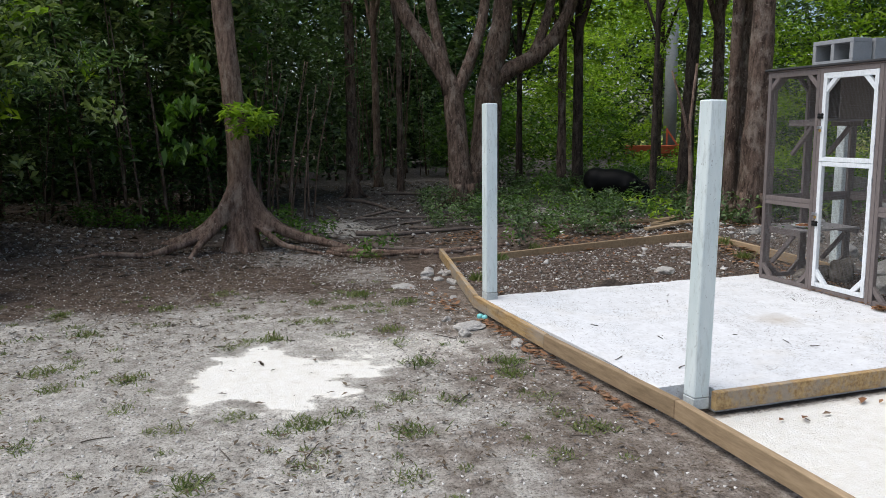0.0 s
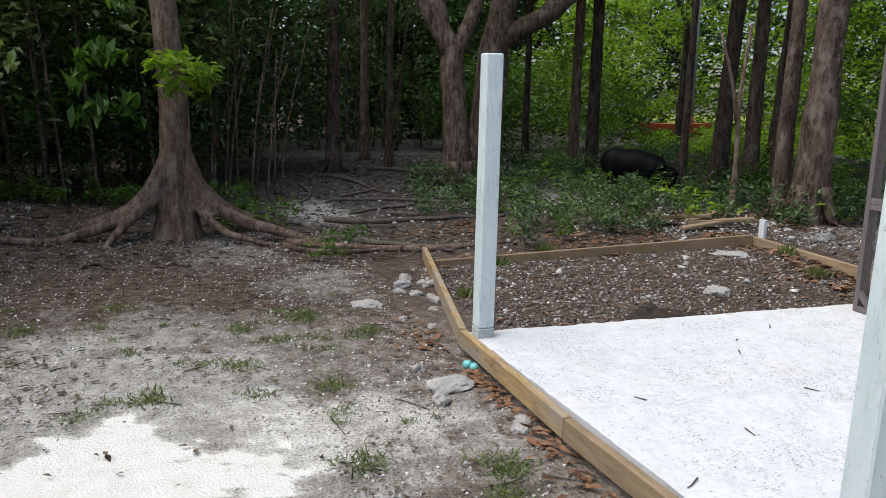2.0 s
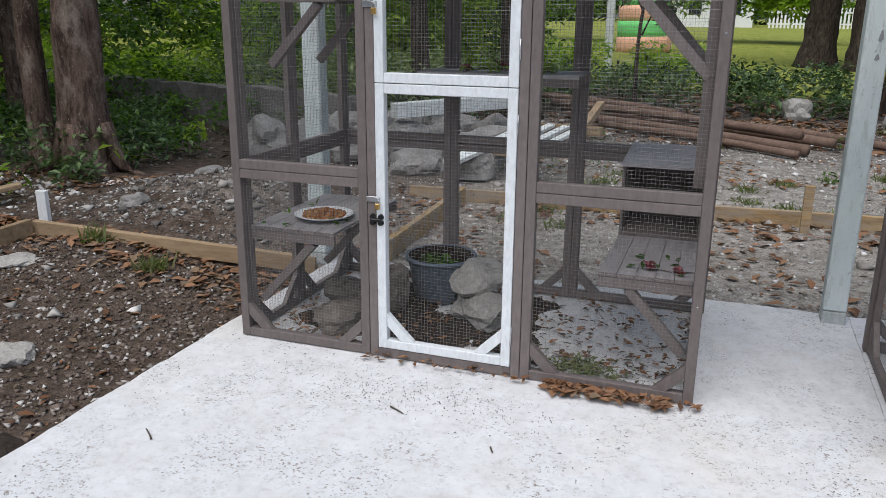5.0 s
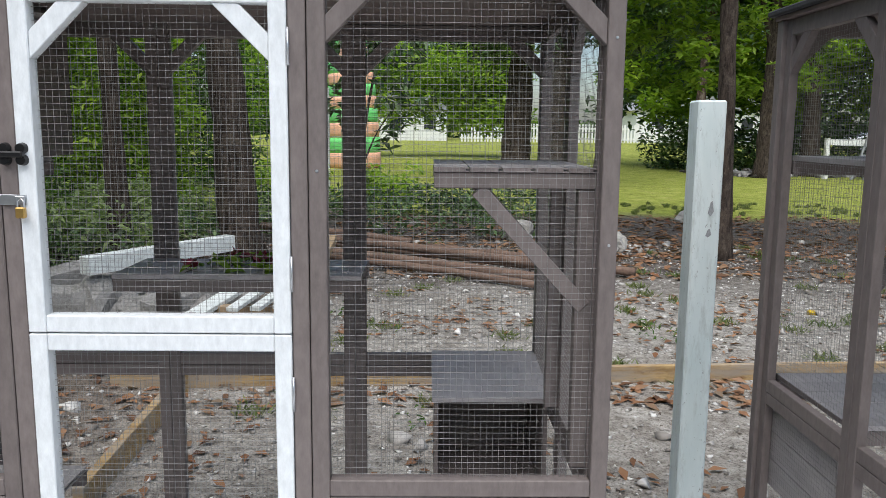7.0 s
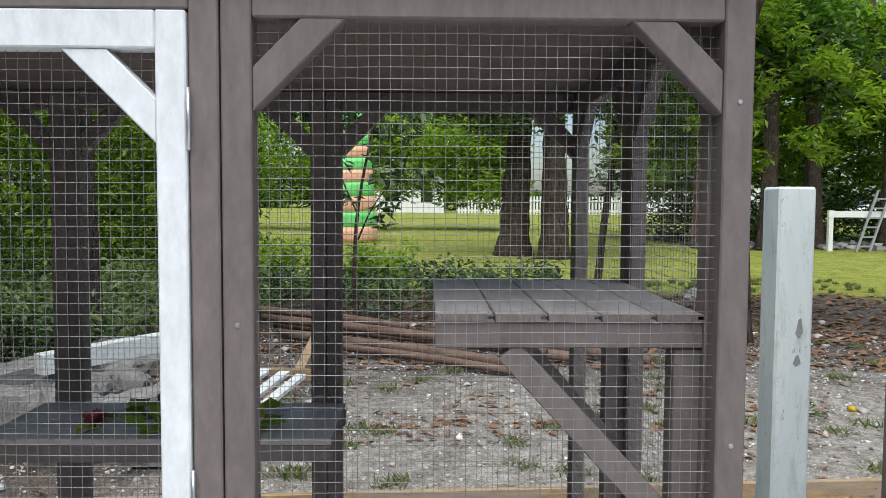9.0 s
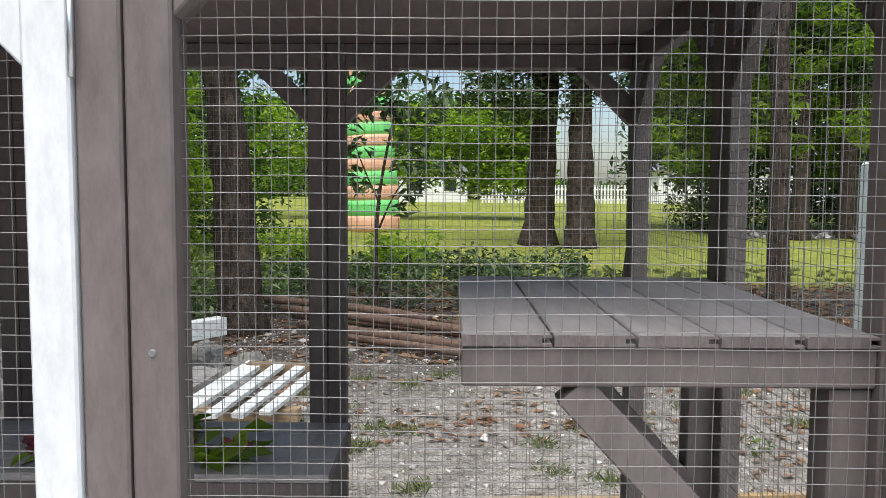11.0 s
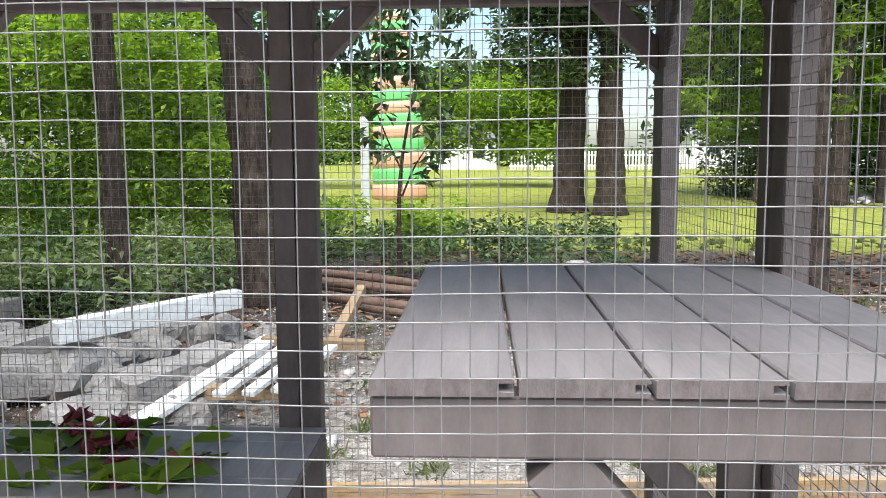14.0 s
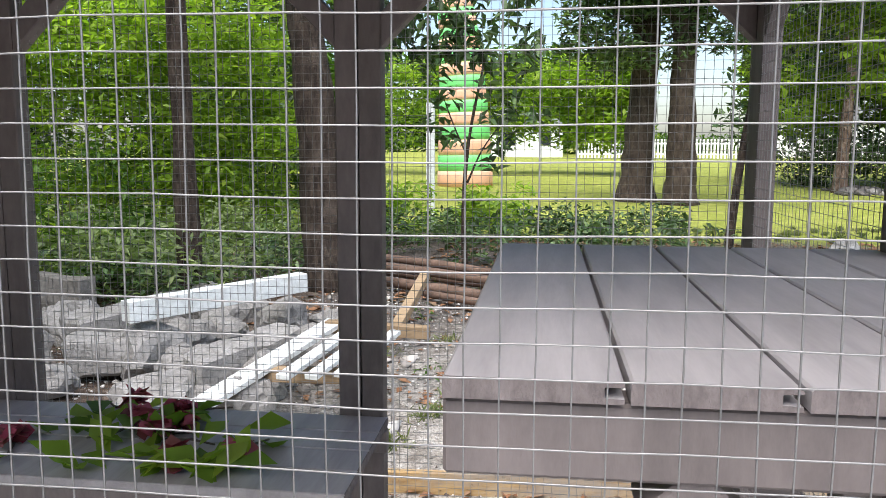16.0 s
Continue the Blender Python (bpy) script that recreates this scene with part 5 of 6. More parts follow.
thicket("woodland_foliage", [(-7.6, 5.2), (-6.0, 6.6), (-4.4, 7.2)][::-1], 110, 1.2, 0.0, 1.4, 0.28, 28, 0.11, M_LEAF_MID, "leafy shrubs along the low wall")
# crowns that roof the wood and its edge
# Brighter leaf colour stands for sun falling between the trunks.
thicket("woodland_foliage", [(-9.0, 3.2), (-11.0, 4.6), (-13.0, 7.0)][::-1], 150, 2.0, 1.4, 5.5, 0.3, 24, 0.14, M_LEAF_SUN_TONE, "bright leaves between the trunks, sunlit by leaf colour")
thicket("woodland_foliage", W_LEFT[::-1], 430, 0.6, 1.6, 5.2, 0.32, 24, 0.14, M_LEAF_OLIVE, "lighter green sprays at the wood edge")
thicket("woodland_foliage", W_LEFT[::-1], 330, 0.5, 0.8, 4.2, 0.24, 18, 0.17, M_LEAF_MID, "green leafy sprays on the wood edge")
thicket("woodland_foliage", [(-15.5, 6.5), (-13.5, 10.5), (-10.5, 13.5)][::-1], 230, 2.0, 1.6, 7.0, 0.45, 30, 0.18, M_LEAF_SUN_TONE, "sunlit young foliage behind")
thicket("woodland_foliage", [(-16, 17.5), (-10, 18.5), (-5.2, 18.5)][::-1], 700, 4.0, 0.0, 8.5, 0.7, 34, 0.26, M_LEAF_MID, "tall green trees behind the shrubs")
# Dark leaf colour holds the backlit shade of the hanging boughs.
thicket("woodland_foliage", [(0.6, 20.0), (2.4, 20.4), (6.0, 19.8)][::-1], 150, 2.4, 3.5, 6.0, 0.5, 44, 0.22, M_LEAF_DARK_SHADE, "dark leafy boughs hanging from the lawn trees")
boughs = np.column_stack([rng.uniform(-2.4, -0.5, 42), rng.uniform(9.2, 9.9, 42), rng.uniform(2.4, 3.5, 42)])
tagged(leaves("leafy_boughs", clumps(boughs, 0.24, 20), 0.18, M_LEAF_DARK_SHADE, None, droop=0.6), "dark drooping leafy boughs above the sapling", "foliage", kind="stuff")
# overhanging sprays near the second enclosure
# Boughs split by colour: bright leaves as lit, dark leaves as shaded.
thicket("woodland_foliage", [(1.9, 8.6), (3.3, 8.4), (7.6, 8.0)][::-1], 150, 2.4, 2.1, 5.8, 0.27, 70, 0.14, M_LEAF_SUN_TONE, "overhanging leafy boughs of the young tree")
thicket("woodland_foliage", [(1.9, 9.4), (3.3, 9.2), (7.6, 8.8)][::-1], 85, 1.6, 2.4, 5.8, 0.42, 50, 0.14, M_LEAF_DARK_SHADE, "leafy boughs behind the young tree, shaded by dark leaf colour")

fern = [(-4.6 + rng.normal(0, 0.30), -6.0 + rng.normal(0, 0.35), 1.95 + rng.normal(0, 0.22)) for _ in range(20)]
tagged(leaves("fern_spray", clumps(fern, 0.22, 40), 0.09, M_LEAF_DARK_SHADE, None, droop=0.3, wide=0.2), "feathery pale green spray at the wood edge", "foliage", kind="stuff")
for mat, n, size, lab in ((M_LEAF_OLIVE, 150, 0.13, "pale green leafy sprays hanging at the wood edge"), (M_LEAF_SUN_TONE, 45, 0.14, "yellow-green leafy sprays hanging at the wood edge")):
    c = rng.normal((-5.1, -7.0, 2.2), (0.45, 0.6, 0.42), (n, 3))
    tagged(leaves("leafy_spray", clumps(c, 0.2, 26), size, mat, None, droop=0.35), lab, "foliage", kind="stuff")
W_FRONT = [(-5.6, -6.6), (-4.5, -7.9), (-3.0, -9.4)]
thicket("woodland_foliage", W_FRONT, 120, 0.9, 1.0, 2.6, 0.24, 22, 0.10, M_LEAF_DARK_SHADE, "dark leafy shrubs behind the statue")
thicket("woodland_foliage", W_FRONT, 260, 0.9, 1.35, 4.2, 0.26, 26, 0.13, M_LEAF_OLIVE, "green leafy sprays of young trees")
thicket("woodland_foliage", W_FRONT, 70, 0.5, 2.1, 4.0, 0.22, 24, 0.14, M_LEAF_SUN_TONE, "bright yellow-green sprays of young trees")
# saplings and stems in the dark wood
stems = bmesh.new()
for i in range(170):
    xy = along_line([(a, b_, 0) for a, b_ in (W_LEFT[::-1] if i % 3 else W_PATH[::-1])], 1, 2.6)[0]
    z = gz(*xy)
    dx, dy = random.uniform(-0.4, 0.4), random.uniform(-0.4, 0.4)
    h = random.uniform(1.8, 5)
    r = random.uniform(0.008, 0.032)
    pts = smooth_path([(xy[0], xy[1], z - 0.05), (xy[0] + dx * 0.2, xy[1] + dy * 0.3, z + h * 0.35), (xy[0] + dx, xy[1] + dy, z + h)], 7)
    join_into(stems, tube(pts, np.linspace(r, r * 0.4, 7), 6))
tagged(link_mesh("thin_stems", stems, M_BARK, None, "", True), "many thin bare stems of saplings in the wood", "stems", kind="stuff")

pale_stems = bmesh.new()
for i in range(16):
    x, y, h = -8.2 + random.uniform(-0.5, 0.5), -3.3 + random.uniform(-0.5, 0.5), random.uniform(1.6, 2.6)
    dx, dy = random.uniform(-0.25, 0.25), random.uniform(-0.2, 0.5)
    pts = smooth_path([(x, y, gz(x, y) - 0.05), (x + dx * 0.25, y + dy * 0.3, h * 0.45), (x + dx, y + dy, h)], 7)
    join_into(pale_stems, tube(pts, np.linspace(0.016, 0.006, 7), 6))
tagged(link_mesh("thin_stems", pale_stems, M_BARK_PALE, None, "", True), "clump of pale thin stems beside the buttressed tree", "stems", kind="stuff")
# fallen branches and roots on the wood floor
for i, (x, y, L, a, r) in enumerate(((-9.9, -2.0, 1.9, 20, 0.035), (-8.7, -1.5, 1.5, -35, 0.03), (-6.6, -1.8, 1.3, 62, 0.03), (-6.3, -2.6, 1.4, 80, 0.04), (-5.4, -2.55, 1.2, 40, 0.03), (-9.0, -2.4, 1.6, -10, 0.03), (-7.7, -2.3, 1.7, 75, 0.03), (-10.6, -1.2, 2.0, 60, 0.04), (-7.2, -1.4, 1.0, -60, 0.022))):
    c_, s_ = math.cos(radians(a)), math.sin(radians(a))
    way = [(x + c_ * L * q - s_ * 0.05 * L * math.sin(5 * q + i), y + s_ * L * q + c_ * 0.05 * L * math.sin(5 * q + i)) for q in (0, 0.25, 0.5, 0.75, 1)]
    pts = smooth_path([(p, q, gz(p, q) + 0.6 * r) for p, q in way], 14)
    tagged(link_mesh("fallen_branch", tube(pts, np.linspace(r, r * 0.45, 14), 8, True, 0.5), M_BRANCH, None, "", True), "dead branch lying on the wood floor", "branch", "fallen branches")

# undergrowth
def spread(x0, x1, y0, y1, n, keep=None):
    p = rng.uniform((x0, y0), (x1, y1), (n, 2))
    if keep is not None:
        p = p[keep(p[:, 0], p[:, 1])]
    return p


def low_plants(name, xy, h, r, per, size, mat, label):
    c = np.column_stack([xy, ground_z(xy[:, 0], xy[:, 1]) + h * rng.uniform(0.25, 1, len(xy))])
    return tagged(leaves(name, clumps(c, r, per), size, mat), label, "plants", kind="stuff")


under = spread(-12.5, -4.3, 0.2, 7.5, 640, lambda x, y: (y > 0.9 + 0.28 * (x + 4.2) + 1.1 * (vnoise(x, y, 4) - 0.4)) & (y < 6.5 + 0.2 * (x + 6)) & (vnoise(x * 1.9, y * 1.9, 8) > 0.48))
low_plants("undergrowth", under, 0.36, 0.16, 48, 0.07, M_LEAF_DARK_SHADE, "low leafy green undergrowth over stony ground")
under = spread(-12.5, -4.6, 1.0, 8.5, 520, lambda x, y: (vnoise(x, y, 14) > 0.5) & ((y > 3.4) | (x < -9)))
low_plants("undergrowth", under, 0.32, 0.22, 30, 0.09, M_LEAF_MID, "dark green taller undergrowth")
under = spread(-8.8, -4.4, -1.7, 1.6, 430, lambda x, y: (y > -1.85 + 0.22 * (-4.9 - x)) & (x - 0.167 * y < -4.05) & (vnoise(x * 2.1, y * 2.1, 18) > 0.5))
low_plants("undergrowth", under, 0.34, 0.14, 46, 0.055, M_LEAF_DARK_SHADE, "low dark leafy plants behind the bed board")
under = spread(-8.0, -4.4, -1.2, 1.8, 40, lambda x, y: (y > -1.6 + 0.22 * (-4.9 - x)))
low_plants("undergrowth", under, 0.30, 0.14, 22, 0.08, M_LEAF_MID, "taller green plants behind the bed board")
under = spread(-9, -4.4, 0.6, 4.0, 45)
low_plants("undergrowth", under, 0.30, 0.14, 12, 0.10, M_LEAF_SUN_TONE, "lighter leaves in the undergrowth")
# Dark shrubs added to fill in the deep shade under the trees.
under = np.vstack([spread(-7.4, -4.4, -9.0, -6.9, 110), spread(-4.9, -3.5, -8.6, -7.2, 70)])
low_plants("undergrowth", under, 0.8, 0.24, 34, 0.08, M_LEAF_DARK_SHADE, "added dark low shrubs standing for the wood's deep shade")
under = np.vstack([spread(-6.6, -5.9, -3.9, -2.9, 10), spread(-5.0, -4.4, -3.0, -2.6, 3), spread(-7.6, -6.8, -6, -3.2, 30)])
low_plants("undergrowth", under, 0.25, 0.16, 40, 0.07, M_LEAF_MID, "small green plants by the tree roots")
under = spread(-15, -5.2, 6.2, 10.5, 380)
low_plants("undergrowth", under, 0.5, 0.26, 26, 0.13, M_LEAF_SUN_TONE, "bright green ground cover behind the low wall")
under = spread(-4.5, 1.8, 9.3, 13.0, 240, lambda x, y: (vnoise(x, y, 24) > 0.42))
low_plants("undergrowth", under, 0.55, 0.25, 34, 0.11, M_LEAF_DARK_SHADE, "dark weeds and rubble plants at the lawn edge")
under = spread(-6.8, -2.5, 6.1, 9.8, 230, lambda x, y: (x < -3.2) | (y > 9.0))
low_plants("undergrowth", under, 0.75, 0.28, 30, 0.11, M_LEAF_OLIVE, "leafy green weeds behind the rubble heap")
under = spread(-6.8, -2.4, 6.1, 9.8, 150, lambda x, y: (x < -3.0) | (y > 9.0))
low_plants("undergrowth", under, 0.5, 0.28, 30, 0.10, M_LEAF_DARK_SHADE, "dark green weeds behind the rubble heap")
under = spread(-3.6, -0.6, 11.5, 14.0, 40)
low_plants("undergrowth", under, 0.8, 0.3, 40, 0.16, M_LEAF_SUN_TONE, "bright tall grass and ferns at the lawn edge")


# ---- pigs: plain statues ----
def pig_statue(name, loc, turn, label, size=1.0, drop=0.0):
    """One closed plain shape: body, head, snout, ears, legs and tail."""
    bm = bmesh.new()

    def blob(c, r, sub=3):
        g = bmesh.ops.create_icosphere(bm, subdivisions=sub, radius=1.0)["verts"]
        for q in g:
            q.co = Vector((c[0] + q.co.x * r[0], c[1] + q.co.y * r[1], c[2] + q.co.z * r[2]))

    blob((-0.02, 0, 0.455), (0.42, 0.205, 0.235))
    blob((-0.28, 0, 0.49), (0.23, 0.195, 0.215))
    blob((0.24, 0, 0.45 - 0.2 * drop), (0.23, 0.19, 0.225))
    blob((0.46, 0, 0.46 - 0.7 * drop), (0.18, 0.135, 0.15))
    blob((0.61 - 0.15 * drop, 0, 0.42 - 1.2 * drop), (0.12, 0.075, 0.075))
    for s in (-1, 1):
        blob((0.42, 0.12 * s, 0.60 - 0.7 * drop), (0.045, 0.05, 0.07), 2)
        for x in (0.25, -0.32):
            join_into(bm, tube([(x, 0.105 * s, 0.42), (x + 0.01, 0.11 * s, 0.22), (x, 0.11 * s, 0.10), (x + 0.02, 0.11 * s, 0.0)], [0.105, 0.068, 0.048, 0.056], 10))
    join_into(bm, tube([(-0.46, 0, 0.56), (-0.53, 0.02, 0.62), (-0.60, 0.03, 0.64)], [0.014, 0.01, 0.006], 6))
    bmesh.ops.scale(bm, vec=(size, size, size), verts=bm.verts)
    me_ob = link_mesh(name, bm, M_STATUE, None, "", True)
    rm = me_ob.modifiers.new("remesh", "REMESH")
    rm.mode, rm.voxel_size, rm.use_smooth_shade = "VOXEL", 0.02, True
    sm = me_ob.modifiers.new("smooth", "SMOOTH")
    sm.factor, sm.iterations = 0.5, 22
    me_ob.location, me_ob.rotation_euler = loc, (0, 0, radians(turn))
    return tagged(me_ob, label, "statue", "pig statues")


pig_statue("pig_statue", (-3.43, -6.58, gz(-3.43, -6.58) - 0.01), 337, "glossy black pig statue standing at the wood edge")
pig_statue("pig_statue", (-7.5, 1.9, gz(-7.5, 1.9) - 0.01), 46, "black pig statue with lowered head in the undergrowth", 0.96, 0.19)


# ---- far things ----
M_ORANGE_BAND, M_GREEN_BAND = plain("orange_fabric", (0.90, 0.50, 0.33), 0.6), plain("green_fabric", (0.20, 0.75, 0.22), 0.6)
tw = thing("striped_tower", "tall inflatable tower with green and orange stripes", "inflatable", (-3.45, 28.0, gz(-3.45, 28)))
tw_path = smooth_path([(0.25, 0, 0), (0.2, 0, 2), (0.12, 0, 3.6), (0.0, 0, 5.2), (-0.15, 0, 6.4)], 46)
for k in range(15):
    ring_p = tw_path[3 * k : 3 * k + 4]
    r_k = 1.0 - 0.38 * (k + 0.5) / 15
    part("stripe_band", tube(ring_p, [r_k * 0.992, r_k * 1.003, r_k * 1.003, r_k * 0.992], 24, True, 0.02), (M_ORANGE_BAND, M_GREEN_BAND)[k % 2], tw, ("orange stripe", "green stripe")[k % 2], True)

# white picket fence and pale buildings far off
M_FARWHITE = plain("white_wall", (0.78, 0.78, 0.76), 0.8)
fence = thing("picket_fence", "long white picket fence beyond the lawn", "fence", (0, 62, gz(0, 62)))
for i in range(60):
    x = 2.0 + i * 0.26
    part("picket", box(x, x + 0.14, 0, 0.03, 0.1, 1.55, 0.0), M_FARWHITE, fence)
part("fence_rail", box(1.9, 17.8, 0.032, 0.08, 0.35, 0.47, 0.0), M_FARWHITE, fence)
part("fence_rail", box(1.9, 17.8, 0.032, 0.08, 1.15, 1.27, 0.0), M_FARWHITE, fence)
M_GLASSD = plain("dark_glass", (0.03, 0.035, 0.04), 0.12)


def far_house(x, y, w, d, h, label):
    t = thing("house", label, "house", (x, y, gz(x, y)))
    part("wall", box(-w / 2, w / 2, 0, d, 0, h, 0.0), M_FARWHITE, t)
    bm = prism([(-w / 2 - 0.4, h), (w / 2 + 0.4, h), (w / 2 - 1.5, h + 1.3), (-w / 2 + 1.5, h + 1.3)], -0.4, d + 0.4)
    part("roof", bm, M_BLOCK, t)
    for k in range(3):
        wx = -w / 2 + w * (k + 0.5) / 3
        part("window", box(wx - 0.5, wx + 0.5, -0.04, 0.02, 1.0, 2.2, 0.0), M_GLASSD, t)


far_house(-3.5, 68, 9, 6, 2.6, "low white house behind the trees")
far_house(24, 70, 12, 7, 2.8, "low white house beyond the fence")


def parked_car(x, y, turn, mat, label):
    t = thing("parked_car", label, "car", (x, y, gz(x, y)), turn, "parked cars")
    prof = [(-2.1, 0.35), (-2.15, 0.8), (-1.9, 1.0), (-1.2, 1.05), (-0.6, 1.5), (0.9, 1.52), (1.6, 1.05), (2.1, 0.98), (2.15, 0.4)]
    bm = prism(prof, -0.85, 0.85)
    bmesh.ops.bevel(bm, geom=bm.edges[:], offset=0.06, segments=2, affect="EDGES")
    part("body", bm, mat, t, "", True)
    for s in (-1, 1):
        part("side_window", prism([(-1.0, 1.08), (-0.55, 1.42), (0.85, 1.44), (1.35, 1.08)], 0.86 * s - 0.01, 0.86 * s + 0.01), M_GLASSD, t)
        for wx in (-1.3, 1.3):
            bm = bmesh.new()
            c = bmesh.ops.create_cone(bm, cap_ends=True, segments=20, radius1=0.34, radius2=0.34, depth=0.22)["verts"]
            bmesh.ops.transform(bm, matrix=pose(wx, 0.78 * s, 0.34, 90), verts=c)
            wh = part("wheel", bm, M_BLACK, t)
            bm = bmesh.new()
            c = bmesh.ops.create_cone(bm, cap_ends=True, segments=16, radius1=0.2, radius2=0.18, depth=0.02)["verts"]
            bmesh.ops.transform(bm, matrix=pose(wx, 0.9 * s, 0.34, 90), verts=c)
            part("rim", bm, M_ZINC, wh)


M_CARW, M_CARS = plain("white_car_paint", (0.75, 0.75, 0.76), 0.25), plain("silver_car_paint", (0.4, 0.42, 0.45), 0.3, 0.5)
parked_car(19.5, 44, 10, M_CARW, "white parked car beyond the trees")
parked_car(26, 45, -5, M_CARS, "silver parked car beyond the trees")
parked_car(32.5, 43, 4, M_CARW, "white parked car beyond the trees")

# orange boat hull on a stand and concrete pole at the back of the wood
M_ORANGE = plain("faded_orange_paint", (0.42, 0.09, 0.035), 0.6)
boat = thing("boat_hull", "faded orange boat hull lying among the trees", "boat", (-19.9, 10.95, gz(-19.9, 10.95)), 55)
boat.scale = (0.7, 0.7, 0.8)
bm = bmesh.new()
sec = []
for i, s in enumerate(np.linspace(-1, 1, 11)):
    w = 0.55 * (1 - 0.75 * max(0, s) ** 2)
    zz = 0.1 * max(0, s) ** 2
    sec.append([bm.verts.new((1.6 * s, y_, z_ + zz)) for y_, z_ in ((-w, 0.62), (-w * 0.85, 0.3), (0, 0.12), (w * 0.85, 0.3), (w, 0.62), (w * 0.9, 0.6), (0, 0.3), (-w * 0.9, 0.6))])
for a, b_ in zip(sec, sec[1:]):
    for k in range(8):
        bm.faces.new((a[k], a[(k + 1) % 8], b_[(k + 1) % 8], b_[k]))
bm.faces.new(sec[0][::-1])
bm.faces.new(sec[-1])
bmesh.ops.recalc_face_normals(bm, faces=bm.faces)
part("hull", bm, M_ORANGE, boat)
part("stand", box(-1.0, 1.0, -0.3, 0.3, 0.0, 0.13, 0.01), M_TIMBER_OLD, boat)
part("brace_post", beam((0.35, 0.6, 0), (0.35, 0.6, 1.35), 0.08, 0.08, 0.004, (0, 1, 0)), M_ORANGE, boat)
part("brace_post", beam((0.35, 0.6, 1.3), (0.95, 0.6, 0.5), 0.07, 0.05, 0.004, (0, 1, 0)), M_ORANGE, boat)
pole = thing("utility_pole", "grey concrete utility pole with cables among trees", "pole", (-21.15, 12.2, gz(-21.15, 12.2)))
part("shaft", tube([(0, 0, -0.2), (0, 0, 3), (0, 0, 8)], [0.24, 0.22, 0.16], 10), M_BLOCK, pole, "", True)
for z in (2.35, 2.5, 2.62):
    part("cable", tube(smooth_path([(0, 0, z), (-3, -9, z - 0.15), (-7, -20, z + 0.1)], 12), [0.012] * 12, 5), M_BLACK, pole)

M_OLDCON = two_scale("old_concrete", (0.10, 0.092, 0.082), (0.235, 0.22, 0.20), 5, 40, 0.92, 0.6, 0.008)
# low concrete wall behind the undergrowth
bm = bmesh.new()
pts = smooth_path([(-14.5, 8.6, 0), (-9.5, 6.9, 0), (-6.5, 6.0, 0), (-4.0, 5.7, 0)], 24)
for p, q in zip(pts, pts[1:]):
    za_, zb_ = gz(p[0], p[1]) - 0.05, 0.42 + 0.05 * noise.noise(Vector(p))
    join_into(bm, box(0, float(np.linalg.norm(q - p)) - 0.004, -0.09, 0.09, za_, zb_, 0.012, pose(p[0], p[1], 0, 0, 0, math.degrees(math.atan2(q[1] - p[1], q[0] - p[0])))))
bmesh.ops.subdivide_edges(bm, edges=bm.edges[:], cuts=2, use_grid_fill=True)
for q in bm.verts:
    q.co += Vector((noise.noise(q.co * 3.1), noise.noise(q.co * 3.1 + Vector((7, 0, 0))), noise.noise(q.co * 2.3 + Vector((0, 7, 0))))) * 0.05
tagged(link_mesh("low_wall", bm, M_OLDCON), "low weathered concrete wall behind undergrowth", "wall", kind="structure")

# white boards and broken concrete in the rubble heap
M_OLDWHITE = two_scale("flaking_white_paint", (0.5, 0.53, 0.52), (0.72, 0.75, 0.74), 4, 30, 0.7, 0.4, 0.003, (0.3, 1, 1))
for p, q, w, h in (((-3.0, 4.45, 0.38), (-2.18, 5.62, 0.40), 0.12, 0.14), ((-2.10, 3.5, 0.10), (-1.70, 4.80, 0.28), 0.14, 0.035), ((-1.70, 3.70, 0.22), (-1.52, 4.70, 0.29), 0.08, 0.03), ((-1.55, 3.72, 0.22), (-1.37, 4.62, 0.29), 0.075, 0.03), ((-1.41, 3.78, 0.22), (-1.24, 4.52, 0.29), 0.07, 0.03)):
    tagged(link_mesh("white_board", beam(p, q, w, h, 0.003), M_OLDWHITE), "flaking white painted board lying on rubble", "board", "white boards")
for p, q in (((-1.95, 4.05, 0.13), (-1.25, 3.98, 0.16)), ((-1.75, 4.75, 0.26), (-1.05, 4.65, 0.26)), ((-1.40, 5.3, 0.1), (-1.40, 6.8, 0.28))):
    tagged(link_mesh("bearer", beam(p, q, 0.08, 0.08, 0.004), M_TIMBER_OLD), "weathered bearer under the white boards", "board")
for p, q, w, h in (((-3.40, 4.45, 0.06), (-2.92, 4.60, 0.10), 0.26, 0.26), ((-2.42, 4.15, 0.05), (-2.05, 4.90, 0.10), 0.26, 0.26), ((-3.7, 4.9, 0.1), (-3.2, 5.5, 0.16), 0.4, 0.25)):
    bm = beam(p, q, w, h, 0.02)
    bmesh.ops.subdivide_edges(bm, edges=bm.edges[:], cuts=4, use_grid_fill=True)
    for q_ in bm.verts:
        q_.co += Vector((noise.noise(q_.co * 4), noise.noise(q_.co * 4 + Vector((9, 0, 0))), noise.noise(q_.co * 4 + Vector((0, 9, 0))))) * 0.045
    tagged(link_mesh("concrete_chunk", bm, M_STONE), "broken grey concrete slab in the rubble heap", "concrete", "concrete chunks")
for i in range(34):
    x, y = random.uniform(-4.4, -1.9), random.uniform(3.9, 6.4)
    s = random.uniform(0.1, 0.3)
    rough_stone("rubble_block", (x, y, gz(x, y) - 0.03), (s, s * 0.8, s * random.uniform(0.5, 0.9)), 10 + i * 0.7, "broken grey concrete lump in a rubble heap")
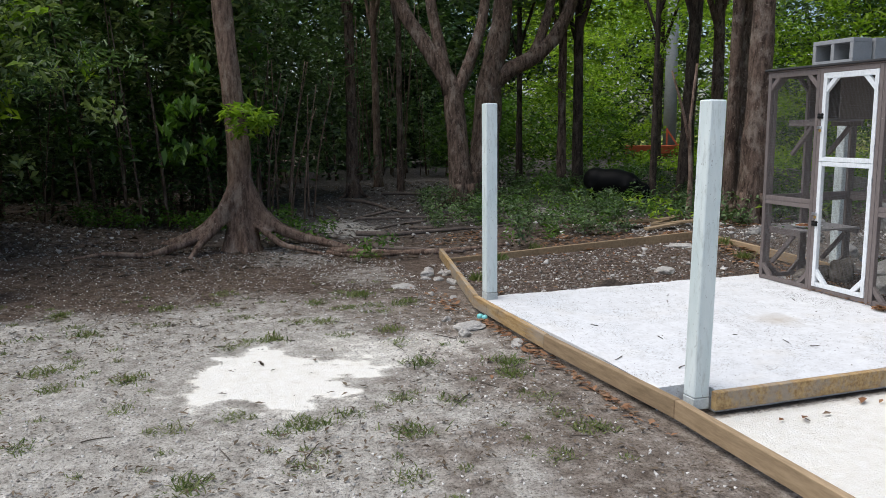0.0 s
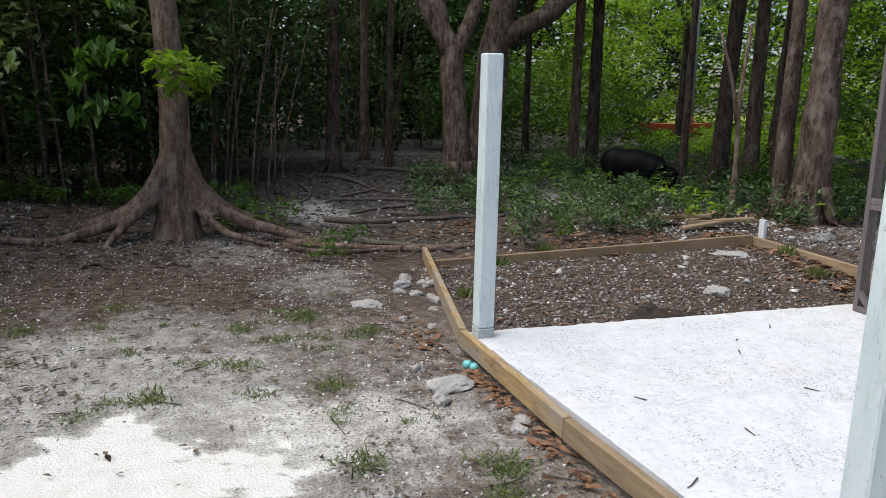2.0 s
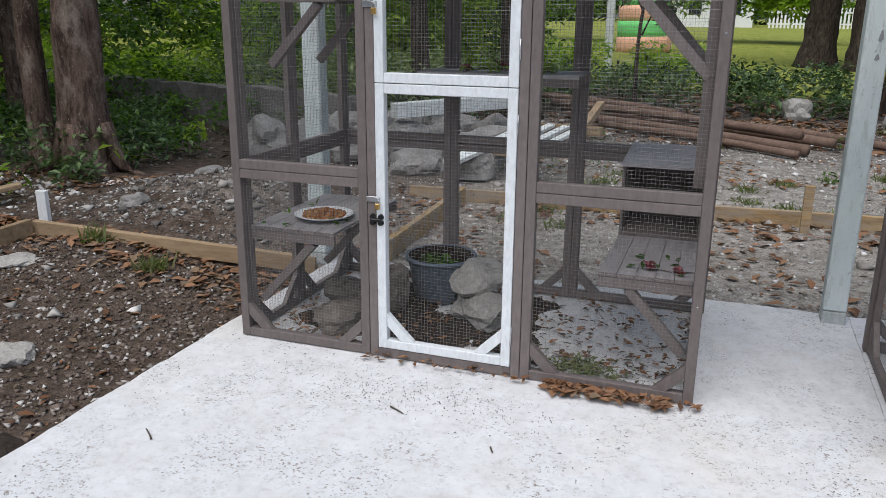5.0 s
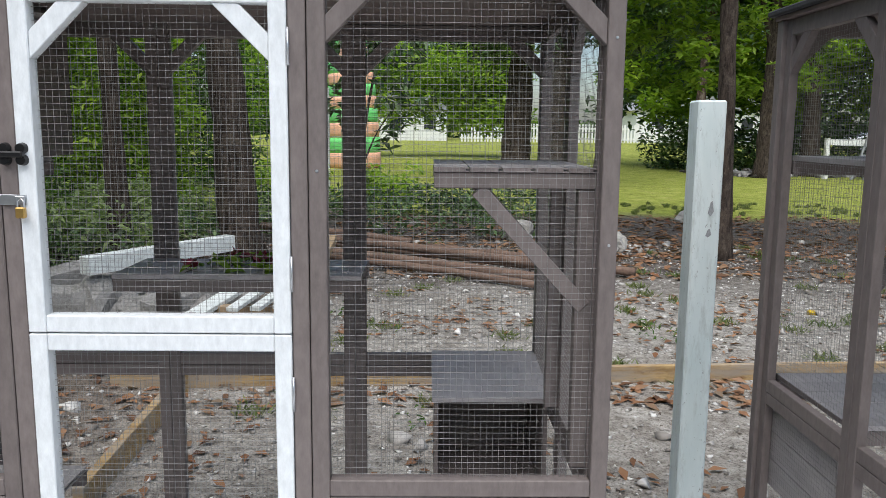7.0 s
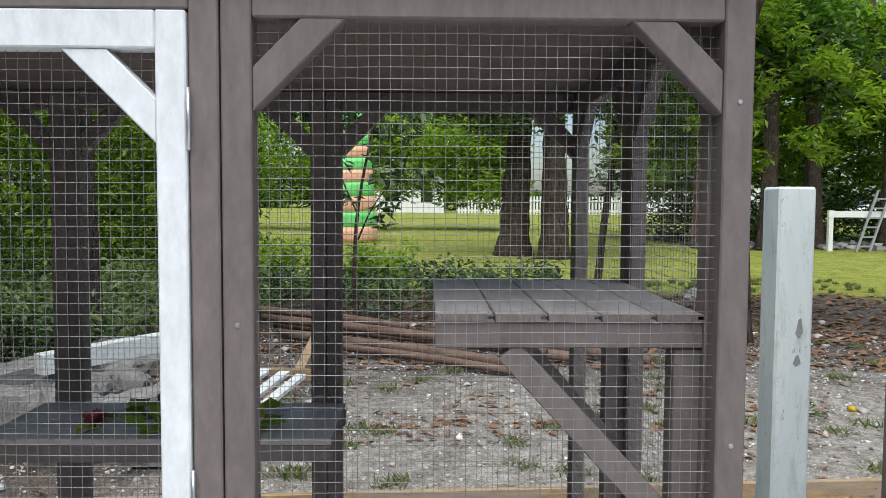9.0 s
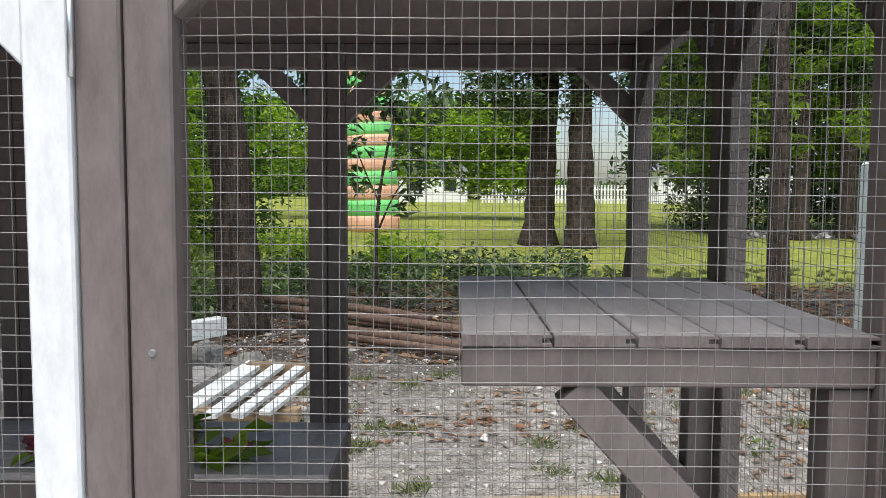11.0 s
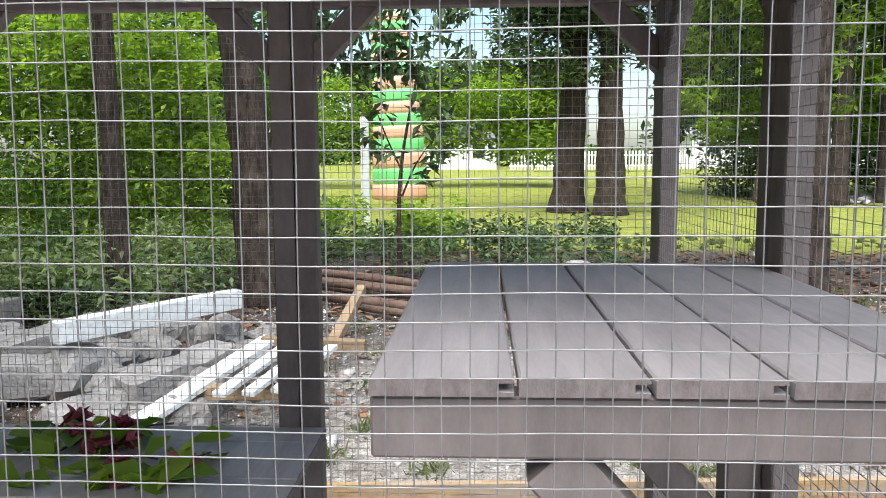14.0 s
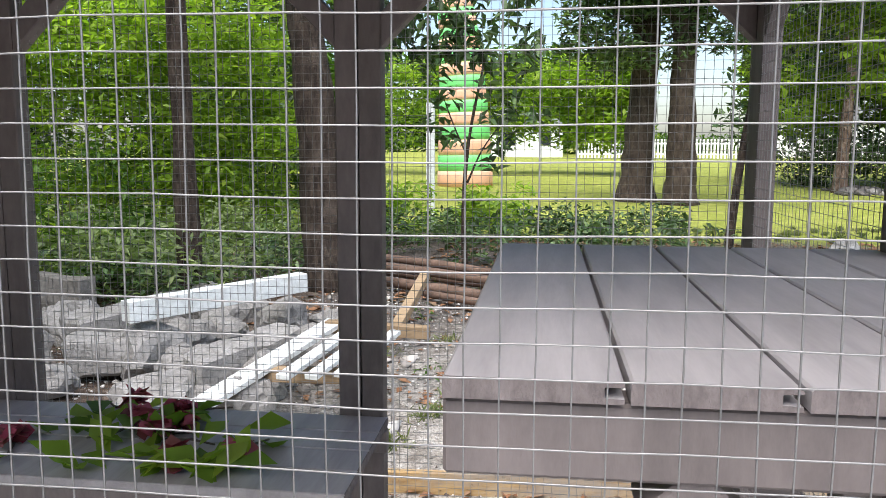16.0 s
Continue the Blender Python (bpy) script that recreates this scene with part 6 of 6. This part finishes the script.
for i in range(14):
    x, y = random.uniform(-3.3, -1.95), random.uniform(3.7, 4.9)
    s = random.uniform(0.07, 0.15)
    rough_stone("rubble_block", (x, y, gz(x, y) + 0.02), (s * 1.3, s, s), 60 + i * 0.7, "broken grey concrete lump in a rubble heap")
for i in range(7):
    x, y = random.uniform(-3.7, -2.3), random.uniform(1.2, 2.5)
    s = random.uniform(0.05, 0.12)
    rough_stone("rubble_block", (x, y, gz(x, y) - 0.02), (s, s * 0.8, s * 0.6), 40 + i * 0.7, "pale limestone lump in a low heap")

# poles piled on the ground
M_LOG = two_scale("red_brown_log", (0.08, 0.05, 0.038), (0.21, 0.14, 0.105), 6, 30, 0.85, 0.6, 0.006, (1, 1, 1))
for i, (p, q, r) in enumerate((((-2.3, 8.4, 0.12), (0.75, 6.5, 0.08), 0.065), ((-2.0, 8.0, 0.0), (0.8, 6.2, -0.03), 0.07), ((-2.2, 8.6, 0.02), (1.1, 6.75, -0.02), 0.07), ((-1.5, 7.5, -0.03), (0.7, 6.0, -0.05), 0.05), ((-2.6, 8.9, 0.16), (-0.6, 7.9, 0.1), 0.06), ((-0.4, 8.3, -0.02), (1.8, 6.7, -0.04), 0.06))):
    pts = smooth_path([p, tuple((np.array(p) + q) / 2 + (0, 0, 0.02)), q], 9)
    tagged(link_mesh("log", tube(pts, [r * 0.78] * 9, 10, True, 0.15), M_LOG, None, "", True), "long red-brown pole in a pile", "log", "pile of logs")

# stones, leaves, weeds and twigs on the ground
def scatter(name, xy, size, mat, label, cat, lift=0.3, flat=0.6):
    s = np.asarray(size) * rng.uniform(0.5, 1.4, len(xy))
    pts = np.column_stack([xy, ground_z(xy[:, 0], xy[:, 1]) + s * lift * 0.4])
    return tagged(crumbs(name, pts, s, mat, None, flat), label, cat, kind="stuff")


bare = lambda x, y: ((x + 0.70) / 0.62) ** 2 + ((y + 4.28) / 0.7) ** 2 > 1
off_slab = lambda x, y: ~((x > -1.97) & (x < 2.7) & (y > -2.62) & (y < 1.2))
scatter("gravel", spread(-4.4, -1.9, -2.3, 0.85, 8000, lambda x, y: (x - 0.167 * y > -3.68) & off_slab(x, y)), 0.02, M_PEBBLE_DARK, "small grey and white gravel in the bed", "gravel")
scatter("gravel", spread(-4.4, -1.9, -2.3, 0.85, 140, lambda x, y: (x - 0.167 * y > -3.68) & off_slab(x, y)), 0.035, M_PEBBLE, "larger pale stones in the bed", "gravel")
scatter("gravel", spread(-4.2, -1.9, -2.3, 0.75, 700, lambda x, y: (x - 0.167 * y > -3.68) & off_slab(x, y)), 0.017, M_PEBBLE_PALE, "pale limestone chips in the bed", "gravel")
scatter("gravel", spread(-4.2, -1.9, -2.3, 0.75, 20, lambda x, y: (x - 0.167 * y > -3.68) & off_slab(x, y)), 0.06, M_PEBBLE_PALE, "pale limestone lumps in the bed", "gravel")
scatter("gravel", spread(-6.0, 2.8, -7.0, -2.65, 13000, bare), 0.012, M_PEBBLE_PALE, "fine gravel strewn over the sand", "gravel")
scatter("gravel", spread(-5.2, 0.6, -3.6, -2.6, 900, lambda x, y: (y < -2.7 - 0.22 * (x + 1.9)) & off_slab(x, y)), 0.016, M_PEBBLE_PALE, "pale stones along the edging boards", "gravel")
scatter("gravel", spread(-13, -4.5, -7.5, 8, 13000), 0.025, M_PEBBLE, "grey stones over the wood floor", "gravel")
scatter("gravel", spread(-6.9, -5.3, -7.6, -5.4, 420), 0.045, M_PEBBLE_DARK, "grey stones on the mound", "gravel")
scatter("gravel", spread(-4, 5, 1.2, 9, 9000, off_slab), 0.022, M_PEBBLE_PALE, "gravel in the yard behind", "gravel")
scatter("gravel", spread(-4, 5, 1.2, 11, 220, off_slab), 0.075, M_PEBBLE_PALE, "larger stones in the yard behind", "gravel")
scatter("gravel", spread(-3.9, -2.2, 1.05, 2.5, 2600), 0.018, M_PEBBLE, "pale limestone rubble in a low heap", "gravel")
scatter("gravel", spread(-3.9, -2.3, 1.05, 2.4, 60), 0.05, M_PEBBLE, "grey limestone lumps in a low heap", "gravel")
scatter("gravel", rng.normal((2.1, 8.9), (0.28, 0.2), (60, 2)), 0.08, M_PEBBLE_PALE, "small pale stones round the yard rock", "gravel")
scatter("gravel", spread(8.5, 26, 24.5, 27, 520), 0.3, M_PEBBLE, "row of grey stones at the lawn edge", "gravel")
scatter("gravel", spread(-5.6, -4.0, 0.3, 2.2, 600), 0.03, M_PEBBLE_PALE, "pale stones and wood scraps behind the bed", "gravel")
scatter("gravel", spread(-8.5, -4.3, -2.0, 2.4, 200), 0.045, M_PEBBLE_PALE, "pale stones between the plants", "gravel")
scatter("gravel", spread(-9.5, -4.3, -4.0, -1.2, 110), 0.032, M_PEBBLE_PALE, "pale stones on the bare wood floor", "gravel")


def litter(name, xy, size, label, mat=None, z=None):
    pts = np.column_stack([xy, (ground_z(xy[:, 0], xy[:, 1]) if z is None else z) + 0.008 + 0.012 * rng.uniform(0, 1, len(xy))])
    ob = leaves(name, pts, size, mat or M_LITTER, None, droop=0.0, wide=0.36 if mat else 0.46, vary=0.6, tilt=0.16, curl=0.6)
    return tagged(ob, label, "leaves", kind="stuff")


litter("leaf_litter", spread(-13, -4.4, -9, 9, 11000), 0.075, "brown dry leaves over the wood floor", M_LITTER_OLD)
litter("leaf_litter", spread(-5.9, -3.75, -1.9, 2.2, 2400, lambda x, y: (x - 0.3 * y < -3.55) & (vnoise(x * 1.7, y * 1.7, 91) > 0.4)), 0.06, "reddish dry leaves behind the bed board")
litter("leaf_litter", spread(-4.2, -2.0, 0.1, 0.95, 1500, lambda x, y: y > 0.9 - 0.5 * rng.uniform(0, 1, len(x))), 0.07, "brown dry leaves against the bed boards")
litter("leaf_litter", spread(-5.2, 1.0, -3.6, -2.6, 900, lambda x, y: (y < -2.63) & (y > -2.72 - 0.5 * rng.uniform(0, 1, len(x)) ** 3) & (vnoise(x * 2.3, y * 2.3, 95) > 0.45)), 0.04, "brown dry leaves along the slab edge")
litter("leaf_litter", spread(-2.4, 5, 1.25, 6.0, 3400, lambda x, y: vnoise(x * 1.3, y * 1.3, 83) > 0.5), 0.07, "brown dry leaves strewn over the yard")
scatter("gravel", spread(-4, 5, 1.2, 8, 900, lambda x, y: off_slab(x, y) & (vnoise(x * 0.9, y * 0.9, 85) > 0.5)), 0.02, M_PEBBLE_DARK, "broken brown stones in the yard", "gravel")
in_bed = lambda x, y: (x - 0.167 * y > -3.68) & (x < -1.97)
litter("leaf_litter", spread(-4.4, -1.95, -2.2, 0.85, 1500, in_bed), 0.03, "brown leaf scraps in the gravel bed", M_SCRAP)
litter("leaf_litter", spread(-4.4, -1.95, -2.2, 0.85, 420, in_bed), 0.045, "reddish dry leaves in the gravel bed")
litter("leaf_litter", np.vstack([rng.normal((-1.40, -2.67), (0.12, 0.04), (110, 2)), rng.normal((-0.80, -2.66), (0.25, 0.045), (90, 2)), rng.normal((-2.12, -2.76), (0.12, 0.07), (60, 2)), rng.normal((0.2, -2.66), (0.3, 0.03), (90, 2))]), 0.05, "heap of brown dry leaves against the edging board")
litter("leaf_litter", spread(-2.5, 5, 2.72, 3.3, 700), 0.09, "brown dry leaves along the long board")
litter("leaf_litter", spread(-3.5, 7, 4.6, 9.5, 4200, lambda x, y: vnoise(x * 0.7, y * 0.7, 33) > 0.42), 0.085, "brown dry leaves in the yard behind")
litter("leaf_litter", spread(-1.9, 8, 6.5, 13.0, 4200), 0.12, "brown dry leaves before the lawn")
litter("leaf_litter", spread(-4.2, 2.7, -6.8, -2.65, 10000, lambda x, y: bare(x, y) & (vnoise(x * 1.7, y * 1.7, 71) * 0.6 + vnoise(x * 5, y * 5, 72) * 0.4 > 0.47)), 0.028, "small brown leaf and bark scraps on the sand", M_SCRAP)
litter("leaf_litter", spread(-5.0, 2.7, -6.8, -2.65, 2000, lambda x, y: bare(x, y) & (vnoise(x * 1.1, y * 1.1, 75) * 0.5 + vnoise(x * 4, y * 4, 76) * 0.5 > 0.5)), 0.038, "dark leaf and bark scraps on the sand", M_SCRAP)
litter("leaf_litter", spread(-5.4, -1.6, -7.0, -2.7, 1100), 0.045, "brown dry leaves on the bare soil", M_SCRAP)
litter("leaf_litter", spread(0.72, 2.8, -2.4, -1.0, 260, lambda x, y: y > -1.25 - 0.9 * rng.uniform(0, 1, len(x)) ** 3), 0.06, "brown dry leaves on the white sand")
litter("leaf_litter", spread(-1.7, -0.05, 0.05, 0.92, 620), 0.034, "brown leaf scraps on the enclosure floor", None, 0.0)
litter("leaf_litter", spread(-1.7, -0.05, 0.05, 0.8, 420), 0.032, "dark leaf scraps on the enclosure floor", M_TWIG, 0.0)
litter("leaf_litter", spread(-1.2, 0.05, -0.05, 0.0, 90), 0.035, "brown dry leaves along the enclosure foot", None, 0.0)
litter("leaf_litter", spread(-0.5, -0.08, -0.085, -0.0, 150), 0.05, "brown dry leaves along the enclosure foot", None, 0.0)
litter("leaf_litter", spread(-1.2, -0.2, -4.8, -3.8, 26), 0.045, "a few dark leaves on the white sand", M_SCRAP)
litter("slab_debris", spread(-1.85, 0.55, -2.5, 0.0, 520, lambda x, y: vnoise(x * 3, y * 3, 66) > 0.5), 0.011, "small dark leaf scraps on the slab", M_TWIG, -0.005)
scatter_pts = np.vstack([spread(-1.85, 0.55, -2.5, 0.0, 1700, lambda x, y: vnoise(x * 2.2, y * 2.2, 61) > 0.42), rng.normal((-0.92, -0.26), (0.22, 0.07), (330, 2)), rng.normal((-0.6, -1.25), (0.3, 0.12), (420, 2))])
tagged(crumbs("slab_grit", np.column_stack([scatter_pts, np.zeros(len(scatter_pts))]), 0.0038, M_TWIG), "dark grit on the slab", "grit", kind="stuff")


def weeds(name, xy, h, per, label, wide=0.07, rad=0.35, spreadout=0.8):
    """Tufts of narrow blades."""
    n = len(xy) * per
    base = np.repeat(np.column_stack([xy, ground_z(xy[:, 0], xy[:, 1])]), per, 0) + rng.normal(0, 1, (n, 3)) * (h * rad, h * rad, 0)
    lean = rng.normal(0, 1, (n, 3)) * (spreadout, spreadout, 0) + (0, 0, 1)
    L = h * rng.uniform(0.5, 1.2, (n, 1))
    tip = base + lean / np.linalg.norm(lean, axis=1)[:, None] * L
    s = np.column_stack([rng.normal(0, 1, (n, 2)), np.zeros(n)])
    s = s / np.linalg.norm(s, axis=1)[:, None] * L * wide
    mid = base * 0.45 + tip * 0.55 + (0, 0, 0.02 * h)
    vs = np.stack([base - s, base + s, mid + s * 0.8, tip, mid - s * 0.8], 1).reshape(-1, 3)
    i = 5 * np.arange(n)[:, None]
    f_ = np.concatenate([i + [0, 1, 2], i + [0, 2, 4], i + [4, 2, 3]])
    return tagged(raw_mesh(name, vs, f_, M_GRASS), label, "weeds", kind="stuff")


weeds("grass_tufts", spread(-3.4, 2.7, -6.6, -2.9, 130, bare), 0.028, 40, "small green tufts of grass on the sand", 0.10, 0.7, 1.6)
weeds("grass_tufts", spread(-3.4, 2.7, -6.4, -2.8, 70, bare), 0.03, 120, "flat green tufts of grass on the sand", 0.11, 1.6, 1.8)
weeds("grass_tufts", spread(-3.0, 2.7, -6.4, -2.9, 26, bare), 0.045, 170, "larger green tufts of grass on the sand", 0.09, 1.2, 1.5)
weeds("grass_tufts", np.array([(-3.9, -1.55), (-3.0, -2.15), (-2.7, 0.6), (-3.2, 0.75), (-4.2, -1.0), (-4.7, -2.76)]), 0.10, 90, "green weeds in the bed")
weeds("grass_tufts", spread(-1.6, 4.5, 2.4, 9, 70), 0.07, 70, "green weeds in the yard behind", 0.1, 0.8, 1.2)
under = spread(-2.2, 4.2, 1.9, 9.0, 46, lambda x, y: (vnoise(x * 0.9, y * 0.9, 88) > 0.5) & ((y < 2.8) | (y > 3.4)))
low_plants("undergrowth", under, 0.08, 0.13, 26, 0.05, M_LEAF_MID, "low green weeds in the yard behind")
weeds("grass_tufts", spread(-3.6, 8, 13.2, 15.5, 240), 0.08, 60, "rough grass along the lawn edge")


def bent_twig(x, y, z, L, a, seed):
    p = [(x + L * s * math.cos(a) + 0.12 * L * math.sin(3 * s + seed) * math.sin(a), y + L * s * math.sin(a), z) for s in (0, 0.3, 0.65, 1)]
    return tube(smooth_path(p, 7), np.linspace(0.0035, 0.002, 7), 5)


tw_bm = bmesh.new()
for i in range(70):
    x, y = random.uniform(-3.5, 2.5), random.uniform(-6.3, -2.75)
    if not bare(x, y):
        continue
    join_into(tw_bm, bent_twig(x, y, gz(x, y) + 0.006, random.uniform(0.05, 0.2), random.uniform(0, 6.28), i))
for i in range(14):
    join_into(tw_bm, bent_twig(random.uniform(-1.8, 0.4), random.uniform(-2.4, -0.1), 0.002, random.uniform(0.03, 0.09), random.uniform(0, 6.28), i))
tagged(link_mesh("twigs", tw_bm, M_TWIG, None, "", True), "thin dead twigs strewn on sand and slab", "twigs", kind="stuff")
M_TURQ = plain("turquoise_plastic", (0.22, 0.62, 0.62), 0.4)
for i, (dx, a) in enumerate(((0, 20), (0.05, 70))):
    bm = bmesh.new()
    c = bmesh.ops.create_cone(bm, cap_ends=True, cap_tris=False, segments=18, radius1=0.024, radius2=0.018, depth=0.03)["verts"]
    bmesh.ops.transform(bm, matrix=pose(0, 0, 0.02, 70, 0, a), verts=c)
    ob = link_mesh("plastic_cup", bm, M_TURQ, None, "", True)
    ob.location = (-1.63 + dx, -2.655 + 0.02 * i, gz(-1.63, -2.66))
    tagged(ob, "small turquoise plastic cup lying on dry leaves", "cup", "plastic cups")
for p, s, sd, lab in (((-3.36, 0.32), (0.16, 0.10, 0.03), 70, "flat pale stone in the gravel bed"), ((-2.58, -0.40), (0.11, 0.09, 0.04), 71, "flat pale stone in the gravel bed"), ((-0.89, -2.67), (0.05, 0.04, 0.03), 72, "pale stone beside the edging board"), ((-3.22, -2.59), (0.056, 0.037, 0.025), 73, "pale stone beside the edging board"), ((-3.0, -2.42), (0.037, 0.037, 0.031), 74, "pale stone beside the edging board"), ((-3.45, -2.35), (0.043, 0.037, 0.031), 75, "pale stone beside the edging board"), ((4.05, 11.95), (0.24, 0.17, 0.13), 76, "grey rock at the lawn edge"), ((2.06, 8.9), (0.28, 0.2, 0.15), 77, "pale rock in the yard behind"), ((0.9, 9.6), (0.22, 0.2, 0.2), 78, "pale rock at the lawn edge")):
    rough_stone("rock", (p[0], p[1], gz(*p) - 0.015), s, sd, lab, M_ROCK)
for i, (x, y, s) in enumerate(((-1.38, -2.83, 0.12), (-1.21, -2.93, 0.06), (-0.80, -2.715, 0.045), (-3.38, -2.53, 0.07), (-3.36, -2.33, 0.06), (-2.92, -2.42, 0.05), (-2.92, -2.89, 0.10), (-1.66, -2.91, 0.045), (-2.52, -2.76, 0.04), (-3.12, -2.5, 0.05), (-2.72, -2.5, 0.035), (-2.35, -2.62, 0.035), (-3.6, -2.45, 0.06))):
    rough_stone("rock", (x, y, gz(x, y) - 0.012), (s, s * 0.72, s * (0.3 if s > 0.08 else 0.6)), 80.5 + i * 0.9, "pale limestone bit beside the edging board", M_ROCK)
for p, q in (((-4.6, 0.75, 0.10), (-4.3, 1.3, 0.17)), ((-4.95, 0.45, 0.10), (-4.5, 0.95, 0.18)), ((-4.75, 0.9, 0.09), (-5.0, 1.4, 0.14)), ((-4.4, 0.55, 0.08), (-4.45, 1.1, 0.13)), ((-5.2, 0.6, 0.09), (-4.7, 0.75, 0.13))):
    tagged(link_mesh("scrap_board", beam(p, q, 0.09, 0.03, 0.004), M_TIMBER_OLD), "broken scrap of weathered board on stones", "board", "scrap boards")


# soil and a mossy heap on the enclosure floor
def soil_sheet(name, x0, x1, y0, y1, h, mat, label, seed, power=8):
    bm = bmesh.new()
    bmesh.ops.create_grid(bm, x_segments=34, y_segments=26, size=0.5)
    for q in bm.verts:
        e = 1 - 2 * ((abs(q.co.x) ** power + abs(q.co.y) ** power) ** (1 / power)) * (1 + 0.35 * noise.noise(Vector((q.co.x * 4, q.co.y * 4, seed))))
        u = Vector((x0 + (q.co.x + 0.5) * (x1 - x0), y0 + (q.co.y + 0.5) * (y1 - y0), 0))
        n = noise.noise(u * 5 + Vector((seed, 0, 0))) + 0.5 * noise.noise(u * 17 + Vector((seed, 0, 0)))
        u.z = h * (min(1, e * 2.2) * (0.7 + 1.1 * n) - 0.32) - 0.002
        q.co = u
    return tagged(link_mesh(name, bm, mat, None, "", True), label, "soil", kind="stuff")


soil_sheet("soil_layer", -1.72, -0.55, 0.045, 0.91, 0.035, M_SOIL, "dark damp soil over the enclosure floor", 3.0)
soil_sheet("soil_layer", -2.42, -1.93, -1.42, -0.75, 0.06, M_SOIL, "dark damp heap of soil in the gravel bed", 5.0, 2).location = (0, 0, gz(-2.15, -1.1) + 0.012)
xy_m = np.column_stack([rng.normal(-0.40, 0.07, 420), np.clip(rng.normal(0.14, 0.04, 420), 0.05, 0.3)])
moss_pts = np.column_stack([xy_m, 0.004 + 0.025 * rng.uniform(0, 1, 420)])
tagged(leaves("moss_heap", moss_pts, 0.022, M_GRASS, None, droop=-0.4), "mossy green heap of clippings on the floor", "clippings", kind="stuff")

# ladder and white rail under the far trees
rail = thing("rail_fence", "low white rail fence under the far trees", "fence", (12.4, 24.0, gz(12.4, 24.0)))
for x in (0, 2.2, 4.4):
    part("post", box(x - 0.07, x + 0.07, -0.07, 0.07, 0, 1.3, 0.0), M_FARWHITE, rail)
part("rail", box(-0.1, 4.6, -0.09, -0.072, 1.08, 1.28, 0.0), M_FARWHITE, rail)
lad = thing("ladder", "pale wooden ladder leaning beside the rail", "ladder", (13.1, 23.7, gz(13.1, 23.7)))
for x in (0, 0.42):
    part("stile", beam((x, 0, 0), (x + 0.75, 0.2, 1.95), 0.06, 0.06, 0.0, (0, 1, 0)), M_BLOCK, lad)
for i in range(6):
    q = (i + 0.6) / 6.5
    part("rung", beam((0.75 * q, 0.2 * q, 1.95 * q), (0.42 + 0.75 * q, 0.2 * q, 1.95 * q), 0.05, 0.05, 0.0), M_BLOCK, lad)
pp = tagged(link_mesh("stake", beam((-2.55, 15.0, -0.1), (-2.55, 15.0, 2.27), 0.16, 0.1, 0.004, (0, 1, 0)), M_OLDWHITE), "tall pale weathered stake at the lawn edge", "stake")
M_YELLOW = plain("yellow_rind", (0.50, 0.34, 0.02), 0.6)
ob = rough_stone("fallen_fruit", (2.92, 5.08, gz(2.92, 5.08)), (0.04, 0.034, 0.026), 91, "fallen yellow fruit on the ground")
ob.data.materials[0] = M_YELLOW
tagged(ob, "fallen yellow fruit lying on the sand", "fruit")
